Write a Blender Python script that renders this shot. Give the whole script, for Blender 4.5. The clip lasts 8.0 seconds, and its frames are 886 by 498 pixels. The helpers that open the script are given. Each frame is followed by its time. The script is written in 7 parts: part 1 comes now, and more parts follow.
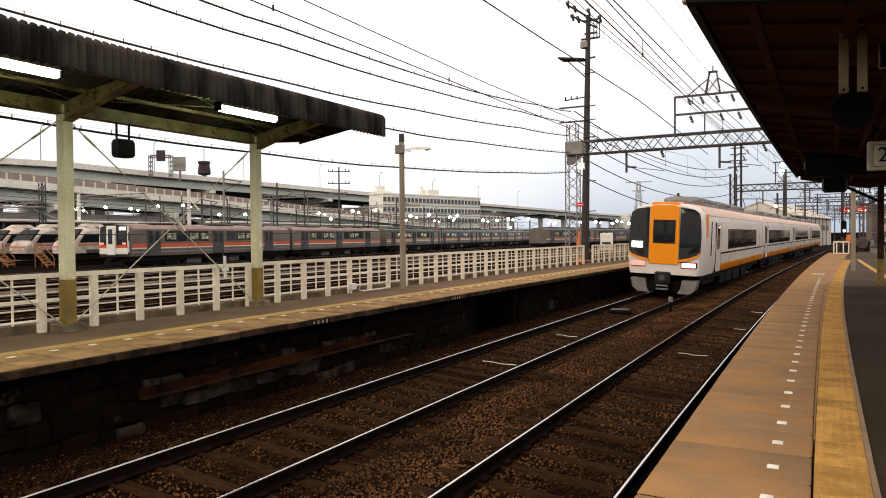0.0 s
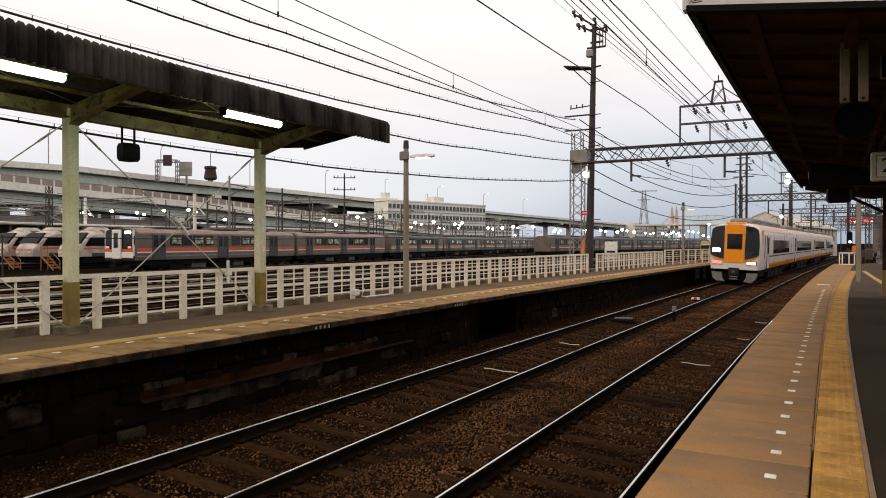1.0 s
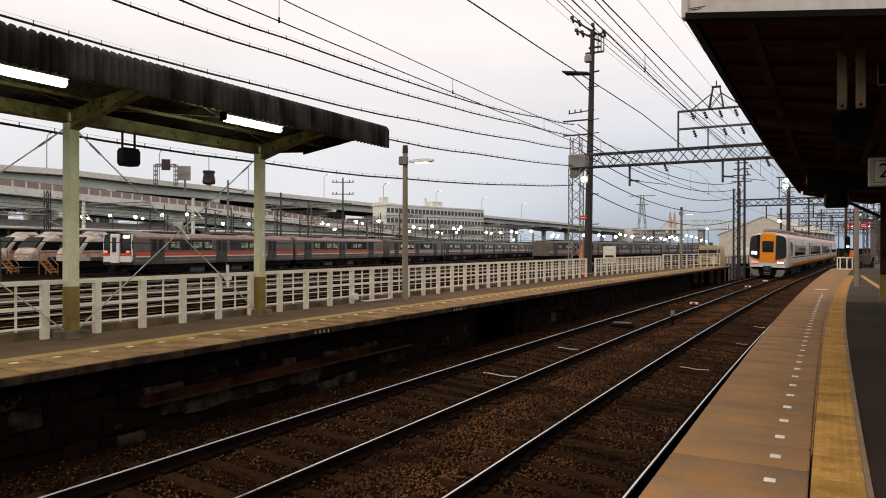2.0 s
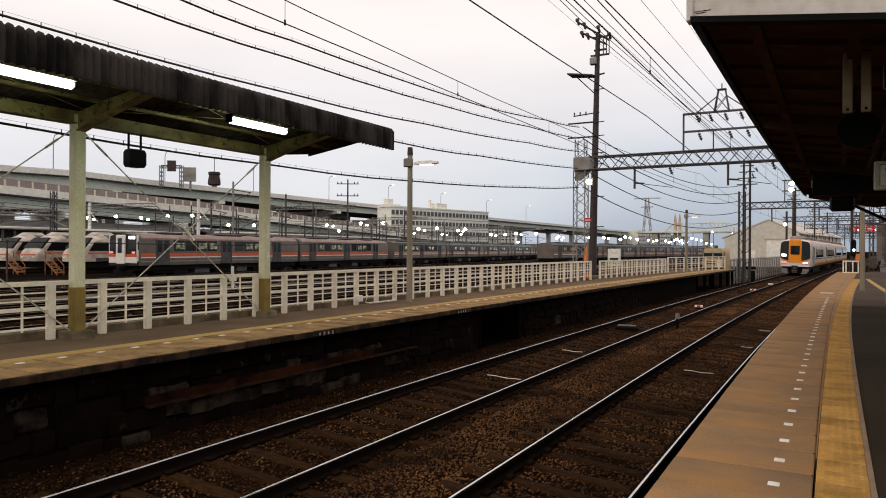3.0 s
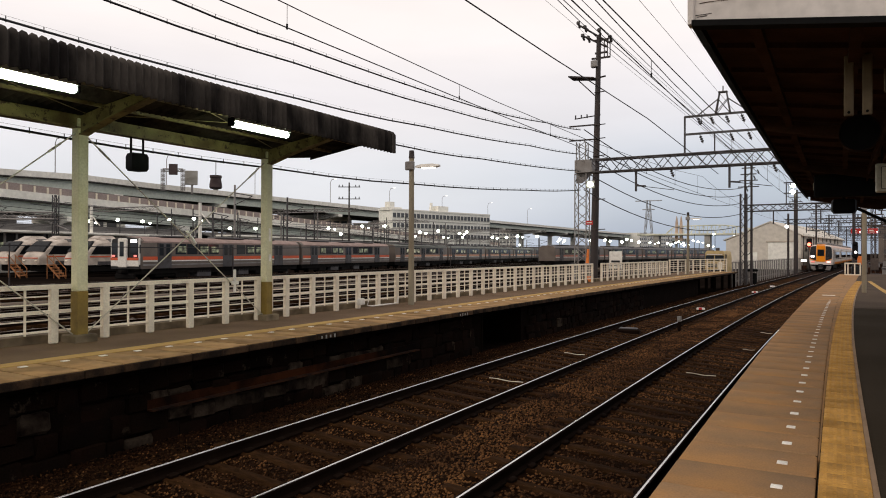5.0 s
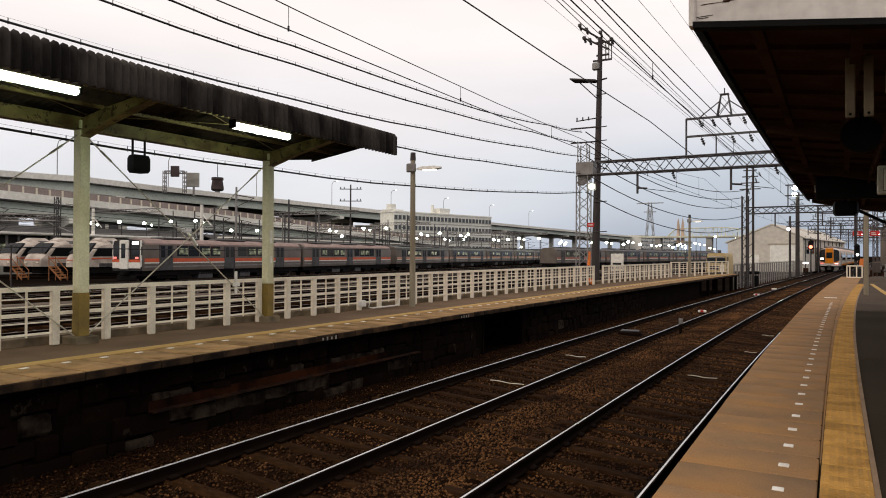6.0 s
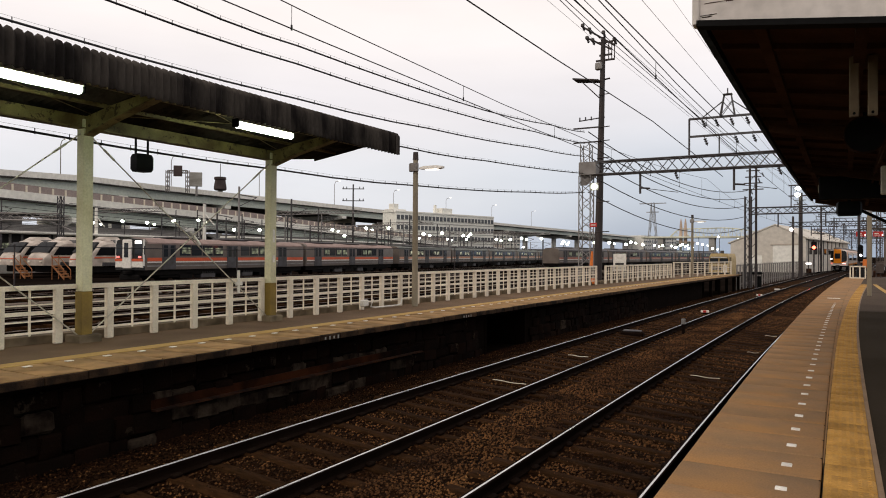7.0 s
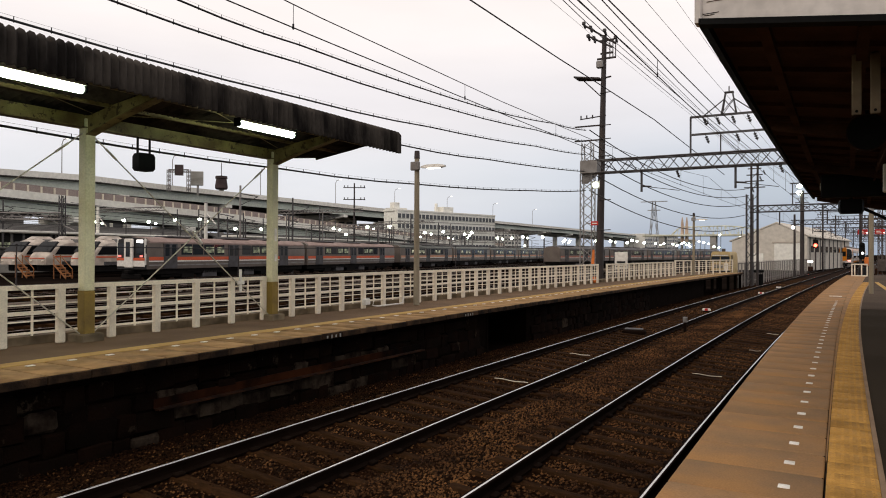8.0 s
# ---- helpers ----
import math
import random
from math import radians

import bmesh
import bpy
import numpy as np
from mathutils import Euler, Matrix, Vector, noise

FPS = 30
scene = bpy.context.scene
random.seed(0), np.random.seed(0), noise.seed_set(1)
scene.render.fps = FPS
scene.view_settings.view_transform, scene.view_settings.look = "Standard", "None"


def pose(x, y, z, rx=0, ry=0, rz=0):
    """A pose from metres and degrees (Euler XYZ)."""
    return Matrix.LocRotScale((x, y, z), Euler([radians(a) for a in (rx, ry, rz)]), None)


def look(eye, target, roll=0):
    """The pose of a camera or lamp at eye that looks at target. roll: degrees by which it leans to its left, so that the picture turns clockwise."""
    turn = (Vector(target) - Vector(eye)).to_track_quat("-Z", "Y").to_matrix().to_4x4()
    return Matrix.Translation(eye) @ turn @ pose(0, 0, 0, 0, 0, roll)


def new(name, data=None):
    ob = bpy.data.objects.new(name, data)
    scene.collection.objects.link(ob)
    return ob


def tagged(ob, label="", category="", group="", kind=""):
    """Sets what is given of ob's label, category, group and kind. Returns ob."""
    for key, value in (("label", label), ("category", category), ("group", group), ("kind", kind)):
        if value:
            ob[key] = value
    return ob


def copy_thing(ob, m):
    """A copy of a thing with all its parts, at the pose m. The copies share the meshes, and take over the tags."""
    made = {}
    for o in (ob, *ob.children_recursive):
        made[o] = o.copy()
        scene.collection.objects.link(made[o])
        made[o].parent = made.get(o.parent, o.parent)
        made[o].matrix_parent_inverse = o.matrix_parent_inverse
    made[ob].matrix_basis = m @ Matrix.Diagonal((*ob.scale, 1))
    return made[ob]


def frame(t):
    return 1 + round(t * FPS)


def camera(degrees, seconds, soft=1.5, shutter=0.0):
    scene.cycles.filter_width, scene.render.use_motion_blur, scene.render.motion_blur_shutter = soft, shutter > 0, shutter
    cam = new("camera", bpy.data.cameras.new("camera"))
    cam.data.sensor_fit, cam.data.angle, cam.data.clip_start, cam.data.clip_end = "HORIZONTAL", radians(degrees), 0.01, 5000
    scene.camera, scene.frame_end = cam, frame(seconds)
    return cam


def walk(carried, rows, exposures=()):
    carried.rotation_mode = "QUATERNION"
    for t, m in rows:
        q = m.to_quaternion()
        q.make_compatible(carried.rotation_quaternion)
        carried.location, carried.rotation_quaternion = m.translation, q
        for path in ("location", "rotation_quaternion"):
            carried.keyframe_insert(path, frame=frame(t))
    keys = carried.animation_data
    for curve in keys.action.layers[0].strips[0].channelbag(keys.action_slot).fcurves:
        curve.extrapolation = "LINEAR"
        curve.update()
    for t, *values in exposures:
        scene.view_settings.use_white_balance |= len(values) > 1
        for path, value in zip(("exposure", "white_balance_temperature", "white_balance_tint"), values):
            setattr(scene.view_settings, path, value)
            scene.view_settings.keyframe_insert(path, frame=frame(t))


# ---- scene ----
# camera and its path -------------------------------------------------------
cam = camera(65.0, 8.0, soft=1.0)


def aim(x, y, z, turn, tilt, lean):
    """Camera pose: turn is the heading to the left of +y, tilt upwards, lean in degrees."""
    return Matrix.Translation((x, y, z)) @ Matrix.Rotation(radians(turn), 4, "Z") @ Matrix.Rotation(radians(90 + tilt), 4, "X") @ Matrix.Rotation(radians(lean), 4, "Z")


PATH = [
    (0, -0.039, 0.061, 2.567, 28.112, -1.095, -0.522),
    (0.5, -0.012, 0.076, 2.556, 28.403, -0.706, -0.172),
    (1, 0.004, 0.071, 2.555, 28.504, -0.502, 0.050),
    (1.5, 0.001, 0.049, 2.557, 28.295, -0.290, 0.005),
    (3, 0.008, 0.021, 2.562, 28.740, 0.023, 0.291),
    (3.5, 0.014, 0.031, 2.558, 28.894, 0.064, 0.333),
    (4, 0.015, 0.038, 2.554, 28.992, 0.143, 0.316),
    (4.5, 0.007, 0.004, 2.566, 28.845, 0.196, 0.180),
    (6, 0.010, 0.010, 2.561, 28.972, 0.439, 0.236),
    (6.5, 0.005, 0.006, 2.555, 29.086, 0.473, 0.302),
    (7, 0.007, 0.010, 2.551, 29.169, 0.433, 0.342),
    (7.5, 0.004, 0.002, 2.549, 29.262, 0.376, 0.462),
    (8, 0.000, 0.000, 2.552, 29.266, 0.316, 0.237),
]
walk(cam, [(t, aim(*p)) for t, *p in PATH], exposures=[(0, 0.38, 7200, 13), (0.5, 0.18, 7080, 13), (1.0, 0.05, 6970, 13), (1.5, -0.04, 6900, 13), (3.0, -0.07, 6880, 13), (8, -0.07, 6860, 13)])

# world and sun ---------------------------------------------------------------
world = bpy.data.worlds.new("overcast_dusk")
scene.world = world
world.use_nodes = True
wn, wl = world.node_tree.nodes, world.node_tree.links
wn.clear()
sky = wn.new("ShaderNodeTexSky")
sky.sky_type, sky.sun_disc = "NISHITA", False
sky.sun_elevation, sky.sun_rotation = radians(24), radians(200)
sky.air_density, sky.dust_density = 1.2, 3.0
coord, split = wn.new("ShaderNodeTexCoord"), wn.new("ShaderNodeSeparateXYZ")
wl.new(coord.outputs["Generated"], split.inputs[0])
ramp = wn.new("ShaderNodeValToRGB")
ramp.color_ramp.interpolation = "EASE"
stops = ramp.color_ramp.elements
stops[0].position, stops[0].color = 0.0, (0.64, 0.715, 0.83, 1)
stops[1].position, stops[1].color = 0.33, (1.0, 0.955, 0.94, 1)
mid = stops.new(0.09)
mid.color = (0.775, 0.82, 0.90, 1)
upper = stops.new(0.20)
upper.color = (0.87, 0.86, 0.90, 1)
wl.new(split.outputs["Z"], ramp.inputs[0])
cloud = wn.new("ShaderNodeTexNoise")
cloud.inputs["Scale"].default_value, cloud.inputs["Detail"].default_value = 2.2, 5
stretch = wn.new("ShaderNodeMapping")
stretch.inputs["Scale"].default_value = (1, 1, 4)
wl.new(coord.outputs["Generated"], stretch.inputs[0])
wl.new(stretch.outputs[0], cloud.inputs["Vector"])
shade = wn.new("ShaderNodeMapRange")
shade.inputs["From Min"].default_value, shade.inputs["From Max"].default_value = 0.3, 0.7
shade.inputs["To Min"].default_value, shade.inputs["To Max"].default_value = 0.92, 1.06
wl.new(cloud.outputs["Fac"], shade.inputs["Value"])
east = wn.new("ShaderNodeMapRange")
east.interpolation_type = "SMOOTHSTEP"
east.inputs["From Min"].default_value, east.inputs["From Max"].default_value = -0.62, -0.10
wl.new(split.outputs["X"], east.inputs["Value"])
low = wn.new("ShaderNodeMapRange")
low.interpolation_type = "SMOOTHSTEP"
low.inputs["From Min"].default_value, low.inputs["From Max"].default_value = 0.26, 0.06
wl.new(split.outputs["Z"], low.inputs["Value"])
bank = wn.new("ShaderNodeMath")
bank.operation = "MULTIPLY"
wl.new(east.outputs[0], bank.inputs[0])
wl.new(low.outputs[0], bank.inputs[1])
tone = wn.new("ShaderNodeMix")
tone.data_type = "RGBA"
tone.blend_type = "MULTIPLY"
tone.inputs[7].default_value = (0.60, 0.665, 0.74, 1)
wl.new(bank.outputs[0], tone.inputs[0])
wl.new(ramp.outputs["Color"], tone.inputs[6])
deck = wn.new("ShaderNodeVectorMath")
deck.operation = "SCALE"
wl.new(tone.outputs[2], deck.inputs[0])
wl.new(shade.outputs[0], deck.inputs["Scale"])
bg_sky, bg_cloud, both, out = wn.new("ShaderNodeBackground"), wn.new("ShaderNodeBackground"), wn.new("ShaderNodeAddShader"), wn.new("ShaderNodeOutputWorld")
bg_sky.inputs["Strength"].default_value = 0.02
bg_cloud.inputs["Strength"].default_value = 1.0
wl.new(sky.outputs[0], bg_sky.inputs[0])
wl.new(deck.outputs[0], bg_cloud.inputs[0])
wl.new(bg_sky.outputs[0], both.inputs[0])
wl.new(bg_cloud.outputs[0], both.inputs[1])
wl.new(both.outputs[0], out.inputs[0])

sun = new("sun", bpy.data.lights.new("sun", "SUN"))
sun.data.energy, sun.data.angle, sun.data.color = 0.4, radians(30), (1.0, 0.93, 0.85)
sun.matrix_world = look((0, 0, 50), (16, 43, 12))


# materials -------------------------------------------------------------------
def mat(name, color, rough=0.7, metal=0.0, tint=None, scale=3.0, amount=0.5, fine=40.0, bump=0.15, each=0.0, stretch=(1, 1, 1), spots=None, spec=None):
    """A surface with variation at two scales. tint: the second colour of the large stains; each: lightness change from piece to piece; spots: (colour, scale, share)."""
    m = bpy.data.materials.new(name)
    m.use_nodes = True
    n, l = m.node_tree.nodes, m.node_tree.links
    b = n["Principled BSDF"]
    b.inputs["Roughness"].default_value, b.inputs["Metallic"].default_value = rough, metal
    b.inputs["Specular IOR Level"].default_value = spec if spec is not None else (0.12 if rough > 0.7 else 0.3)
    tc, mp = n.new("ShaderNodeTexCoord"), n.new("ShaderNodeMapping")
    mp.inputs["Scale"].default_value = stretch
    l.new(tc.outputs["Object"], mp.inputs[0])
    big, small = n.new("ShaderNodeTexNoise"), n.new("ShaderNodeTexNoise")
    big.inputs["Scale"].default_value, big.inputs["Detail"].default_value = scale, 6
    small.inputs["Scale"].default_value, small.inputs["Detail"].default_value = fine, 3
    info = n.new("ShaderNodeObjectInfo")
    shift = n.new("ShaderNodeVectorMath")
    shift.operation = "ADD"
    spread = n.new("ShaderNodeMath")
    spread.operation, spread.inputs[1].default_value = "MULTIPLY", 37.0
    l.new(info.outputs["Random"], spread.inputs[0])
    l.new(mp.outputs[0], shift.inputs[0])
    l.new(spread.outputs[0], shift.inputs[1])
    for t in (big, small):
        l.new(shift.outputs[0], t.inputs["Vector"])
    tint = tint or tuple(c * 0.6 for c in color)
    mix = n.new("ShaderNodeMix")
    mix.data_type = "RGBA"
    mix.inputs[6].default_value, mix.inputs[7].default_value = (*color, 1), (*tint, 1)
    cut = n.new("ShaderNodeMapRange")
    cut.inputs["From Min"].default_value, cut.inputs["From Max"].default_value = 0.38, 0.68
    cut.inputs["To Max"].default_value = amount * 1.6
    l.new(big.outputs["Fac"], cut.inputs["Value"])
    l.new(cut.outputs[0], mix.inputs[0])
    last = mix.outputs[2]
    if spots:
        sc, ss, share = spots
        sp = n.new("ShaderNodeTexNoise")
        sp.inputs["Scale"].default_value, sp.inputs["Detail"].default_value = ss, 8
        sp.inputs["Roughness"].default_value = 0.7
        l.new(shift.outputs[0], sp.inputs["Vector"])
        c2 = n.new("ShaderNodeMapRange")
        c2.inputs["From Min"].default_value, c2.inputs["From Max"].default_value = 0.70 - share, 0.74 - share
        l.new(sp.outputs["Fac"], c2.inputs["Value"])
        m2 = n.new("ShaderNodeMix")
        m2.data_type = "RGBA"
        l.new(c2.outputs[0], m2.inputs[0])
        l.new(last, m2.inputs[6])
        m2.inputs[7].default_value = (*sc, 1)
        last = m2.outputs[2]
    hsv = n.new("ShaderNodeHueSaturation")
    val = n.new("ShaderNodeMath")
    val.operation, val.inputs[1].default_value, val.inputs[2].default_value = "MULTIPLY_ADD", 2 * each, 1 - each
    geo_n = n.new("ShaderNodeNewGeometry")
    if each < 0:
        val.inputs[1].default_value, val.inputs[2].default_value = -2 * each, 1 + each
        l.new(geo_n.outputs["Random Per Island"], val.inputs[0])
    else:
        l.new(info.outputs["Random"], val.inputs[0])
    grain = n.new("ShaderNodeMapRange")
    grain.inputs["From Min"].default_value, grain.inputs["From Max"].default_value = 0.25, 0.75
    grain.inputs["To Min"].default_value, grain.inputs["To Max"].default_value = 0.86, 1.14
    l.new(small.outputs["Fac"], grain.inputs["Value"])
    mul = n.new("ShaderNodeMath")
    mul.operation = "MULTIPLY"
    l.new(val.outputs[0], mul.inputs[0])
    l.new(grain.outputs[0], mul.inputs[1])
    l.new(mul.outputs[0], hsv.inputs["Value"])
    l.new(last, hsv.inputs["Color"])
    l.new(hsv.outputs[0], b.inputs["Base Color"])
    rr = n.new("ShaderNodeMapRange")
    rr.inputs["To Min"].default_value, rr.inputs["To Max"].default_value = max(0.03, rough - 0.12), min(1, rough + 0.12)
    l.new(big.outputs["Fac"], rr.inputs["Value"])
    l.new(rr.outputs[0], b.inputs["Roughness"])
    if bump:
        bp = n.new("ShaderNodeBump")
        bp.inputs["Strength"].default_value, bp.inputs["Distance"].default_value = bump, 0.02
        l.new(small.outputs["Fac"], bp.inputs["Height"])
        l.new(bp.outputs[0], b.inputs["Normal"])
    return m


def glow(name, color, strength, patch=0.0):
    """A lamp surface; patch: size of brighter and darker patches of a lit interior."""
    m = bpy.data.materials.new(name)
    m.use_nodes = True
    n, l = m.node_tree.nodes, m.node_tree.links
    b = n["Principled BSDF"]
    if patch:
        tc, tex, lv = n.new("ShaderNodeTexCoord"), n.new("ShaderNodeTexNoise"), n.new("ShaderNodeMapRange")
        tex.inputs["Scale"].default_value, tex.inputs["Detail"].default_value = 1 / patch, 4
        lv.inputs["From Min"].default_value, lv.inputs["From Max"].default_value, lv.inputs["To Max"].default_value = 0.42, 0.68, strength
        l.new(tc.outputs["Object"], tex.inputs["Vector"])
        l.new(tex.outputs["Fac"], lv.inputs["Value"])
        l.new(lv.outputs[0], b.inputs["Emission Strength"])
    b.inputs["Base Color"].default_value = (*(c * 0.05 for c in color), 1)
    b.inputs["Emission Color"].default_value, b.inputs["Emission Strength"].default_value = (*color, 1), strength
    return m


def glass(name, color=(0.02, 0.022, 0.025), rough=0.06, spec=0.25):
    m = bpy.data.materials.new(name)
    m.use_nodes = True
    b = m.node_tree.nodes["Principled BSDF"]
    b.inputs["Base Color"].default_value, b.inputs["Roughness"].default_value = (*color, 1), rough
    b.inputs["Specular IOR Level"].default_value = spec
    return m


# near-black: the shade around and below the parked trains is in this colour
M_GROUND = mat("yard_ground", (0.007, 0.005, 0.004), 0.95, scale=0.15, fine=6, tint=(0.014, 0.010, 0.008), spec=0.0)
M_BALLAST = mat("ballast", (0.019, 0.0074, 0.0025), 0.95, scale=1.2, fine=26, tint=(0.006, 0.0026, 0.0010), amount=0.6, bump=0.9, spec=0.03)
M_STONE = mat("ballast_stone", (0.122, 0.056, 0.020), 0.9, scale=0.7, fine=60, tint=(0.026, 0.011, 0.005), amount=0.7, each=-0.80, bump=0.3, spec=0.10)
M_RAIL = mat("rail_rust", (0.010, 0.0058, 0.004), 0.9, 0.0, scale=3, fine=60, bump=0.2, spec=0.02)
M_RAILTOP = mat("rail_top", (0.62, 0.60, 0.58), 0.22, 1.0, scale=4, fine=80, amount=0.15, bump=0.02)
M_SLEEPER = mat("sleeper", (0.034, 0.0150, 0.0055), 0.9, scale=6, fine=50, tint=(0.011, 0.0050, 0.002), each=0.25, bump=0.4, stretch=(1, 3, 1), spec=0.03)
M_SLAB = mat("platform_slab", (0.312, 0.168, 0.069), 0.82, scale=1.9, fine=70, tint=(0.23, 0.142, 0.076), amount=0.7, each=0.09, bump=0.3, spots=((0.36, 0.215, 0.105), 3.4, 0.055), spec=0.10)
M_SLABGREY = mat("platform_slab_grey", (0.24, 0.165, 0.105), 0.78, scale=2.5, fine=70, tint=(0.17, 0.11, 0.068), each=0.06, bump=0.1, spec=0.1)
M_ASPHALT = mat("platform_asphalt", (0.042, 0.032, 0.0215), 0.9, scale=0.5, fine=75, tint=(0.030, 0.023, 0.015), bump=0.8, spec=0.02, spots=((0.046, 0.037, 0.025), 70, 0.12))
M_FARASPHALT = mat("far_platform_asphalt", (0.150, 0.096, 0.056), 0.9, scale=0.8, fine=90, tint=(0.10, 0.064, 0.038), bump=0.3)
M_TACTILE = mat("tactile_yellow", (0.43, 0.235, 0.062), 0.8, scale=5, fine=60, tint=(0.28, 0.150, 0.040), amount=0.6, each=0.14, bump=0.15, spec=0.1)
M_WHITE = mat("white_paint", (0.78, 0.75, 0.68), 0.55, scale=6, fine=50, tint=(0.5, 0.46, 0.40), amount=0.3)
M_FENCE = mat("fence_paint", (0.79, 0.705, 0.565), 0.6, scale=2.5, fine=40, tint=(0.55, 0.48, 0.37), amount=0.35, each=0.06, bump=0.05)
# near-black wall colours: the shade below the platform edge is put into them
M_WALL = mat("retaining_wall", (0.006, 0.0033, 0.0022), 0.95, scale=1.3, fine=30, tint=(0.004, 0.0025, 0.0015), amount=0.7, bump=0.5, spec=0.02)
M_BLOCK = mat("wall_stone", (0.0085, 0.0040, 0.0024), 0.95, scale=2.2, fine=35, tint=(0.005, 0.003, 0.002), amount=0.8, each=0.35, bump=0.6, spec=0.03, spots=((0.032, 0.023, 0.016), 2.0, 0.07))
M_EDGE = mat("slab_edge", (0.055, 0.031, 0.016), 0.9, scale=3.5, fine=30, tint=(0.014, 0.009, 0.006), amount=0.8, each=0.3, bump=0.5)
M_BLOCKPALE = mat("limewashed_stone", (0.042, 0.031, 0.022), 0.95, scale=4.5, fine=30, tint=(0.007, 0.004, 0.003), amount=0.7, each=0.4, bump=0.6, spec=0.03)
M_RUSTWEB = mat("streaked_rust", (0.040, 0.0125, 0.0045), 0.9, scale=0.9, fine=30, tint=(0.003, 0.0015, 0.001), amount=1.0, bump=0.3, spec=0.04)
M_MAST = mat("weathered_brown_steel", (0.10, 0.078, 0.066), 0.7, 0.2, scale=1.5, fine=20, tint=(0.05, 0.035, 0.03))
M_YARDSTONE = mat("pale_yard_ballast", (0.19, 0.16, 0.14), 0.9, scale=3.0, fine=14, tint=(0.04, 0.027, 0.02), amount=0.8, bump=0.8, spec=0.05)
M_YARDRAIL = mat("dull_rail_top", (0.22, 0.16, 0.12), 0.45, 0.8, scale=0.5, fine=10, bump=0.0)
# walls and roof share one pale tone that has the distance haze in it
M_WAREWALL = mat("haze_pale_warehouse_sheet", (0.60, 0.56, 0.49), 0.8, scale=0.12, fine=2, tint=(0.52, 0.48, 0.41), amount=0.5, bump=0.03)
M_DULLHOUSE = mat("dull_house_wall", (0.17, 0.14, 0.12), 0.85, scale=0.3, fine=4, tint=(0.12, 0.10, 0.085))
# pylon grey lightened to stand for haze
M_HAZYSTEEL = mat("haze_pale_pylon_steel", (0.42, 0.44, 0.46), 0.7, scale=0.5, fine=4, bump=0.0)
M_TOWER = mat("pinkish_tower_paint", (0.62, 0.47, 0.36), 0.7, scale=0.3, fine=3, bump=0.0)
M_RUST = mat("rusty_steel", (0.046, 0.016, 0.006), 0.85, scale=2.5, fine=40, tint=(0.012, 0.006, 0.004), amount=0.8, bump=0.3)
M_POST = mat("cream_green_paint", (0.66, 0.63, 0.43), 0.5, scale=2.0, fine=30, tint=(0.50, 0.45, 0.26), amount=0.4, spots=((0.12, 0.07, 0.04), 7, 0.01))
M_OCHRE = mat("ochre_paint", (0.25, 0.165, 0.035), 0.6, scale=3, fine=40, tint=(0.15, 0.10, 0.03), amount=0.5)
M_BEAM = mat("flaking_cream_paint", (0.235, 0.19, 0.075), 0.6, scale=2.2, fine=40, tint=(0.10, 0.068, 0.028), amount=0.7, spots=((0.05, 0.03, 0.017), 7, 0.14))
M_SLATE = mat("corrugated_slate", (0.060, 0.051, 0.043), 0.9, scale=2.4, fine=30, tint=(0.012, 0.010, 0.009), amount=0.75, bump=0.4, stretch=(1, 1, 0.35))
# the shade under the viaduct decks, put into a dark concrete colour
M_SHADESOFFIT = mat("shaded_deck_soffit", (0.060, 0.056, 0.052), 0.9, scale=0.1, fine=2, tint=(0.035, 0.032, 0.03))
M_OFFICEPANE = glass("office_glass", (0.10, 0.105, 0.11), 0.1, 0.15)
M_WOODROOF = mat("brown_soffit", (0.070, 0.034, 0.019), 0.85, scale=2, fine=30, tint=(0.030, 0.014, 0.008), bump=0.2, spec=0.05)
M_FASCIA = mat("flaking_white_fascia", (0.60, 0.56, 0.52), 0.7, scale=1.5, fine=12, tint=(0.53, 0.49, 0.45), amount=0.5, bump=0.05)
M_BLACK = mat("black_paint", (0.006, 0.006, 0.006), 0.7, scale=3, fine=40, bump=0.05, spec=0.08)
M_STEEL = mat("dark_galvanised_steel", (0.085, 0.082, 0.085), 0.6, 0.35, scale=1.5, fine=30, tint=(0.05, 0.042, 0.04), amount=0.5)
M_STEELPALE = mat("pale_galvanised_steel", (0.26, 0.25, 0.24), 0.55, 0.3, scale=1.5, fine=30, tint=(0.16, 0.14, 0.125), amount=0.5)
M_POLE = mat("dark_steel_pole", (0.035, 0.030, 0.030), 0.6, 0.2, scale=1, fine=20, tint=(0.06, 0.045, 0.04))
M_CONCPOLE = mat("concrete_pole", (0.29, 0.25, 0.18), 0.8, scale=1.2, fine=30, tint=(0.20, 0.165, 0.115), stretch=(3, 3, 0.6))
M_WIRE = mat("wire", (0.02, 0.02, 0.022), 0.6, 0.2, bump=0)
M_CONCRETE = mat("concrete", (0.36, 0.35, 0.32), 0.85, scale=0.3, fine=4, tint=(0.24, 0.23, 0.20), amount=0.6, stretch=(1, 1, 3))
M_GIRDER = mat("pale_green_girder", (0.52, 0.56, 0.49), 0.6, scale=0.1, fine=2, tint=(0.42, 0.46, 0.40), bump=0.03)
M_BARRIER = mat("noise_barrier", (0.33, 0.265, 0.24), 0.8, scale=0.4, fine=5, tint=(0.26, 0.21, 0.19))
M_VIADUCT = mat("viaduct_concrete", (0.76, 0.74, 0.67), 0.85, scale=0.06, fine=1.5, tint=(0.66, 0.64, 0.57), amount=0.5, bump=0.03)
M_FENCEGREY = mat("grey_fence_steel", (0.20, 0.185, 0.17), 0.7, scale=0.4, fine=3, tint=(0.17, 0.155, 0.145))
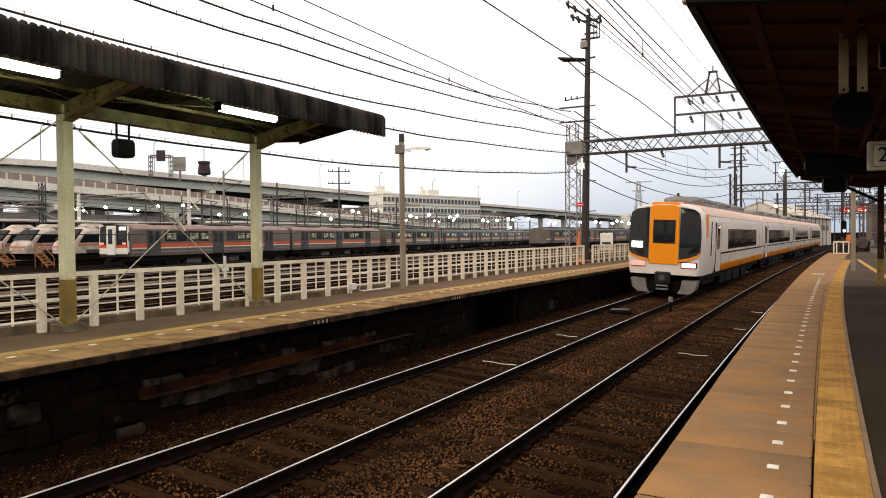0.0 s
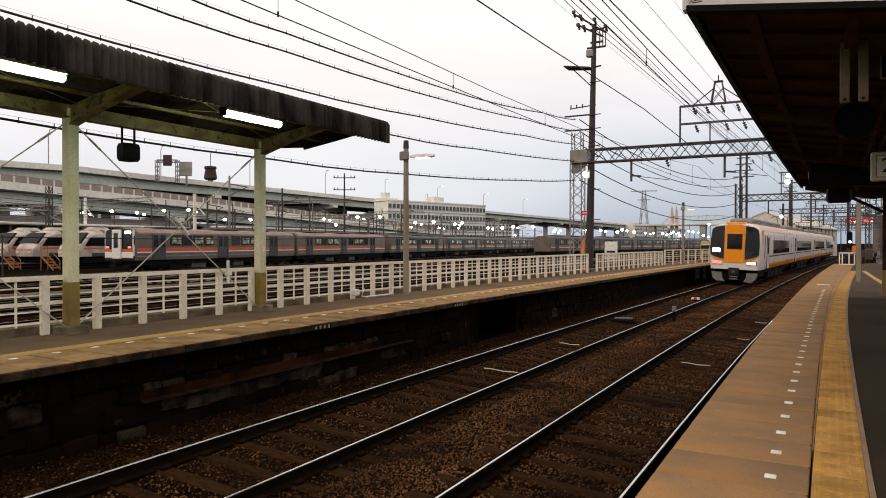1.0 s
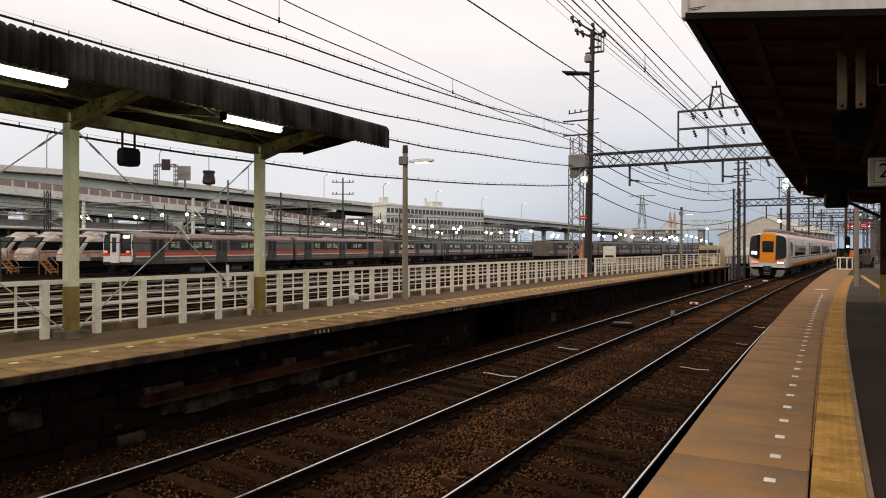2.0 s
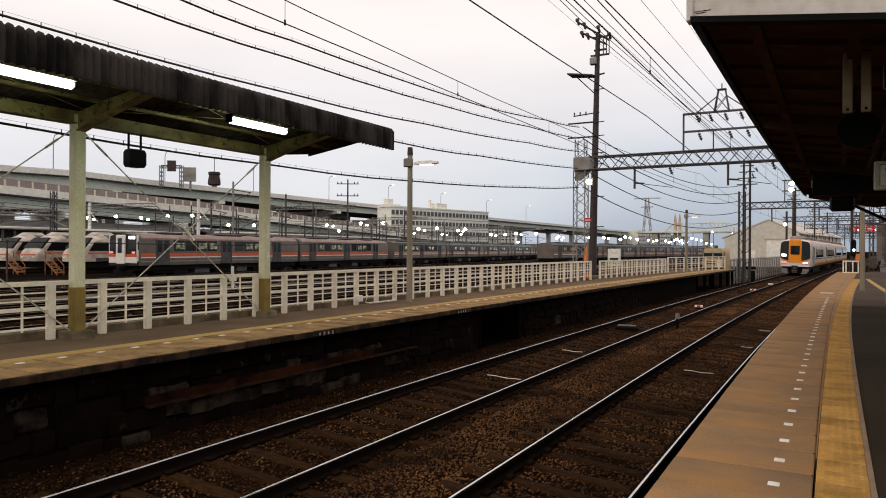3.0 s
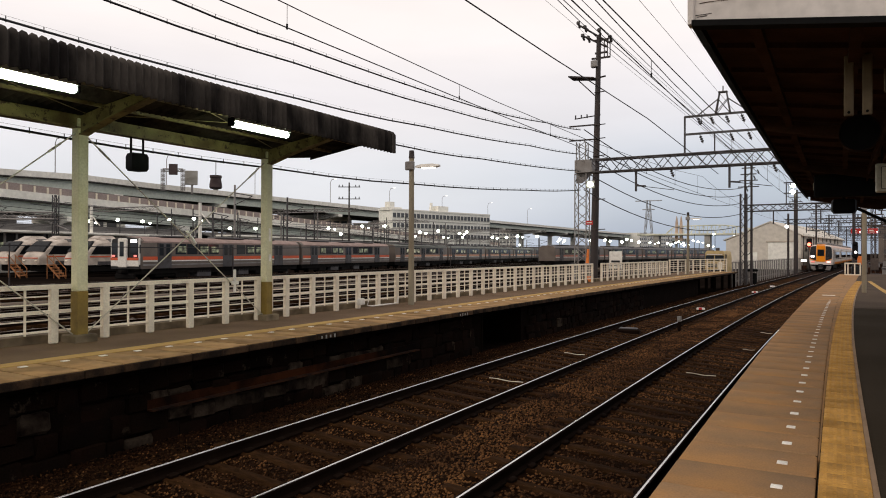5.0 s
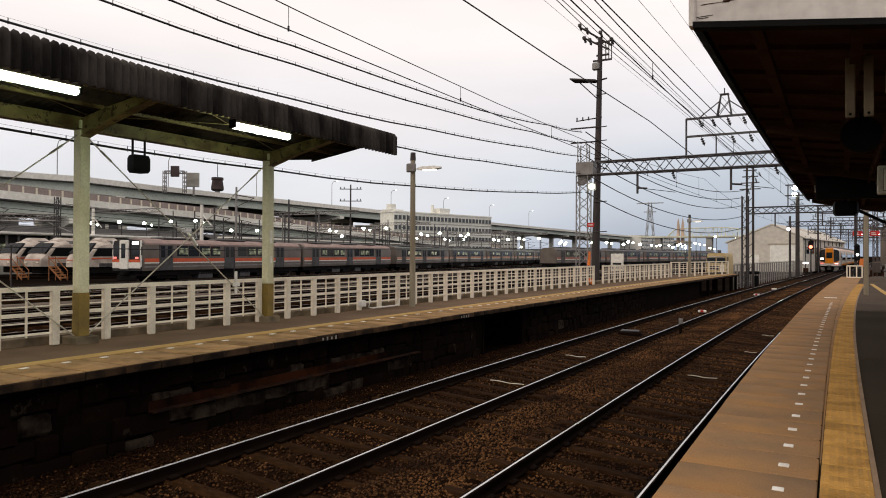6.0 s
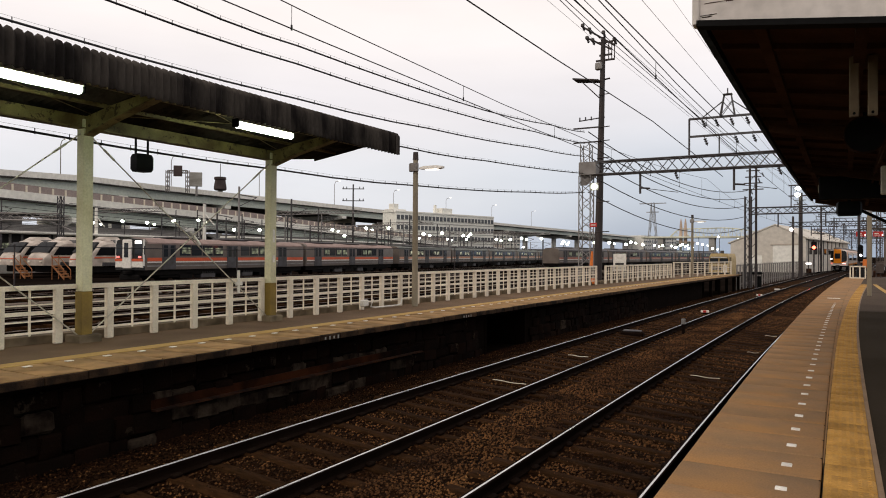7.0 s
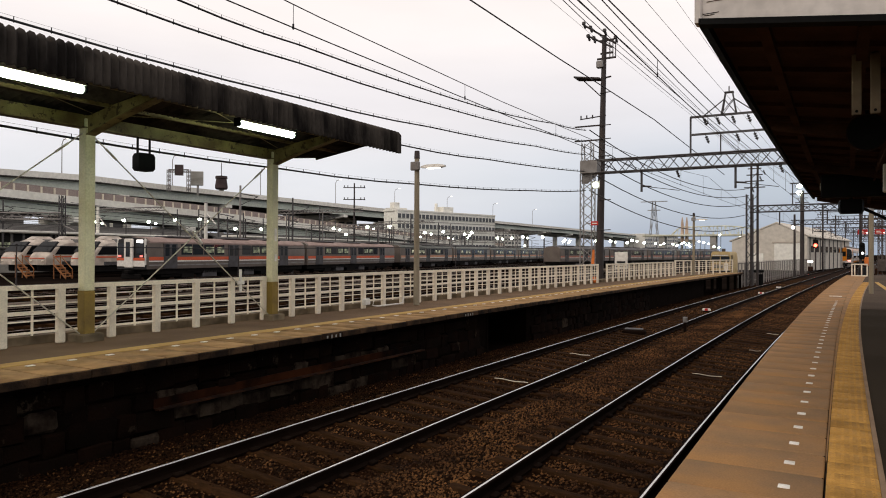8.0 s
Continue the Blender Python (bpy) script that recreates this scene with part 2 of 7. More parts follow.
M_TANK = mat("brown_tank", (0.07, 0.052, 0.05), 0.8, scale=0.4, fine=3)
# dark copy of the ballast stone, with the trackside shade in its colour
M_SHADESTONE = mat("shaded_stone", (0.024, 0.0100, 0.0042), 0.95, scale=1.0, fine=60, tint=(0.009, 0.005, 0.003), amount=0.6, each=-0.9, bump=0.3, spec=0.03)
M_FARSLAB = mat("far_platform_slab", (0.33, 0.20, 0.088), 0.85, scale=2.6, fine=80, tint=(0.19, 0.115, 0.052), amount=0.7, each=0.13, bump=0.2, spec=0.08)
M_BRACE = mat("cream_rod_paint", (0.52, 0.48, 0.38), 0.6, scale=3, fine=30, tint=(0.36, 0.32, 0.25))
M_STAIR = mat("worn_orange_steps", (0.30, 0.12, 0.04), 0.7, scale=3, fine=30)
M_WALKWAY = mat("worn_walkway", (0.135, 0.105, 0.078), 0.9, scale=0.8, fine=20, tint=(0.06, 0.045, 0.032), amount=0.7)
M_KERB = mat("mossy_kerb", (0.22, 0.17, 0.11), 0.9, scale=2.5, fine=20, tint=(0.09, 0.07, 0.045), amount=0.7)
M_FARYELLOW = mat("worn_yellow_strip", (0.44, 0.28, 0.085), 0.8, scale=3, fine=50, tint=(0.33, 0.20, 0.07), amount=0.5)
# lighter copy of the platform asphalt, with the open sky's light in its colour
M_OPENASPHALT = mat("brown_paving", (0.068, 0.048, 0.033), 0.88, scale=0.6, fine=60, tint=(0.052, 0.037, 0.026), spec=0.05)
# the darkness beneath the ramp is put into the shed's colour
M_SHED = mat("shaded_depot_shed", (0.014, 0.013, 0.012), 0.9, scale=0.2, fine=2, tint=(0.008, 0.0075, 0.007))
M_BUILDING = mat("building_wall", (0.80, 0.79, 0.72), 0.85, scale=0.12, fine=2, tint=(0.70, 0.685, 0.62), amount=0.4)
M_TANWALL = mat("warehouse_wall", (0.46, 0.41, 0.34), 0.85, scale=0.12, fine=2, tint=(0.38, 0.33, 0.27), amount=0.5)
M_GREYWALL = mat("grey_block_wall", (0.11, 0.105, 0.10), 0.85, scale=0.2, fine=2, tint=(0.07, 0.066, 0.062))
M_PANE = glass("window_glass", (0.02, 0.025, 0.03))
M_TRAINGLASS = glass("train_glass", (0.010, 0.012, 0.014), 0.04)
M_LITWIN = glow("lit_window", (0.70, 0.78, 0.50), 0.42, 0.45)
M_LITBRIGHT = glow("bright_lit_window", (0.85, 0.86, 0.60), 0.75, 0.5)
M_TWHITE = mat("train_white", (0.69, 0.615, 0.555), 0.3, scale=0.5, fine=160, tint=(0.63, 0.56, 0.50), amount=0.3, bump=0.0)
M_ROOFUNIT = mat("roof_unit_grey", (0.21, 0.19, 0.175), 0.6, scale=1.0, fine=30, tint=(0.14, 0.125, 0.115))
M_TROOF = mat("train_roof", (0.62, 0.43, 0.34), 0.5, scale=1.0, fine=160, tint=(0.52, 0.36, 0.28), amount=0.3, bump=0.0)
M_TORANGE = mat("train_orange", (0.86, 0.275, 0.006), 0.3, scale=0.5, fine=160, tint=(0.82, 0.255, 0.006), amount=0.3, bump=0.0)
M_TDARK = mat("train_black", (0.012, 0.012, 0.013), 0.35, scale=2, fine=20, bump=0.0)
M_TGREY = mat("train_underframe", (0.006, 0.005, 0.0045), 0.9, scale=3, fine=30)
M_TSKIRT = mat("train_skirt", (0.21, 0.195, 0.18), 0.6, scale=3, fine=30, tint=(0.12, 0.11, 0.10))
M_STAINLESS = mat("stainless_body", (0.150, 0.123, 0.104), 0.5, 0.1, scale=0.8, fine=60, tint=(0.105, 0.084, 0.070), bump=0.02)
M_VERMILION = mat("vermilion_stripe", (0.62, 0.10, 0.035), 0.45, scale=1, fine=20, tint=(0.5, 0.085, 0.03), bump=0.0)
M_PINKROOF = mat("dusty_pink_roof", (0.30, 0.21, 0.18), 0.7, scale=1, fine=20, tint=(0.20, 0.14, 0.12))
M_CREAM = mat("cream_body", (0.55, 0.475, 0.40), 0.4, scale=1, fine=60, tint=(0.34, 0.285, 0.235), amount=0.8, bump=0.0)
M_TANSTRIPE = mat("tan_stripe", (0.60, 0.29, 0.17), 0.5, scale=1, fine=20, bump=0.0)
M_DARKGREENROOF = mat("grey_green_roof", (0.12, 0.13, 0.115), 0.7, scale=1, fine=20)
M_MAROON = mat("maroon_stripe", (0.42, 0.15, 0.10), 0.5, scale=1, fine=20, bump=0.0)
M_RED = mat("red_sign", (0.55, 0.03, 0.025), 0.5, scale=3, fine=20, bump=0.0)
M_YELLOW = mat("yellow_machine", (0.50, 0.37, 0.17), 0.5, scale=2, fine=20, tint=(0.36, 0.26, 0.12))
M_ORANGEPLASTIC = mat("orange_plastic", (0.75, 0.20, 0.04), 0.5, scale=4, fine=20)
# bridge yellow paled: the haze over the distance is mixed into the colour
M_BRIDGE = mat("haze_pale_bridge_yellow", (0.66, 0.66, 0.52), 0.6, scale=0.3, fine=3)
M_INSUL = mat("insulator", (0.05, 0.045, 0.045), 0.3, scale=5, fine=40, bump=0.0)
M_TUBE = glow("fluorescent_tube", (0.80, 1.0, 0.76), 30.0)
M_YARDLAMP = glow("yard_lamp", (0.84, 1.0, 0.82), 16.0)
M_LAMPWARM = glow("dim_lamp", (1.0, 0.95, 0.85), 2.5)
M_SIGNALRED = glow("signal_red", (1.0, 0.10, 0.06), 9.0)
M_TAIL = glow("tail_lamp", (1.0, 0.40, 0.37), 3.6)
M_TAILRED = glow("tail_lamp_red", (1.0, 0.24, 0.21), 1.5)
M_DARKSCREEN = glass("dark_screen", (0.008, 0.009, 0.010), 0.10, 0.08)
M_DISPLAY = glow("display_white", (1.0, 0.97, 0.95), 5.0)
M_SIGNWHITE = mat("sign_white", (0.62, 0.58, 0.46), 0.5, scale=4, fine=30, bump=0.0)


# geometry helpers ----------------------------------------------------------------
class Geo:
    """Collects the faces of one mesh."""

    def __init__(self):
        self.v, self.f = [], []

    def add(self, verts, faces):
        k = len(self.v)
        self.v += [tuple(p) for p in verts]
        self.f += [tuple(i + k for i in f) for f in faces]
        return self

    def box(self, c, size, ch=0.0, m=None):
        hx, hy, hz = (s / 2 for s in size)
        m = m or Matrix.Identity(4)
        c = Vector(c)
        if ch <= 0:
            vs = [(x, y, z) for x in (-hx, hx) for y in (-hy, hy) for z in (-hz, hz)]
            fs = [(0, 1, 3, 2), (4, 6, 7, 5), (0, 4, 5, 1), (2, 3, 7, 6), (0, 2, 6, 4), (1, 5, 7, 3)]
        else:
            ch = min(ch, hx * 0.9, hy * 0.9, hz * 0.9)
            ring = lambda a, b, z: [(-a, -b + ch, z), (-a + ch, -b, z), (a - ch, -b, z), (a, -b + ch, z), (a, b - ch, z), (a - ch, b, z), (-a + ch, b, z), (-a, b - ch, z)]
            vs = ring(hx - ch, hy - ch, -hz) + ring(hx, hy, -hz + ch) + ring(hx, hy, hz - ch) + ring(hx - ch, hy - ch, hz)
            fs = [tuple(range(7, -1, -1)), tuple(range(24, 32))]
            for r in range(3):
                fs += [(r * 8 + i, r * 8 + (i + 1) % 8, r * 8 + 8 + (i + 1) % 8, r * 8 + 8 + i) for i in range(8)]
        return self.add([c + m.to_3x3() @ Vector(p) for p in vs], fs)

    def rod(self, p, q, r, n=8, r2=None):
        p, q = Vector(p), Vector(q)
        r2 = r if r2 is None else r2
        d = (q - p).normalized()
        a = d.cross(Vector((0, 0, 1)) if abs(d.z) < 0.9 else Vector((1, 0, 0))).normalized()
        b = d.cross(a)
        vs = []
        for c, rad in ((p, r), (q, r2)):
            vs += [c + (a * math.cos(k * 2 * math.pi / n) + b * math.sin(k * 2 * math.pi / n)) * rad for k in range(n)]
        fs = [(k, (k + 1) % n, n + (k + 1) % n, n + k) for k in range(n)] + [tuple(range(n - 1, -1, -1)), tuple(range(n, 2 * n))]
        return self.add(vs, fs)

    def tube(self, pts, r, n=5):
        pts = [Vector(p) for p in pts]
        vs, fs = [], []
        for i, p in enumerate(pts):
            d = (pts[min(i + 1, len(pts) - 1)] - pts[max(i - 1, 0)]).normalized()
            a = d.cross(Vector((0, 0, 1))).normalized() if abs(d.z) < 0.98 else Vector((1, 0, 0))
            b = d.cross(a)
            vs += [p + (a * math.cos(k * 2 * math.pi / n) + b * math.sin(k * 2 * math.pi / n)) * r for k in range(n)]
        for i in range(len(pts) - 1):
            fs += [(i * n + k, i * n + (k + 1) % n, i * n + n + (k + 1) % n, i * n + n + k) for k in range(n)]
        fs += [tuple(range(n - 1, -1, -1)), tuple(range((len(pts) - 1) * n, len(pts) * n))]
        return self.add(vs, fs)

    def loft(self, rows, closed=True, caps=True):
        n = len(rows[0])
        vs = [p for r in rows for p in r]
        fs = []
        for i in range(len(rows) - 1):
            for k in range(n if closed else n - 1):
                fs.append((i * n + k, i * n + (k + 1) % n, i * n + n + (k + 1) % n, i * n + n + k))
        if caps and closed:
            fs += [tuple(range(n - 1, -1, -1)), tuple(range((len(rows) - 1) * n, len(rows) * n))]
        return self.add(vs, fs)

    def sweep(self, prof, ss, closed=True, lift=None):
        """A profile of (offset, height) carried along the bent track."""
        lift = lift or (lambda o: 0.0)
        return self.loft([[at(s, o, z + lift(o)) for o, z in prof] for s in ss], closed)

    def plate(self, poly, y0, y1):
        """An outline in x, z given a thickness in y."""
        return self.loft([[(x, y0, z) for x, z in poly], [(x, y1, z) for x, z in poly]])

    def ball(self, c, r, n=8, flat=1.0):
        c = Vector(c)
        rows = []
        for i in range(1, n // 2 + 2):
            a = math.pi * (i - 0.5) / (n // 2 + 1)
            rows.append([c + Vector((r * math.sin(a) * math.cos(k * 2 * math.pi / n), r * math.sin(a) * math.sin(k * 2 * math.pi / n), r * flat * math.cos(a))) for k in range(n)])
        return self.loft(rows)

    def mesh(self, name, material, smooth=40):
        me = bpy.data.meshes.new(name)
        me.from_pydata(self.v, [], self.f)
        bm = bmesh.new()
        bm.from_mesh(me)
        if len(bm.faces) < 60000:
            bmesh.ops.recalc_face_normals(bm, faces=bm.faces)
        bm.to_mesh(me)
        bm.free()
        me.materials.append(material)
        if smooth:
            me.shade_smooth()
            me.set_sharp_from_angle(angle=radians(smooth))
        return me


def part(name, geo, material, parent=None, label="", smooth=40):
    ob = new(name, geo.mesh(name, material, smooth) if isinstance(geo, Geo) else geo)
    if parent:
        ob.parent = parent
    return tagged(ob, label)


def thing(name, label, category, m=None, group="", kind=""):
    ob = new(name)
    ob.empty_display_size = 0.3
    ob.matrix_basis = m or Matrix.Identity(4)
    return tagged(ob, label, category, group, kind)


C2, C3, STRAIGHT = 0.00065271, -2.206e-6, 115.0


def bend(s):
    """Sideways shift of the bent line at s metres along it."""
    if s <= STRAIGHT:
        return C2 * s * s + (C3 * s ** 3 if s > 0 else 0)
    return bend(STRAIGHT) + (s - STRAIGHT) * slope(STRAIGHT)


def slope(s):
    s = min(s, STRAIGHT)
    return 2 * C2 * s + (3 * C3 * s * s if s > 0 else 0)


def at(s, off, z):
    return Vector((off + bend(s), s, z))


def pose_at(s, off, z, rz=0, ry=0):
    x, y, z = at(s, off, z)
    return pose(x, y, z, 0, ry, rz - math.degrees(math.atan(slope(s))))


def steps(a, b, d):
    n = max(1, int(math.ceil((b - a) / d)))
    return [a + (b - a) * i / n for i in range(n + 1)]


CANT = 0.072
LEFT_C, RIGHT_C = -6.11, -2.577
EDGE, FAR_EDGE, TOP = -1.0, -8.58, 1.0

# ground and tracks ---------------------------------------------------------------
def ground():
    g = Geo()
    cols = [(-2500, 0.0), (-400, 0.0), (-120, 0.0), (-30, 0.0), (-12.6, 0.0), (-12.2, -0.45), (-9.4, -0.45), (-1.2, -0.45), (5.0, -0.45), (9.0, 0.0), (60, 0.0), (400, 0.0), (2500, 0.0)]
    ss = [-2000, -200, -40] + steps(-12, 115, 6) + [150, 200, 300, 500, 1000, 4500]
    g.loft([[at(s, o, z) if abs(o) < 100 else Vector((o, s, z)) for o, z in cols] for s in ss], closed=False)
    tagged(part("ground", g, M_GROUND), "dusty railway ground of fine gravel, shade put into its near-black colour", "ground", kind="structure")


def bed_height(o):
    """Height of the ballast across both tracks."""
    for c in (LEFT_C, RIGHT_C):
        d = abs(o - c)
        if d < 1.25:
            return -0.182 - (o - c) * CANT
    if o < LEFT_C:
        return -0.16 - min(1.0, (LEFT_C - 1.25 - o) / 1.4) * 0.20
    if o < RIGHT_C:
        return -0.20
    return -0.30


def ballast():
    rng = np.random.default_rng(4)
    g = Geo()
    ss, os = steps(1.5, 34, 0.11), steps(-9.1, -1.0, 0.11)
    g.loft([[at(s, o, bed_height(o) + 0.035 * noise.noise((o * 6, s * 6, 0)) + 0.03 * noise.noise((o * 1.5, s * 1.5, 5))) for o in os] for s in ss], closed=False)
    ss, os = steps(-12, 1.5, 0.45), steps(-9.1, -1.0, 0.3)
    g.loft([[at(s, o, bed_height(o) + 0.03 * noise.noise((o * 1.5, s * 1.5, 5))) for o in os] for s in ss], closed=False)
    ss, os = steps(34.02, 115, 2.0) + [140, 180, 240, 330], steps(-9.1, -1.0, 0.4)
    g.loft([[at(s, o, bed_height(o)) for o in os] for s in ss], closed=False)
    tagged(part("ballast", g, M_BALLAST, smooth=0), "brown rusty ballast between and beside the rails", "ballast", kind="stuff")
    base = np.array([(1, 0, 0), (-1, 0, 0), (0, 1, 0), (0, -1, 0), (0, 0, 1), (0, 0, -1)], float)
    tri = [(0, 2, 4), (2, 1, 4), (1, 3, 4), (3, 0, 4), (2, 0, 5), (1, 2, 5), (3, 1, 5), (0, 3, 5)]
    heaps = {True: ([], []), False: ([], [])}
    for i in range(212000):
        s = 1.5 + 34.0 * rng.random() ** 1.6 if i < 160000 else rng.uniform(-12, 1.5) if i < 180000 else rng.uniform(33, 70)
        o = rng.uniform(-9.0, -1.15)
        inside = min(abs(o - LEFT_C), abs(o - RIGHT_C))
        if abs(inside - 0.7175) < 0.09 or (inside < 1.22 and rng.random() < (0.84 if abs((s - 2.0) % 0.61 - 0.305) > 0.19 else 0.15)):
            continue
        r = rng.uniform(0.009, 0.023) * (1.0 if s < 33 else 1.6)
        q = base * (r * rng.uniform(0.65, 1.25, (6, 1)))
        a = rng.uniform(0, 6.28)
        q = q @ np.array([[math.cos(a), -math.sin(a), 0], [math.sin(a), math.cos(a), 0], [0.2, 0.1, 0.8]])
        p = at(s, o, bed_height(o) + r * 0.4 + 0.02)
        # towards the wall most stones take the colour that has shade painted in
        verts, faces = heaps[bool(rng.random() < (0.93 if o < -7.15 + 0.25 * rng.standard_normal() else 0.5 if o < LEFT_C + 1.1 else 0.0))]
        k = len(verts)
        verts += [tuple(x) for x in q + np.array(p)]
        faces += [(a_ + k, b_ + k, c_ + k) for a_, b_, c_ in tri]
    for shaded, name, m, label in ((False, "ballast_stones", M_STONE, "loose broken brown ballast stones along the rails"), (True, "sooty_ballast_stones", M_SHADESTONE, "ballast stones at the foot of the wall, shade put into their dark colour")):
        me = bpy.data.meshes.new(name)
        me.from_pydata(heaps[shaded][0], [], heaps[shaded][1])
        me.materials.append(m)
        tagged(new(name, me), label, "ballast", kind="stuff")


def track(name, centre):
    tr = thing(name, "worn railway track with shiny rails on dark sleepers", "track", kind="structure")
    ss = steps(-12, 115, 2.5) + [140, 170, 210, 260, 330]
    lean = lambda o: -(o - centre) * CANT
    for side in (-1, 1):
        c = centre + side * 0.75
        foot = [(-0.065, -0.153), (0.065, -0.153), (0.065, -0.14), (0.012, -0.12), (0.010, -0.045), (0.034, -0.035), (0.034, -0.006), (-0.034, -0.006), (-0.034, -0.035), (-0.010, -0.045), (-0.012, -0.12), (-0.065, -0.14)]
        rail = part("rail", Geo().sweep([(c + o, z) for o, z in foot], ss, lift=lean), M_RAIL, tr)
        head = [(-0.008, -0.006), (0.020, -0.006), (0.018, 0.0), (-0.006, 0.0)]
        part("running_surface", Geo().sweep([(c + o, z + 0.001) for o, z in head], ss, lift=lean), M_RAILTOP, rail, "polished steel rail head")
    me = Geo().box((0, 0, -0.08), (2.5, 0.22, 0.16), 0.02).mesh("sleeper", M_SLEEPER)
    clip = Geo()
    for x in (-0.75, 0.75):
        for d in (-0.1, 0.1):
            clip.box((x + d, 0, 0.02), (0.08, 0.14, 0.05), 0.012)
    clip_me = clip.mesh("rail_fastening", M_RAIL)
    for i in range(160):
        s = 2.0 + 0.61 * (i - 20)
        ob = part("sleeper", me, M_SLEEPER, tr)
        ob.matrix_basis = pose_at(s, centre, -0.146, ry=math.degrees(CANT))
        if 15 < i < 80:
            cl = part("rail_fastening", clip_me, M_RAIL, ob)
            cl.matrix_basis = Matrix.Identity(4)


def track_items():
    mk = thing("track_marker", "short dark marker post between the tracks", "marker", pose_at(25.6, -4.93, -0.2))
    part("post", Geo().box((0, 0, 0.16), (0.10, 0.10, 0.36), 0.02), M_RAIL, mk)
    part("cap", Geo().rod((0, 0, 0.34), (0, 0, 0.52), 0.075, 10), M_STEELPALE, mk, "pale worn cap")
    bx = thing("track_box", "dark low signalling box lying in the track", "track box", pose_at(23.7, -6.2, -0.2, 8))
    part("body", Geo().box((0, 0, 0.08), (0.75, 0.42, 0.20), 0.04), M_RAIL, bx)
    part("lid", Geo().box((0, 0, 0.2), (0.6, 0.3, 0.05), 0.02), M_STEEL, bx)
    for s, o, red in ((34.2, -5.77, True), (50.7, -5.53, True), (60.2, -5.55, False)):
        b = thing("track_beacon", "small red and white reflector block between rails" if red else "small white reflector block between rails", "reflector", pose_at(s, o, -0.2))
        part("base", Geo().box((0, 0, 0.07), (0.34, 0.24, 0.10), 0.03), M_RAIL, b)
        part("face", Geo().box((0, -0.1, 0.17), (0.36, 0.12, 0.11), 0.02), M_WHITE, b)
        if red:
            part("red_mark", Geo().box((0, -0.165, 0.17), (0.14, 0.02, 0.09), 0.006).box((0, -0.1, 0.23), (0.14, 0.12, 0.012), 0.004), M_RED, b)
    for s, o, w in ((16.2, -2.88, 0.60), (21.25, -2.32, 0.3), (26.0, -2.35, 0.35), (13.45, -6.38, 0.72), (17.85, -6.31, 0.52)):
        pts = [at(s + 0.10 * k / 8, o + w * k / 8, -0.125 - (o + w * k / 8 - (LEFT_C if o < -5 else RIGHT_C)) * CANT + 0.008 * math.sin(k)) for k in range(9)]
        tagged(part("bonding_cable", Geo().tube(pts, 0.009, 6), M_FENCE), "short pale bonding cable lying between the rails", "cable")


# platforms --------------------------------------------------------------------
def slab_mesh(name, w, d, h, m, ch=0.008):
    return Geo().box((0, 0, -h / 2), (w, d, h), ch).mesh(name, m)


def tactile_mesh():
    g = Geo().box((0, 0, -0.02), (0.314, 0.284, 0.05), 0.008)
    for i in range(5):
        for j in range(5):
            x, y = -0.12 + 0.06 * i, -0.108 + 0.054 * j
            q = [(x - 0.016, y - 0.016, 0.004), (x + 0.016, y - 0.016, 0.004), (x + 0.016, y + 0.016, 0.004), (x - 0.016, y + 0.016, 0.004)]
            q2 = [(x - 0.009, y - 0.009, 0.010), (x + 0.009, y - 0.009, 0.010), (x + 0.009, y + 0.009, 0.010), (x - 0.009, y + 0.009, 0.010)]
            g.add(q + q2, [(0, 1, 5, 4), (1, 2, 6, 5), (2, 3, 7, 6), (3, 0, 4, 7), (4, 5, 6, 7)])
    return g.mesh("tactile_tile", M_TACTILE)


def tact_off(s):
    """Centre of the yellow strip on the near platform."""
    if s < 15:
        return 0.10 + 0.003 * max(0.0, s - 5)
    return 0.13 + 0.006 * (s - 15) + 0.00022 * (s - 15) ** 2


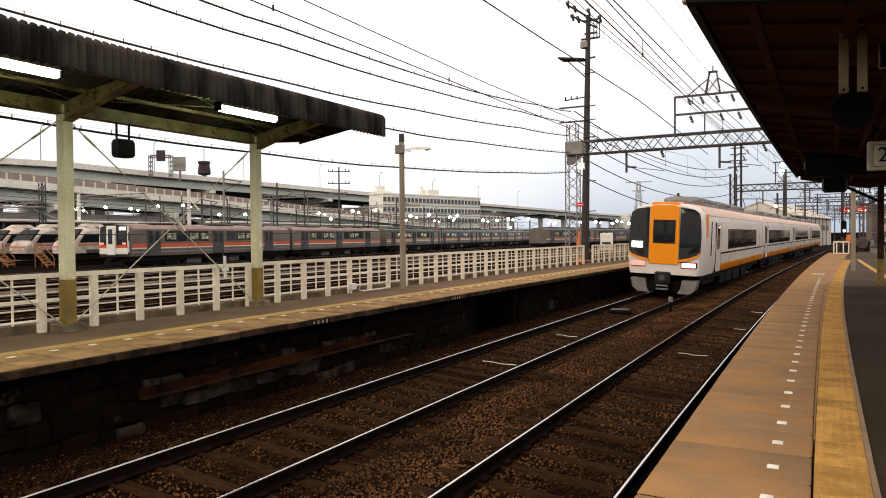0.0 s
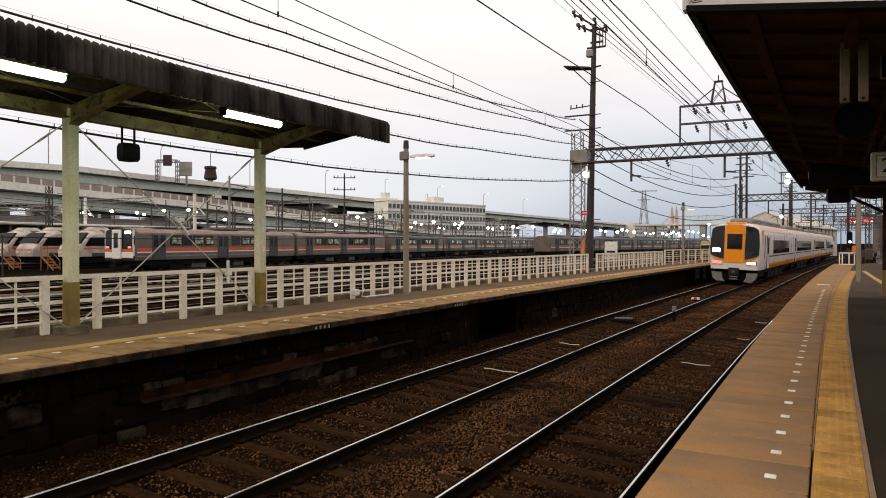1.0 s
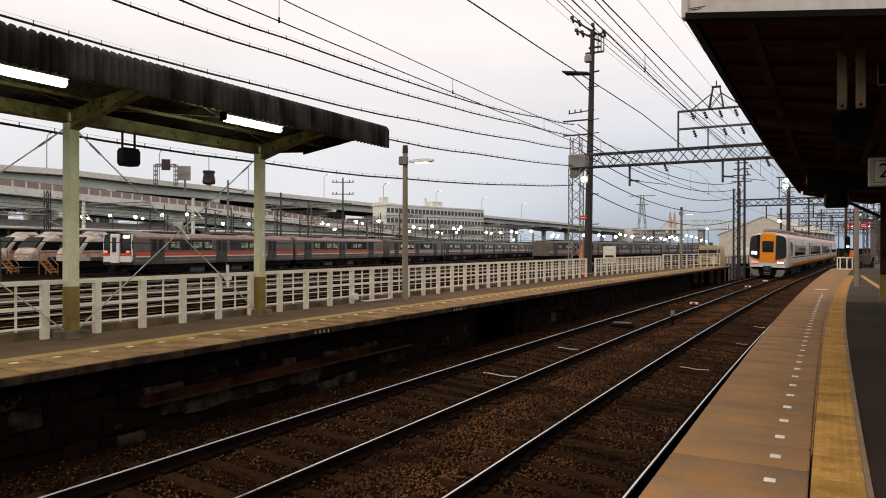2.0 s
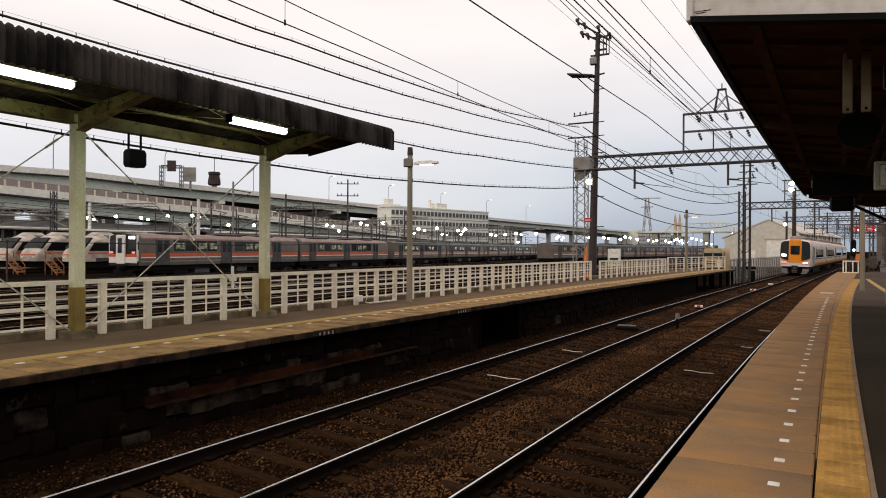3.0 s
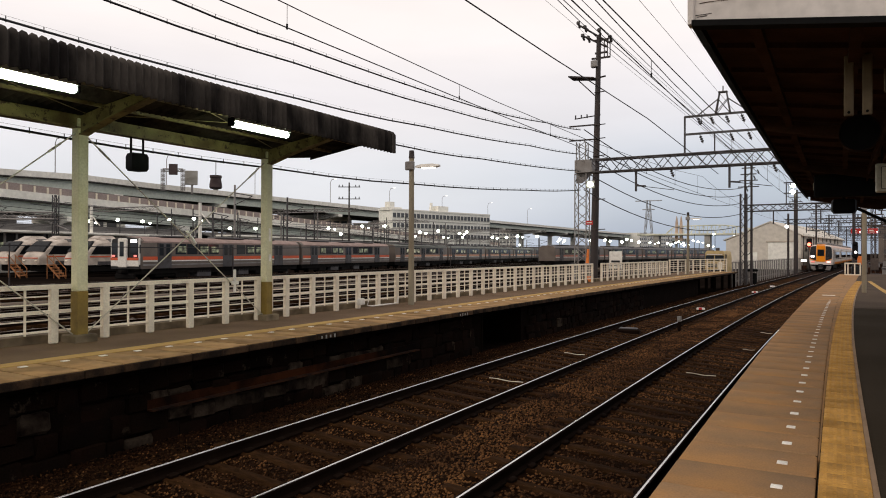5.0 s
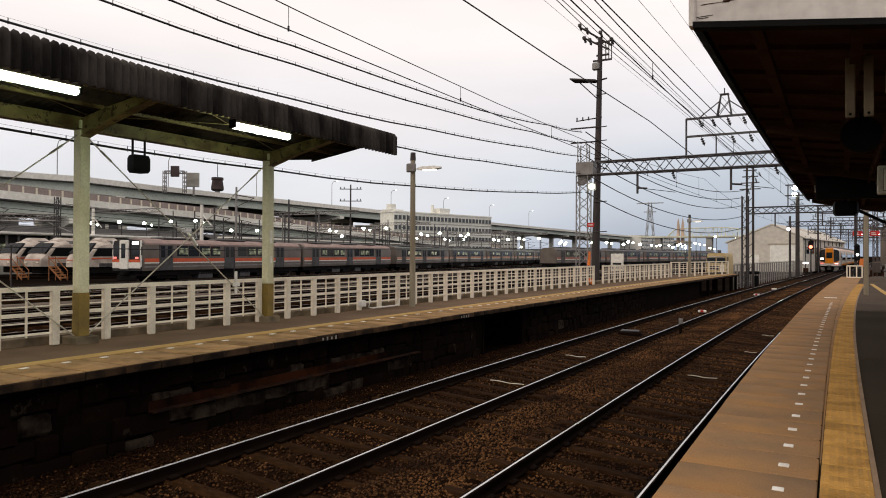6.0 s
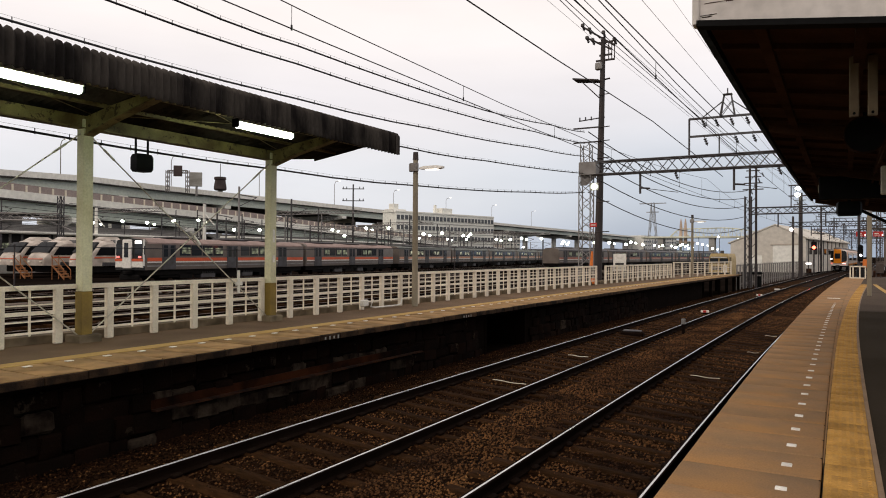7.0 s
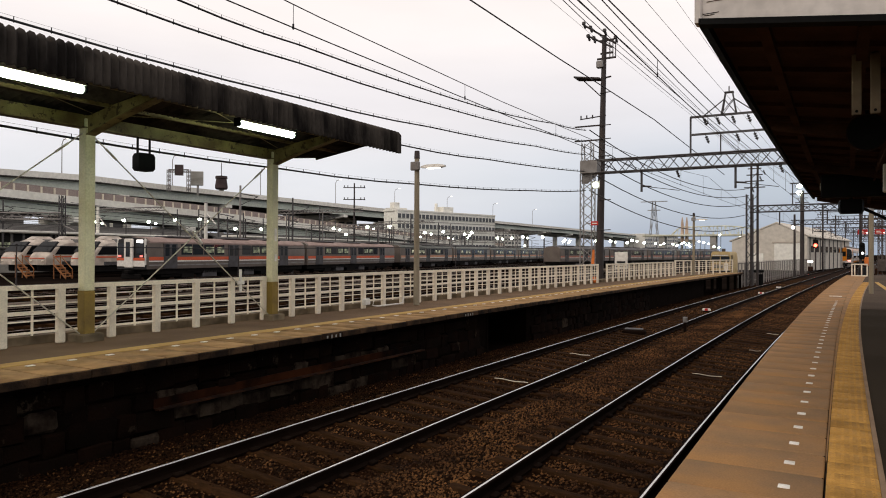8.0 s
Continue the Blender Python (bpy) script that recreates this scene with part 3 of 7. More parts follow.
def near_platform():
    pf = thing("platform_near", "platform of worn brownish concrete slabs with yellow tactile strip", "platform", kind="structure")
    ss = steps(-9, 62, 3)
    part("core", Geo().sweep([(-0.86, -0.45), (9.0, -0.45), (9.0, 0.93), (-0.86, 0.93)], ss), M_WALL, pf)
    part("asphalt", Geo().sweep([(0.30, 0.93), (9.0, 0.93), (9.0, 0.996), (0.30, 0.992)], ss), M_ASPHALT, pf, "dark asphalt platform surface")
    # from the canopy's end on, a lighter colour paints in the unshaded daylight
    part("brown_paving", Geo().sweep([(0.32, 0.985), (9.0, 0.985), (9.0, 1.001), (0.32, 0.997)], steps(23.2, 61.8, 3)), M_OPENASPHALT, pf, "platform asphalt beyond the canopy, open-sky light put into its lighter brown")
    wide, dot, tile = slab_mesh("slab", 0.93, 0.590, 0.13, M_SLAB, 0.012), slab_mesh("white_dot", 0.072, 0.078, 0.012, M_WHITE, 0.003), tactile_mesh()
    edge_tile = slab_mesh("edge_tile", 0.2, 0.284, 0.02, M_FARYELLOW)
    rng = random.Random(2)
    for i in range(114):
        s = 2.16 + 0.612 * (i - 18)
        part("slab", wide, None, pf).matrix_basis = pose_at(s, -0.537, TOP + rng.uniform(-0.004, 0.004), rz=rng.uniform(-0.15, 0.15))
        if s < 27:
            part("white_dot", dot, None, pf).matrix_basis = pose_at(s - 0.05, -0.30, TOP + 0.008)
    for i in range(180):
        s = 2.2 + 0.30 * (i - 36)
        part("tactile_tile", tile, None, pf).matrix_basis = pose_at(s, tact_off(s), TOP + 0.006 + rng.uniform(-0.002, 0.002))
    # the strip turns at the platform's end and comes back along the other edge
    for i in range(72):
        s = 45.6 - 0.30 * i
        part("edge_tile", edge_tile, None, pf).matrix_basis = pose_at(s, 1.0 + (45.6 - s) * 0.04, TOP + 0.008, rz=2.3)
    fill = [[at(s, o, z) for o, z in ((-0.068, 0.93), (tact_off(s) - 0.162, 0.93), (tact_off(s) - 0.162, 0.998), (-0.068, 0.998))] for s in steps(6, 45, 1.0)]
    part("edge_infill", Geo().loft(fill), M_SLAB, pf, "worn concrete strip beside the yellow tiles")
    part("end_paving", Geo().sweep([(-0.068, 0.93), (0.319, 0.93), (0.319, 0.998), (-0.068, 0.998)], steps(45.02, 61.8, 3)), M_SLAB, pf)
    lip = [[at(s, tact_off(s) + o, z) for o, z in ((0.158, 0.95), (0.195, 0.95), (0.195, 1.004), (0.158, 1.006))] for s in steps(-8, 44.5, 1.5)]
    part("strip_lip", Geo().loft(lip), M_SLABGREY, pf, "thin mortar lip beside the yellow strip")
    part("worn_plate", Geo().box(at(29.6, -0.42, TOP + 0.006), (0.42, 0.22, 0.012), 0.003), M_WHITE, pf, "pale worn plate set in the slabs")
    part("joint_filler", Geo().sweep([(-0.064, 0.90), (0.30, 0.90), (0.30, 0.984), (-0.064, 0.984)], ss), M_ASPHALT, pf)
    part("joint_bed", Geo().sweep([(-0.98, 0.935), (-0.075, 0.935), (-0.075, 0.9905), (-0.98, 0.9905)], ss), M_WALL, pf, "dark joint filling")


FAR_END = 63.5


def far_platform():
    pf = thing("platform_far", "old platform with concrete edge slabs over a dark stone wall", "platform", kind="structure")
    ss = steps(-4, FAR_END, 3)
    part("asphalt", Geo().sweep([(-12.3, 0.86), (-9.96, 0.86), (-9.96, 0.992), (-12.3, 0.992)], ss), M_FARASPHALT, pf, "worn brown-grey asphalt")
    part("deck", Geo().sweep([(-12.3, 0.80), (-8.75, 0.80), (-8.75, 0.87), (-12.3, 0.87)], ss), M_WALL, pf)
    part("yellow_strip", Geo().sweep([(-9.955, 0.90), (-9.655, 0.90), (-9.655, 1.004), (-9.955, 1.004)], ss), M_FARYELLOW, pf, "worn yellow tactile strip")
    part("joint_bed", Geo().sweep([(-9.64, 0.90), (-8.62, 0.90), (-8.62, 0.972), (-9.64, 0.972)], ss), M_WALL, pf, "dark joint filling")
    slab, edge, dot = slab_mesh("edge_slab", 1.07, 0.552, 0.10, M_FARSLAB, 0.006), slab_mesh("edge_nosing", 0.05, 0.585, 0.115, M_EDGE, 0.012), slab_mesh("far_white_dot", 0.075, 0.11, 0.01, M_WHITE, 0.003)
    rng = random.Random(5)
    for i in range(115):
        s = -2.2 + 0.59 * i
        if s > FAR_END - 0.3:
            break
        sl = part("edge_slab", slab, None, pf)
        sl.matrix_basis = pose_at(s, -9.115, TOP + rng.uniform(-0.004, 0.004))
        part("edge_nosing", edge, None, sl).matrix_basis = pose(0.528, 0, -0.012)
        part("white_dot", dot, None, pf).matrix_basis = pose_at(s, -9.46, TOP + 0.012)
    # the retaining wall below, with an open bay
    wall = thing("wall_far", "stone retaining wall below the platform edge, shade put into its near-black colour", "wall", kind="structure")
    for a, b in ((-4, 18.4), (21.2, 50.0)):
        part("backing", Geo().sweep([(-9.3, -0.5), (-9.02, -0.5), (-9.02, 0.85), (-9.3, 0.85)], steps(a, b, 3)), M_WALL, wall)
    # added bay lining, near-black so that the bay reads as deep shade
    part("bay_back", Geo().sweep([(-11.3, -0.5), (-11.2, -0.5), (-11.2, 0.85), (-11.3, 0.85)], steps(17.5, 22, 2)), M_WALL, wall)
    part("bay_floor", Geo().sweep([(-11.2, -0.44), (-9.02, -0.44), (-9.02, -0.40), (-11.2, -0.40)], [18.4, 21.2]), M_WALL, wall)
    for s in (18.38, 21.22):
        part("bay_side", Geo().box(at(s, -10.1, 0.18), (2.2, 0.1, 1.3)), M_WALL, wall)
    sizes = [(rng.uniform(0.28, 0.75), rng.uniform(0.22, 0.34)) for _ in range(14)]
    shapes = []
    for w, h in sizes:
        g = Geo().box((0, 0, 0), (0.12, w, h), 0.03)
        g.v = [(x, y + rng.uniform(-0.02, 0.02), z + rng.uniform(-0.02, 0.02)) for x, y, z in g.v]
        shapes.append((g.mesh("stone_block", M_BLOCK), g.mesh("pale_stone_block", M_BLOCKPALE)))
    count = 0
    for row in range(4):
        s = 3.0 + 0.2 * row
        while s < 36 and count < 300:
            k = rng.randrange(14)
            w = sizes[k][0]
            if not (18.2 < s + w and s < 21.3):
                # the top row gets no pale stones: the overhang's shade is coloured in there
                pale = row < 3 and noise.noise((s * 0.55, row * 0.9, 3.3)) + rng.uniform(-0.25, 0.25) > (0.02 if row else 0.25) + max(0.0, s - 13) * 0.05
                b = part("stone_block", shapes[k][1 if pale else 0], None, wall)
                b.matrix_basis = pose_at(s + w / 2, -9.0 + rng.uniform(-0.04, 0.02), -0.28 + 0.285 * row + rng.uniform(-0.04, 0.04), ry=rng.uniform(-4, 4))
                count += 1
            s += w - 0.01
    beam = thing("rusty_channel", "rusty steel channel bolted along the platform wall", "steel beam")
    part("web", Geo().sweep([(-8.95, 0.19), (-8.92, 0.19), (-8.92, 0.33), (-8.95, 0.33)], steps(7.0, 14.6, 2)), M_RUSTWEB, beam, "streaked rusty steel plate")
    part("lower_flange", Geo().sweep([(-8.92, 0.17), (-8.80, 0.17), (-8.80, 0.195), (-8.92, 0.195)], steps(7.0, 14.6, 2)), M_RUST, beam)
    # open trestle end of the platform
    for s in (52.0, 55.0, 58.0, 61.0, 63.2):
        for o in (-8.85, -10.6):
            tagged(part("trestle_post", Geo().box(at(s, o, 0.18), (0.2, 0.2, 1.32), 0.02), M_WALL), "dark concrete post under the platform end", "post")


def fence(name, spans, label, material, pitch=0.955, tall=1.0):
    fc = thing(name, label, "fence", kind="")
    for a, b, oa, ob_ in spans:
        off = lambda s: oa + (ob_ - oa) * (s - a) / (b - a)
        n = int(round((b - a) / pitch))
        pm = Geo().box((0, 0, tall / 2), (0.10, 0.135, tall), 0.012).mesh("post", material)
        tm = Geo().box((0, 0, 0.46), (0.03, 0.035, 0.78), 0.006).mesh("baluster", material)
        for i in range(n + 1):
            s = a + (b - a) * i / n
            part("post", pm, None, fc).matrix_basis = pose_at(s, off(s), TOP - 0.005)
            if i < n:
                s2 = s + (b - a) / n / 2
                part("baluster", tm, None, fc).matrix_basis = pose_at(s2, off(s2), TOP + 0.09)
        ss = steps(a, b, 2.0)
        for z, h, w in ((0.955, 0.075, 0.10), (0.80, 0.022, 0.03), (0.67, 0.022, 0.03), (0.535, 0.06, 0.06), (0.40, 0.022, 0.03), (0.21, 0.035, 0.04)):
            rows = [[at(s, off(s) + o, TOP + z * tall + dz) for o, dz in ((-w / 2, -h / 2), (w / 2, -h / 2), (w / 2, h / 2), (-w / 2, h / 2))] for s in ss]
            part("rail", Geo().loft(rows), material, fc)
    return fc


def kerb():
    g = Geo().sweep([(-12.0, 0.99), (-11.72, 0.99), (-11.72, 1.13), (-12.0, 1.15)], steps(-4, 50, 3))
    tagged(part("kerb", g, M_KERB), "mossy low concrete kerb behind the fence", "kerb", kind="structure")


# canopies -----------------------------------------------------------------------
def far_canopy():
    cp = thing("canopy_far", "platform canopy with corrugated slate roof on cream steel posts", "canopy")
    o0, s_end, s_beg = -11.4, 13.74, -7.0
    posts = (-1.55, 3.0, 7.55, 12.1)
    for s in posts:
        p = part("post", Geo().box(at(s, o0, 3.36), (0.195, 0.195, 3.0), 0.015), M_POST, cp, "pale green-cream steel post")
        part("ochre_base", Geo().box(at(s, o0, 1.47), (0.205, 0.205, 0.80), 0.012), M_OCHRE, p, "ochre painted post base")
        part("plinth", Geo().box(at(s, o0, 1.05), (0.42, 0.42, 0.15), 0.015), M_KERB, p)
    part("eaves_beam", Geo().sweep([(o0 - 0.05, 4.71), (o0 + 0.05, 4.71), (o0 + 0.05, 4.92), (o0 - 0.05, 4.92)], steps(s_beg, 12.3, 3)), M_BEAM, cp)
    part("beam_flange", Geo().sweep([(o0 - 0.10, 4.69), (o0 + 0.10, 4.69), (o0 + 0.10, 4.71), (o0 - 0.10, 4.71)], steps(s_beg, 12.3, 3)), M_BEAM, cp)
    for s in posts:
        rows = []
        for o, zb, zt in ((o0, 4.56, 4.88), (-10.6, 4.80, 5.03), (-9.15, 5.12, 5.22)):
            rows.append([at(s - 0.06, o, zb), at(s + 0.06, o, zb), at(s + 0.06, o, zt), at(s - 0.06, o, zt)])
        part("rafter", Geo().loft(rows), M_BEAM, cp, "flaking cream steel rafter")
        rows = [[at(s + a, o, z + b) for a, b in ((-0.09, 0), (0.09, 0), (0.09, -0.02), (-0.09, -0.02))] for o, z in ((o0, 4.56), (-10.6, 4.80), (-9.15, 5.12))]
        part("rafter_flange", Geo().loft(rows), M_BEAM, cp)
    for o, z in ((-10.75, 5.05), (-9.95, 5.17), (-9.2, 5.27)):
        part("purlin", Geo().sweep([(o - 0.03, z - 0.06), (o + 0.03, z - 0.06), (o + 0.03, z), (o - 0.03, z)], steps(s_beg, s_end - 0.1, 3)), M_BEAM, cp)
    # corrugated sheets: roof slope, rounded nose and hanging fascia in one section
    prof = [(-13.0, 5.12), (-12.2, 5.02), (-11.4, 4.98), (-10.3, 5.15), (-9.3, 5.33), (-9.10, 5.385), (-9.02, 5.36), (-8.985, 5.30), (-8.98, 5.05), (-8.975, 4.90)]
    inner = [(o - (0.02 if o > -9.2 else 0), z - 0.02) for o, z in prof]
    rows, pitch = [], 0.13
    n = int((s_end - s_beg) / pitch * 4)
    for i in range(n + 1):
        s = s_beg + (s_end - s_beg) * i / n
        w = 0.032 * math.cos(i * math.pi / 2)
        top = [at(s, o + (w if o > -9.05 else 0), z + (w if o <= -9.05 else w * 0.3)) for o, z in prof]
        low = [at(s, o + (w if o > -9.10 else 0), z + (w if o <= -9.10 else w * 0.3)) for o, z in reversed(inner)]
        rows.append(top + low)
    part("corrugated_roof", Geo().loft(rows), M_SLATE, cp, "dark weathered corrugated slate sheet", smooth=60)
    part("ridge_cover", Geo().sweep([(-9.16, 5.40), (-9.02, 5.385), (-8.95, 5.30), (-8.95, 4.88), (-9.0, 4.88), (-9.0, 5.28), (-9.06, 5.34), (-9.16, 5.36)], [13.58, 13.74]), M_SLATE, cp)
    part("end_fascia", Geo().loft([[at(13.60, o, z + d) for d in (-0.10, 0.02)] + [at(13.63, o, z + d) for d in (0.02, -0.10)] for o, z in ((-11.4, 4.96), (-10.3, 5.13), (-9.15, 5.33))]), M_SLATE, cp)
    # bracing rods
    def brace(p, q):
        p, q = Vector(p), Vector(q)
        part("brace_rod", Geo().rod(p, q, 0.012, 6), M_BRACE, cp)
        a, b = p.lerp(q, 0.06), p.lerp(q, 0.11)
        part("turnbuckle", Geo().rod(a, b, 0.020, 6), M_BRACE, cp)
    for k in range(3):
        a, b = posts[k], posts[k + 1]
        brace(at(a + 0.1, o0 - 0.02, 4.60), at(b - 0.1, o0 - 0.02, 1.12))
        brace(at(b - 0.1, o0 + 0.02, 4.60), at(a + 0.1, o0 + 0.02, 1.12))
        for p, q in ((a + 0.05, b - 0.05), (b - 0.05, a + 0.05)):
            part("roof_tie", Geo().rod(at(p, o0 + 0.2, 4.94), at(q, -9.3, 5.20), 0.008, 6), M_BEAM, cp)
    m = (posts[2] + posts[3]) / 2
    part("brace_bar", Geo().rod(at(m + 0.02, o0 - 0.02, 2.98), at(m + 0.26, o0 - 0.02, 2.72), 0.03, 8), M_WHITE, cp, "white sleeve on the bracing rod")
    # small blue and white post label
    for z, h in ((2.95, 0.30), (2.42, 0.16)):
        tagged(part("post_label", Geo().box(at(12.1, o0 + 0.102, z), (0.008, 0.07, h), 0.002), M_WHITE), "small white name label on the post", "sign")
    for s0, s1 in ((4.35, 6.1), (9.0, 10.45), (-0.4, 1.2)):
        lamp = thing("fluorescent_light", "bright fluorescent tube fitting under the canopy", "light", group="canopy lights")
        o, z = -9.3, 4.84
        part("housing", Geo().sweep([(o - 0.09, z + 0.05), (o + 0.09, z + 0.05), (o + 0.05, z + 0.12), (o - 0.05, z + 0.12)], [s0, s1]), M_WHITE, lamp)
        part("tube", Geo().sweep([(o + 0.07 * math.cos(a), z + 0.058 * math.sin(a)) for a in [k * math.pi / 4 for k in range(8)]], [s0 + 0.03, s1 - 0.03]), M_TUBE, lamp, "glowing white tube")
        for s in (s0, s1):
            part("end_cap", Geo().box(at(s, o, z + 0.03), (0.16, 0.04, 0.16), 0.01), M_BLACK, lamp)
        for s in (s0 + 0.3, s1 - 0.3):
            part("hanger", Geo().rod(at(s, o, z + 0.1), at(s, o, 5.28), 0.012, 6), M_BLACK, lamp)
    sp = thing("loudspeaker", "black box loudspeaker hanging from the canopy beam", "loudspeaker", pose_at(8.68, o0, 4.07))
    rows = [[(x * k, y * k, z) for x, y in ((-0.14, -0.14), (0.10, -0.18), (0.14, 0), (0.10, 0.18), (-0.14, 0.14))] for z, k in ((0, 0.82), (0.05, 1), (0.27, 1), (0.33, 0.85))]
    part("cabinet", Geo().loft(rows), M_BLACK, sp)
    for d in (-0.13, 0.13):
        part("strap", Geo().box((0, d, 0.48), (0.03, 0.03, 0.56)), M_BLACK, sp)


def near_canopy():
    cp = thing("canopy_near", "dark platform canopy with flaking white end fascia", "canopy", pose(0.075, 0, 0))
    s0, s1 = 5.5, 24.8
    prof = [(-0.95, 4.30), (0.95, 4.04), (2.9, 4.30), (2.9, 4.46), (0.95, 4.18), (-0.95, 4.46)]
    part("roof", Geo().sweep([(o, z + 0.05) for o, z in prof], steps(s0 + 0.05, s1, 1.5)), M_WOODROOF, cp, "dark brown board roof underside")
    end = [(-0.95, 4.30), (0.95, 4.04), (2.9, 4.30), (2.9, 4.75), (-0.95, 4.75)]
    part("end_fascia", Geo().loft([[at(s, o, z) for o, z in end] for s in (s0 - 0.02, s0 + 0.03)]), M_FASCIA, cp, "flaking white painted fascia board")
    part("fascia_drip", Geo().loft([[at(s, o, z) for o, z in ((-0.97, 4.265), (0.95, 4.005), (2.9, 4.265), (2.9, 4.31), (0.95, 4.05), (-0.97, 4.31))] for s in (s0 - 0.05, s0 + 0.06)]), M_BLACK, cp)
    rng = random.Random(9)
    for x0, x1, zz in ((-0.926, -0.811, 4.345), (-0.914, -0.842, 4.332), (-0.93, -0.811, 4.291), (-0.795, -0.625, 4.272), (-0.609, -0.475, 4.253), (-0.744, -0.694, 4.432), (-0.898, -0.663, 4.432)):
        y, n = s0 - 0.021, 9
        h = 0.012 if x1 - x0 < 0.07 else 0.0035
        up = [(x0 + (x1 - x0) * k / n, zz + h * rng.uniform(0.2, 1.0)) for k in range(n + 1)]
        down = [(x0 + (x1 - x0) * k / n, zz - h * rng.uniform(0.2, 1.0)) for k in range(n, -1, -1)]
        part("paint_chip", Geo().plate(up + down, y - 0.003, y + 0.002), M_RUST, cp, "bare crack of peeled paint")
    part("corner_trim", Geo().box(at(s0, -0.975, 4.52), (0.05, 0.10, 0.5), 0.01), M_FASCIA, cp)
    part("gutter", Geo().sweep([(-1.0, 4.31), (-0.93, 4.28), (-0.93, 4.46), (-1.0, 4.48)], steps(s0, s1, 1.5)), M_BLACK, cp)
    for o, z in ((-0.55, 4.28), (0.1, 4.19), (0.5, 4.13), (1.6, 4.16), (2.3, 4.25)):
        part("purlin", Geo().sweep([(o - 0.04, z - 0.06), (o + 0.04, z - 0.06), (o + 0.04, z + 0.05), (o - 0.04, z + 0.05)], steps(s0 + 0.1, s1, 2)), M_WOODROOF, cp)
    for s in steps(6.3, 24.0, 0.9):
        part("batten", Geo().loft([[at(s - 0.03, o, z), at(s + 0.03, o, z), at(s + 0.03, o, z + 0.06), at(s - 0.03, o, z + 0.06)] for o, z in ((-0.9, 4.30), (0.95, 4.045), (2.85, 4.30))]), M_WOODROOF, cp)
    for s in (10.2, 14.9, 19.6, 24.3):
        rows = [[at(s - 0.06, o, z), at(s + 0.06, o, z), at(s + 0.06, o, z + h), at(s - 0.06, o, z + h)] for o, z, h in ((-0.85, 4.20, 0.10), (0.95, 3.86, 0.2), (2.8, 4.20, 0.10))]
        part("rafter", Geo().loft(rows), M_WOODROOF, cp)
        if s > 24:
            p = part("post", Geo().box(at(s, 1.26, 2.85), (0.16, 0.16, 2.2), 0.015), M_RUST, cp, "brown steel canopy post")
            part("ochre_base", Geo().box(at(s, 1.26, 1.38), (0.18, 0.18, 0.78), 0.012), M_OCHRE, p, "ochre painted post base")
            part("knee_brace", Geo().rod(at(s, 1.26, 3.45), at(s, 0.1, 4.08), 0.045, 8), M_BLACK, cp)
    bd = thing("hanging_sign_board", "long dark sign board hanging under the canopy", "sign", pose_at(16.0, 0.83, 3.68))
    part("panel", Geo().box((0.0, 0, 0.24), (2.4, 0.22, 0.46), 0.02), M_BLACK, bd)
    part("end_plate", Geo().box((-1.203, 0, 0.24), (0.02, 0.16, 0.14)), M_SIGNWHITE, bd)
    for x in (-0.78, 0.9):
        part("hanger", Geo().rod((x, 0, 0.46), (x, 0, 0.50), 0.03, 8).rod((x, 0, 0.46), (x, 0, 0.72), 0.03, 8), M_CONCPOLE, bd)
    sp = thing("loudspeaker", "black box loudspeaker under the canopy", "loudspeaker", pose_at(17.0, 0.16, 3.41))
    part("cabinet", Geo().loft([[(x * k, y * k, z) for x, y in ((-0.2, -0.14), (0.2, -0.14), (0.24, 0.1), (-0.24, 0.1))] for z, k in ((0, 0.8), (0.06, 1), (0.26, 1), (0.3, 0.9))]), M_BLACK, sp)
    part("bracket", Geo().box((0, 0, 0.5), (0.06, 0.06, 0.45)), M_BLACK, sp)
    for x, s in ((0.142, 6.6), (0.272, 6.6)):
        pl = thing("hanging_bracket", "pale flat bracket hanging under the canopy", "bracket", pose_at(s, x, 3.67))
        part("plate", Geo().box((0, 0, 0.27), (0.072, 0.02, 0.50), 0.008), M_KERB, pl)
        part("bolt", Geo().rod((0, -0.02, 0.05), (0, 0.02, 0.05), 0.012, 6), M_BLACK, pl)
    ck = thing("round_clock", "round dark clock seen edge on under the canopy", "clock", pose_at(9.0, 0.28, 3.9))
    part("case", Geo().rod((0, -0.05, 0), (0, 0.05, 0), 0.2, 24), M_BLACK, ck)
    part("rim", Geo().tube([(0.2 * math.cos(a), -0.055, 0.2 * math.sin(a)) for a in [k * math.pi / 12 for k in range(25)]], 0.008, 6), M_RUST, ck)
    part("stem", Geo().rod((0, 0, 0.18), (0, 0, 0.5), 0.02, 8), M_BLACK, ck)
    sg = thing("platform_number_sign", "white box sign with a black platform number", "sign", pose_at(12.0, 0.83, 3.45))
    part("box", Geo().box((0, 0, 0.22), (0.56, 0.12, 0.42), 0.015), M_SIGNWHITE, sg)
    part("frame_line", Geo().box((0.02, -0.062, 0.22), (0.46, 0.006, 0.32), 0.002).mesh("frame_line", M_BLACK), None, sg)
    part("inner_panel", Geo().box((0.02, -0.066, 0.22), (0.445, 0.006, 0.305), 0.002), M_SIGNWHITE, sg)
    cu = bpy.data.curves.new("numeral", "FONT")
    cu.body, cu.size, cu.extrude, cu.align_x, cu.align_y = "2", 0.30, 0.003, "CENTER", "CENTER"
    cu.materials.append(M_BLACK)
    tx = new("numeral", cu)
    tx.parent = sg
    tx.matrix_basis = pose(-0.08, -0.072, 0.22, 90, 0, 0)
    for x in (-0.2, 0.2):
        part("hanger", Geo().rod((x, 0, 0.42), (x, 0, 0.72), 0.012, 6), M_BLACK, sg)
    bx = thing("junction_box", "dark square frame box under the canopy", "box", pose_at(7.2, 0.52, 4.0))
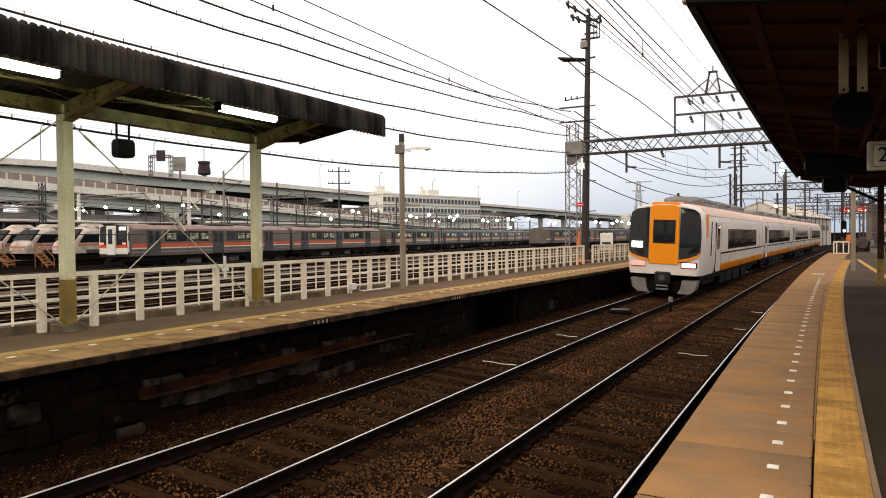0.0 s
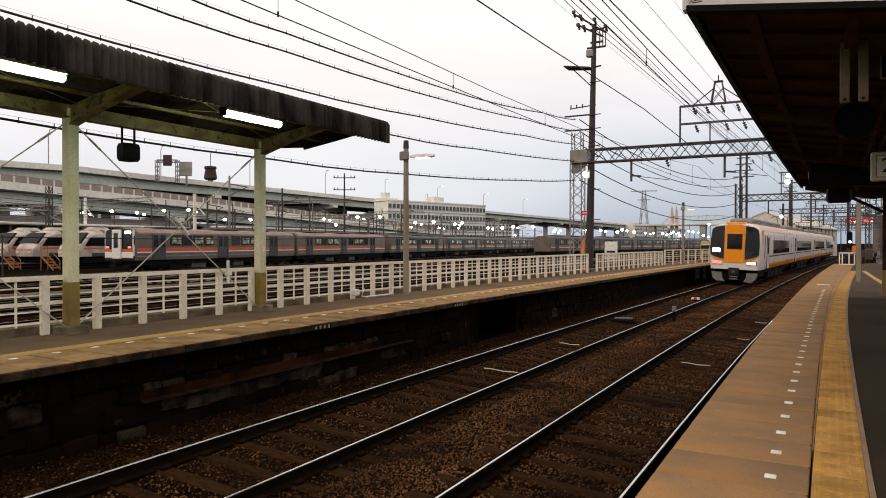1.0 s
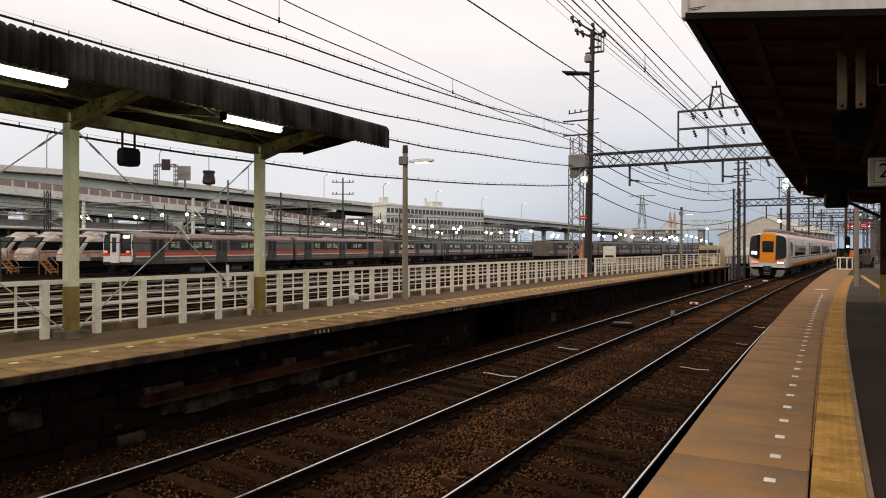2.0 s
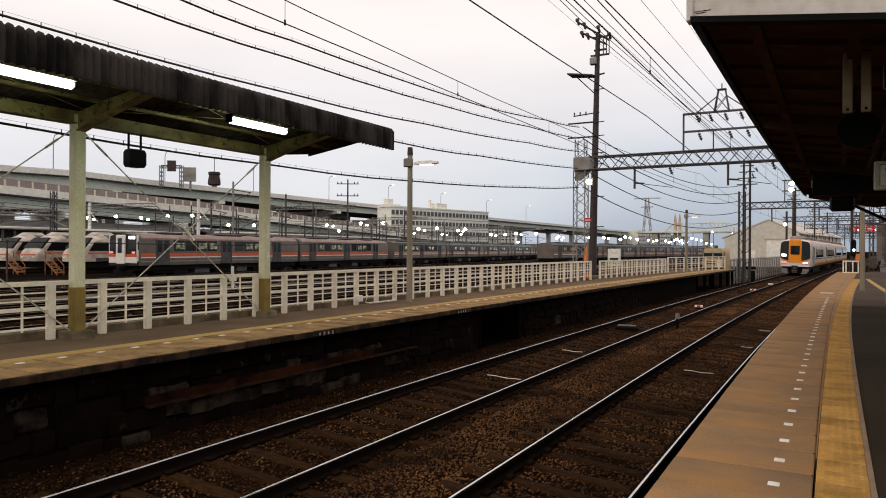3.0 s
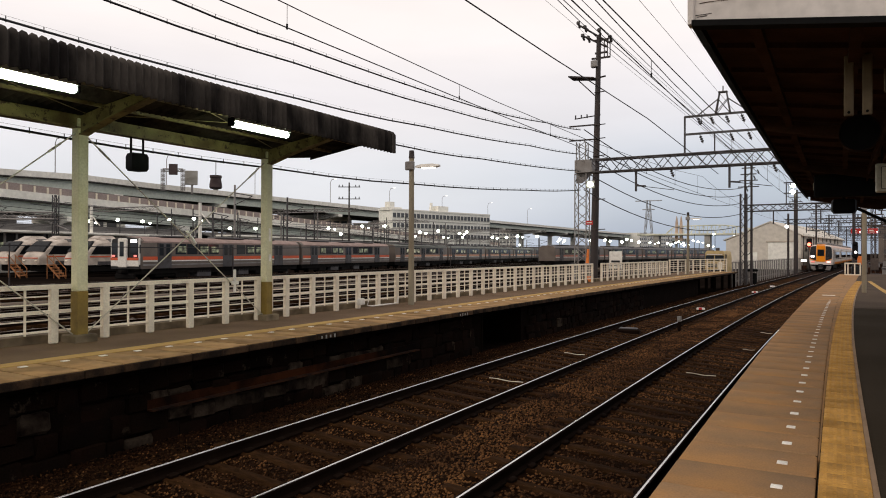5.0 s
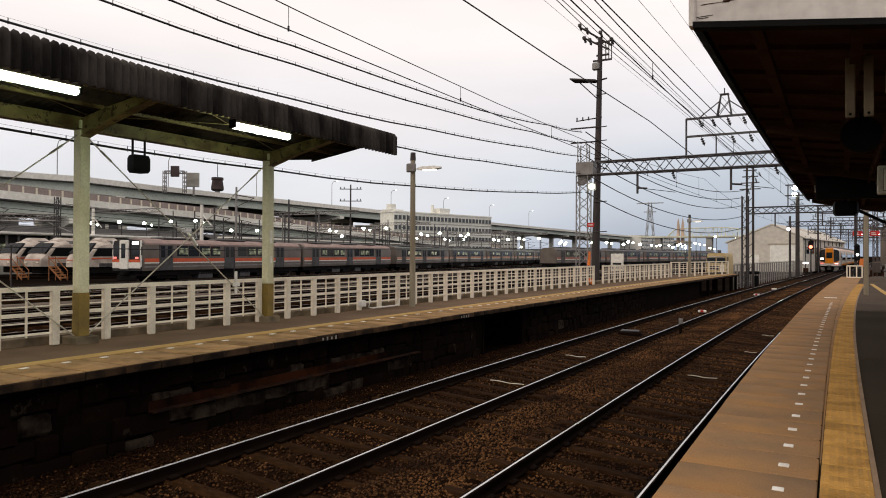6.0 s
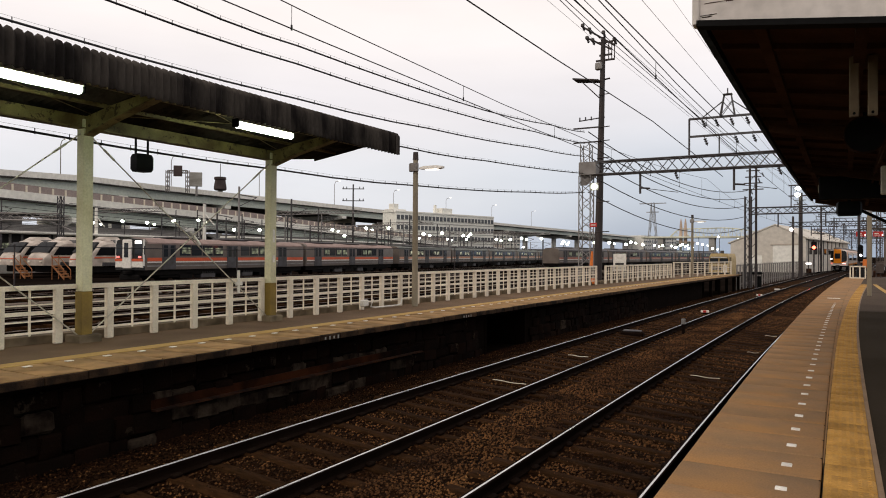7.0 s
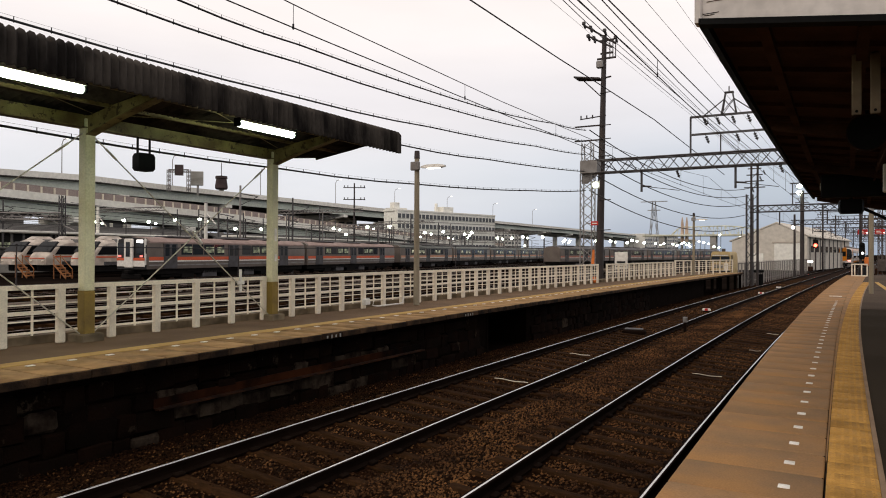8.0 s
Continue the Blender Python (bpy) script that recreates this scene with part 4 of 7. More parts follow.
    part("box", Geo().box((0.06, 0, 0.08), (0.3, 0.1, 0.2), 0.01), M_BLACK, bx)
    part("rim", Geo().box((0.06, -0.05, -0.025), (0.32, 0.02, 0.012)).box((-0.1, -0.05, 0.08), (0.012, 0.02, 0.2)), M_CONCPOLE, bx)
    for k, z in enumerate((4.0, 3.97)):
        tagged(part("conduit", Geo().tube([at(s, 0.55 + 0.12 * k, z + 0.03 * math.sin(s)) for s in steps(6, 16, 0.7)], 0.018, 6), M_WOODROOF), "dark cable conduit under the canopy", "conduit")

# overhead line -------------------------------------------------------------------
def lattice(g, p, q, side, n, r=0.028, chord=0.04, up=(0, 0, 1)):
    """Four chords from p to q with zigzag lacing on all sides. side: (width, depth) of the section."""
    p, q = Vector(p), Vector(q)
    d = (q - p).normalized()
    a = Vector((1, 0, 0)) if abs(d.z) > 0.9 else d.cross(Vector(up)).normalized()
    b = a.cross(d).normalized()
    w, h = side[0] / 2, side[1] / 2
    corner = lambda c, i: c + a * (w if i in (0, 3) else -w) + b * (h if i < 2 else -h)
    for i in range(4):
        g.rod(corner(p, i), corner(q, i), chord, 5)
    for i in range(4):
        j = (i + 1) % 4
        for k in range(n):
            c0, c1 = p.lerp(q, k / n), p.lerp(q, (k + 1) / n)
            g.rod(corner(c0, i if k % 2 else j), corner(c1, j if k % 2 else i), r, 4)
    return g


def insulator(g, p, length=0.5):
    p = Vector(p)
    d = Vector((0.35, -0.2, -0.9)).normalized()
    g.rod(p, p + d * length, 0.02, 5)
    for k in range(3):
        c = p + d * length * (0.3 + 0.25 * k)
        g.rod(c - d * 0.03, c + d * 0.03, 0.085, 8, 0.05)


def gantry_near():
    y = 36.4
    gt = thing("overhead_gantry", "grey steel lattice gantry carrying the overhead line", "gantry")
    part("lattice_column", lattice(Geo(), (-11.5, y, 0.95), (-11.5, y, 6.8), (0.62, 0.62), 12, 0.02, 0.035), M_STEELPALE, gt)
    part("column_head", lattice(Geo(), (-11.5, y, 7.4), (-11.5, y, 8.5), (0.5, 0.5), 3, 0.018, 0.03), M_STEELPALE, gt)
    part("gusset_box", Geo().box((-11.35, y, 7.17), (0.95, 0.66, 0.70), 0.02), M_STEELPALE, gt, "plated end box of the beam")
    part("gusset_wedge", Geo().plate([(-11.82, 6.82), (-11.82, 6.3), (-11.5, 6.3), (-10.9, 6.82)], y - 0.05, y + 0.05), M_STEELPALE, gt)
    part("lattice_beam", lattice(Geo(), (-11.0, y, 7.17), (5.0, y, 7.17), (0.6, 0.66), 30, 0.022, 0.045), M_STEEL, gt)
    up = Geo()
    for x in (-6.21, -2.0, 1.2):
        up.rod((x, y, 7.5), (x, y, 9.40), 0.05, 6)
    for x in (-4.8, -0.5):
        up.rod((x, y, 7.5), (x, y, 8.5), 0.035, 6)
    for z in (8.50, 9.38):
        up.box((-2.5, y, z), (7.45, 0.1, 0.10))
    part("upper_frame", up, M_STEEL, gt)
    for sx, sy in ((-1, -1), (-1, 1), (1, -1), (1, 1)):
        part("peak_leg", Geo().rod((-4.42 + sx * 0.33, y + sy * 0.2, 9.4), (-4.42 + sx * 0.16, y + sy * 0.1, 10.45), 0.03, 5), M_STEEL, gt)
        part("peak_lacing", Geo().rod((-4.42 + sx * 0.33, y + sy * 0.2, 9.4), (-4.42 - sx * 0.2, y + sy * 0.1, 10.1), 0.018, 5), M_STEEL, gt)
    for sx in (-1, 1):
        part("peak_stay", Geo().rod((-4.42 + sx * 1.15, y, 9.42), (-4.42 + sx * 0.2, y, 10.15), 0.03, 5), M_STEEL, gt)
    part("peak_cap", Geo().box((-4.42, y, 10.45), (0.42, 0.3, 0.05)), M_STEEL, gt)
    part("peak_pin", Geo().rod((-4.42, y, 10.45), (-4.42, y, 10.75), 0.03, 6), M_STEEL, gt)
    for x, z in ((-5.6, 9.33), (-5.0, 9.33), (-4.3, 9.33), (-3.6, 9.33), (-5.5, 8.45), (-4.1, 8.45), (-3.3, 8.45), (-6.9, 6.83), (-2.2, 6.83)):
        ins = Geo()
        insulator(ins, (x, y, z))
        part("insulator", ins, M_INSUL, gt)
    for x in (-8.63, -4.12):
        d = part("drop_arm", Geo().rod((x, y, 6.85), (x, y, 5.75), 0.06, 6), M_STEEL, gt)
        part("registration_arm", Geo().rod((x, y, 6.05), (x + 1.9, y, 5.75), 0.018, 6).rod((x, y, 6.05), (x + 0.5, y, 6.0), 0.05, 6), M_INSUL, d)
    part("right_column", lattice(Geo(), (4.6, y, 0.95), (4.6, y, 7.0), (0.6, 0.6), 10, 0.02, 0.035), M_STEELPALE, gt)
    fl = thing("flood_lamp", "bright flood lamp on the gantry column", "lamp", pose(-10.85, y - 0.5, 6.15))
    part("head", Geo().loft([[(0.22 * k * cx, d, 0.2 * k * cz) for cx, cz in ((-1, -1), (1, -1), (1, 1), (-1, 1))] for d, k in ((0.0, 0.5), (-0.18, 1.0))]), M_STEELPALE, fl)
    part("lens", Geo().ball((0.0, -0.2, 0), 0.16, 10, 0.9), M_YARDLAMP, fl, "glowing lens")
    part("arm", Geo().rod((0, 0, 0), (-0.5, 0.3, 0.1), 0.03, 6), M_STEEL, fl)
    rs = thing("red_notice", "small red notice plate on the gantry column", "sign", pose(-11.0, y - 0.36, 4.0))
    part("plate", Geo().box((0, 0, 0.15), (0.38, 0.02, 0.22), 0.005), M_RED, rs)
    part("white_bar", Geo().box((0, -0.013, 0.15), (0.26, 0.006, 0.05)), M_WHITE, rs)
    part("strap", Geo().box((-0.25, 0.02, 0.15), (0.4, 0.02, 0.05)), M_STEELPALE, rs)
    cone = thing("orange_box", "orange plastic box at the foot of the column", "box", pose(-11.0, y - 0.45, 1.0))
    part("body", Geo().box((0, 0, 0.14), (0.3, 0.26, 0.28), 0.04), M_ORANGEPLASTIC, cone)
    part("lid", Geo().box((0, 0, 0.30), (0.34, 0.3, 0.05), 0.02), M_ORANGEPLASTIC, cone)
    tagged(part("orange_sleeve", Geo().rod((-11.1, y - 0.35, 2.0), (-11.05, y - 0.35, 2.75), 0.09, 10, 0.06), M_ORANGEPLASTIC), "orange sleeve round a cable on the column", "sleeve")


def big_pole():
    pl = thing("utility_pole", "tall dark steel utility pole with crossarms", "pole", pose(-11.95, 40.0, 0))
    part("shaft", Geo().rod((0.0, 0, 0), (0.30, 0, 15.3), 0.25, 14, 0.13), M_POLE, pl)
    arms = (3.9, 5.65, 7.55, 8.2, 9.2, 10.0, 11.9)
    for z in arms:
        part("step_arm", Geo().rod((-0.15 + z * 0.02, -0.2, z), (0.75, -0.2, z + 0.03), 0.03, 6), M_POLE, pl)
    for z in (9.2, 10.05):
        part("crossarm", Geo().box((-0.6, -0.1, z), (1.7, 0.08, 0.08)), M_POLE, pl)
    part("platform_arm", Geo().loft([[(x, yy, z + 0.2 * (x < -0.5)) for x, yy in ((-1.4, -0.5), (0.1, -0.35), (0.1, 0.35), (-1.4, 0.5))] for z in (12.72, 12.80)]).rod((0.35, 0, 11.5), (-0.95, 0, 12.8), 0.035, 6).rod((-0.2, 0, 12.75), (0.7, 0, 12.86), 0.05, 6), M_POLE, pl)
    part("transformer", Geo().box((0.08, -0.1, 13.6), (0.42, 0.3, 0.42), 0.04), M_STEELPALE, pl)
    part("step_bracket", Geo().rod((-1.15, 0, 10.5), (0.4, 0, 10.62), 0.035, 6), M_POLE, pl)
    for x in (-1.1, -0.75, -0.4):
        part("pin_insulator", Geo().rod((x, 0, 10.5), (x, 0, 10.72), 0.04, 6), M_INSUL, pl)
    for z, w in ((13.95, 1.1), (14.25, 0.7), (15.0, 0.9)):
        part("head_arm", Geo().box((0.42, 0, z), (w, 0.09, 0.10)), M_POLE, pl)
    for k, (x0, z0, x1, z1) in enumerate(((-0.95, 16.1, 0.95, 14.75), (-0.75, 15.45, 0.75, 14.55))):
        part("slanted_arm", Geo().rod((x0, 0, z0), (x1, 0, z1), 0.06, 6), M_POLE, pl)
    for x in (0.62, 0.80, 0.96):
        part("riser", Geo().rod((x, 0, 13.95), (x, 0, 15.0), 0.03, 6), M_POLE, pl)
    for x, z in ((-0.95, 16.2), (-0.55, 15.9), (-0.68, 15.42), (-0.35, 15.25), (0.3, 15.6), (0.95, 15.1)):
        ins = Geo().box((x, 0, z), (0.22, 0.16, 0.22), 0.05)
        insulator(ins, (x, 0, z), 0.4)
        part("insulator", ins, M_INSUL, pl)


def gantry_far(s, left, right, z, post_extra):
    gt = thing("overhead_gantry", "grey steel gantry further along the line", "gantry", pose_at(s, 0, 0), group="line gantries")
    if s > 70:
        part("left_column", Geo().rod((left + 1.24, 0, -0.3), (left + 1.24, 0, z + post_extra + 1.6), 0.26 if s < 100 else 0.15, 10, 0.22 if s < 100 else 0.12), M_POLE, gt, "thick dark tubular mast")
    else:
        part("left_column", lattice(Geo(), (left, 0, -0.3), (left, 0, z + 1.6), (0.5, 0.5), 10, 0.025, 0.045), M_STEEL, gt)
        for x, tall in ((left + 0.14, 10.6), (left + 0.65, 10.5)):
            part("tall_pole", Geo().rod((x, 0, -0.3), (x, 0, tall), 0.11, 10, 0.09), M_POLE, gt)
        for k in range(9):
            part("tie_bar", Geo().rod((left + 0.14, 0, 1.2 + k), (left + 0.65, 0, 1.7 + k), 0.03, 5), M_POLE, gt)
    part("right_column", lattice(Geo(), (right, 0, -0.3), (right, 0, z + 0.9), (0.5, 0.5), 10, 0.025, 0.045), M_STEEL, gt)
    part("beam", lattice(Geo(), (left, 0, z + 0.3), (right, 0, z + 0.3), (0.5, 0.55), 22, 0.03, 0.05), M_STEEL, gt)
    up = Geo()
    for x in (left + 3.4, left + 7.4):
        up.rod((x, 0, z + 0.5), (x, 0, z + 2.4), 0.05, 6)
    up.box((left + 5.4, 0, z + 2.4), (4.4, 0.1, 0.1)).box((left + 5.4, 0, z + 1.5), (4.4, 0.1, 0.1))
    for k in range(4):
        up.box((left + 0.4 + (0.8 if s > 70 else 0), 0, z + 2.2 + 0.55 * k), (1.7 - 0.2 * k, 0.09, 0.09))
    part("upper_frame", up, M_STEEL, gt)
    for k in range(4):
        for p in ((left + 3.7 + k * 0.9, 0, z + 2.35), (left + 0.2 + 0.3 * k, 0, z + 2.2 + 0.5 * k)):
            ins = Geo()
            insulator(ins, p)
            part("insulator", ins, M_INSUL, gt)
    for x in (left + 2.4, left + 6.0):
        part("drop_arm", Geo().rod((x, 0, z), (x, 0, z - 1.1), 0.06, 6).rod((x, 0, z - 0.8), (x + 1.4, 0, z - 1.0), 0.02, 5), M_STEEL, gt)


def mast_lamps():
    """Pair of bright lamps on the tall mast beside the line, and masts on the other side of the tracks."""
    for z, o in ((10.88, -7.60), (10.10, -7.64)):
        lp = thing("mast_lamp", "bright white lamp on the tall line mast", "lamp", pose_at(95.6, o, z), group="mast lamps")
        part("lamp_head", Geo().ball((0, 0, 0), 0.33, 10, 0.85), M_YARDLAMP, lp, "glowing white lamp")
        part("arm", Geo().rod((0, 0.1, 0.2), (0.4, 0.4, 0.1), 0.05, 6), M_STEEL, lp)
    rng = random.Random(31)
    for s, o, h in ((70, 1.1, 7.5), (78, 3.4, 8.6), (84, 0.2, 7.0), (92, 2.3, 9.0), (104, -0.4, 7.8), (112, 3.0, 9.4), (118, 0.8, 8.0), (134, -1.2, 9.0), (142, 2.4, 9.5), (150, -9.6, 8.4), (172, -0.4, 9.6), (176, -9.4, 9.2), (205, 2.0, 10)):
        ms = thing("line_mast", "rusty brown overhead-line mast beside the tracks", "mast", pose_at(s, o, -0.3), group="line masts")
        part("mast", lattice(Geo(), (0, 0, 0), (0, 0, h), (0.32, 0.32), 12, 0.02, 0.04), M_MAST, ms)
        for k in range(3):
            z = h - 0.4 - 0.9 * k
            part("crossarm", Geo().box((0, 0, z), (rng.uniform(1.4, 2.6), 0.09, 0.09)), M_MAST, ms)
            part("insulator", Geo().rod((0.6, 0, z), (0.6, 0, z + 0.35), 0.07, 6).rod((-0.6, 0, z), (-0.6, 0, z + 0.35), 0.07, 6), M_INSUL, ms)
        part("cabinet", Geo().box((0.1, -0.3, rng.uniform(1.2, 2.2)), (0.6, 0.4, 0.9), 0.04), M_MAST, ms)


def wire(name, pts, r, label, clips=0.0, sag=0.0):
    """A hung wire through points; clips: spacing of the hangers to a thin wire above it."""
    pts = [Vector(p) for p in pts]
    fine = []
    for a, b in zip(pts, pts[1:]):
        n = max(3, int((b - a).length / 2.0))
        for k in range(n):
            t = k / n
            fine.append(a.lerp(b, t) - Vector((0, 0, sag * 4 * t * (1 - t))))
    fine.append(pts[-1])
    w = thing(name, label, "cable")
    part("strand", Geo().tube(fine, r, 5), M_WIRE, w)
    if clips:
        lift = Vector((0, 0, 0.075))
        part("carrier", Geo().tube([p + lift for p in fine], r * 0.1, 4), M_WIRE, w)
        acc = 0.0
        for a, b in zip(fine, fine[1:]):
            d, acc0 = (b - a).length, acc
            while acc < d:
                p = a.lerp(b, acc / d)
                part("hanger", Geo().rod(p - lift * 0.4, p + lift, r * 0.42, 4), M_WIRE, w)
                acc += clips
            acc -= d
    return w


def along(off, z, s0, s1, r, label, name="overhead_wire", clips=0.0):
    pts = [at(s, off, z) for s in steps(s0, s1, 6)]
    return wire(name, pts, r, label, clips)


def wires():
    y = 36.4
    b = bend(y)
    for gx, gz, nx, ny, r, label in (
            (-5.53, 9.40, -6.03, 18.43, 0.006, "thin pale overhead wire"), (-5.39, 9.30, -5.70, 18.22, 0.011, "thin dark overhead feeder wire"),
            (-4.61, 9.30, -5.20, 18.44, 0.020, "thick black overhead feeder wire"), (-4.35, 10.09, -4.88, 20.68, 0.008, "thin dark overhead feeder wire"),
            (-4.22, 11.04, -4.59, 23.79, 0.006, "thin pale overhead wire")):
        k = (gx - nx) / (y - ny)
        near = [(nx + k * (yy - ny), yy, gz) for yy in (-10, 5)] + [(nx, ny, gz)]
        wire("overhead_wire", near + [(gx, y, gz)] + [at(s, gx - b, min(gz, 9.3)) for s in (66, 96, 126, 156)], r, label)
    for c in (LEFT_C, RIGHT_C):
        along(c, 5.45, -10, 220, 0.009, "thin overhead contact wire above the track", "contact_wire")
        spans = [-10, 36.4, 66, 96, 126, 156, 200]
        pts = []
        for a, e in zip(spans, spans[1:]):
            for k in range(8):
                t = k / 8
                pts.append(at(a + (e - a) * t, c, 6.35 - 0.65 * 4 * t * (1 - t)))
        w = wire("messenger_wire", pts, 0.008, "sagging overhead messenger wire with droppers")
        for s in [2.17 + 4.7 * k for k in range(30)]:
            e = next(i for i in range(len(spans) - 1) if s < spans[i + 1])
            t = (s - spans[e]) / (spans[e + 1] - spans[e])
            z = 6.35 - 0.65 * 4 * t * (1 - t)
            part("dropper", Geo().rod(at(s, c, 5.45), at(s, c, z), 0.005, 4).rod(at(s, c, 5.43), at(s, c, 5.50), 0.014, 5), M_WIRE, w)
    # thick feeder on the tall pole's bracket, and the pair over its head
    wire("feeder_cable", [(-11.05, 6, 11.1), (-11.38, 22, 11.65), (-11.61, 32, 12.01), (-11.45, 39.6, 12.10), (-10.12, 46, 11.26), (-8.4, 66, 9.6)], 0.03, "thick black feeder cable running past the tall pole")
    for near, mid, far, r in (((-10.17, 28, 13.02), (-12.08, 40, 15.12), (-6.37, 66, 10.6), 0.008), ((-10.04, 28, 13.35), (-11.74, 40, 15.14), (-6.27, 66, 10.6), 0.02), ((-9.79, 28, 13.31), (-11.54, 40, 15.34), (-5.82, 66, 10.5), 0.02)):
        start = [2.0 * n - m for n, m in zip(near, mid)]
        wire("feeder_cable", [start, near, mid, far], r, "black feeder cable over the pole head")
    # bundled cables along the far platform
    for far_z, near in CABLES:
        wire("bundled_cable", [at(s, o, z) for s, o, z in near] + [(-11.6, y, far_z)], 0.023, "black bundled cable on hangers along the platform", clips=0.62, sag=0.05)
        wire("bundled_cable", [(-11.4, y, far_z), at(66, -8.6, far_z - 0.9)], 0.028, "black cable sagging to the next gantry", sag=1.2)


# poles and lamps of the far platform -----------------------------------------------
def light_pole(s, off, tall, r, side=1):
    pl = thing("lamp_post", "grey concrete lamp post with a flat lamp head", "lamp post", pose_at(s, off, TOP), group="platform lamp posts")
    part("shaft", Geo().rod((0, 0, 0), (0, 0, tall), r, 12, r * 0.8), M_CONCPOLE, pl)
    part("cap", Geo().rod((0, 0, tall - 0.15), (0, 0, tall + 0.08), r * 1.0, 10, r * 0.85), M_POLE, pl)
    part("bracket", Geo().box((0, -r * 1.1, tall - 0.38), (0.3, 0.1, 0.26), 0.02), M_STEELPALE, pl)
    hd = part("head", Geo().loft([[(0.16 + x, 0.13 * k * cy, tall - 0.42 + 0.06 * k * cz) for cy, cz in ((-1, -0.6), (1, -0.6), (0.8, 1), (-0.8, 1))] for x, k in ((0.0, 0.5), (0.2, 1.0), (0.62, 1.0), (0.8, 0.5))]), M_WHITE, pl, "white flat lamp head")
    part("diffuser", Geo().box((0.58, 0, tall - 0.465), (0.40, 0.18, 0.03), 0.008), M_LAMPWARM, hd, "dimly glowing diffuser")


# the leaving train ---------------------------------------------------------------
CAR = 21.8


def side_profile(k=1.0, drop=0.0):
    w = 1.475 * k
    half = [(w * 0.955, 0.86), (w, 1.25), (w, 2.2), (w * 0.975, 3.0), (w * 0.92, 3.32), (w * 0.80, 3.53 - drop * 0.6), (w * 0.55, 3.66 - drop), (0.0, 3.72 - drop)]
    return half + [(-x, z) for x, z in reversed(half[:-1])]


def bogie(parent, y):
    b = part("bogie", Geo().box((0, y, 0.55), (2.2, 2.6, 0.28), 0.05).box((1.05, y, 0.5), (0.16, 3.0, 0.3), 0.04).box((-1.05, y, 0.5), (0.16, 3.0, 0.3), 0.04), M_TGREY, parent)
    for d in (-1.05, 1.05):
        for x in (-0.76, 0.76):
            part("wheel", Geo().rod((x - 0.06, y + d, 0.43), (x + 0.06, y + d, 0.43), 0.43, 18), M_RAIL, b)


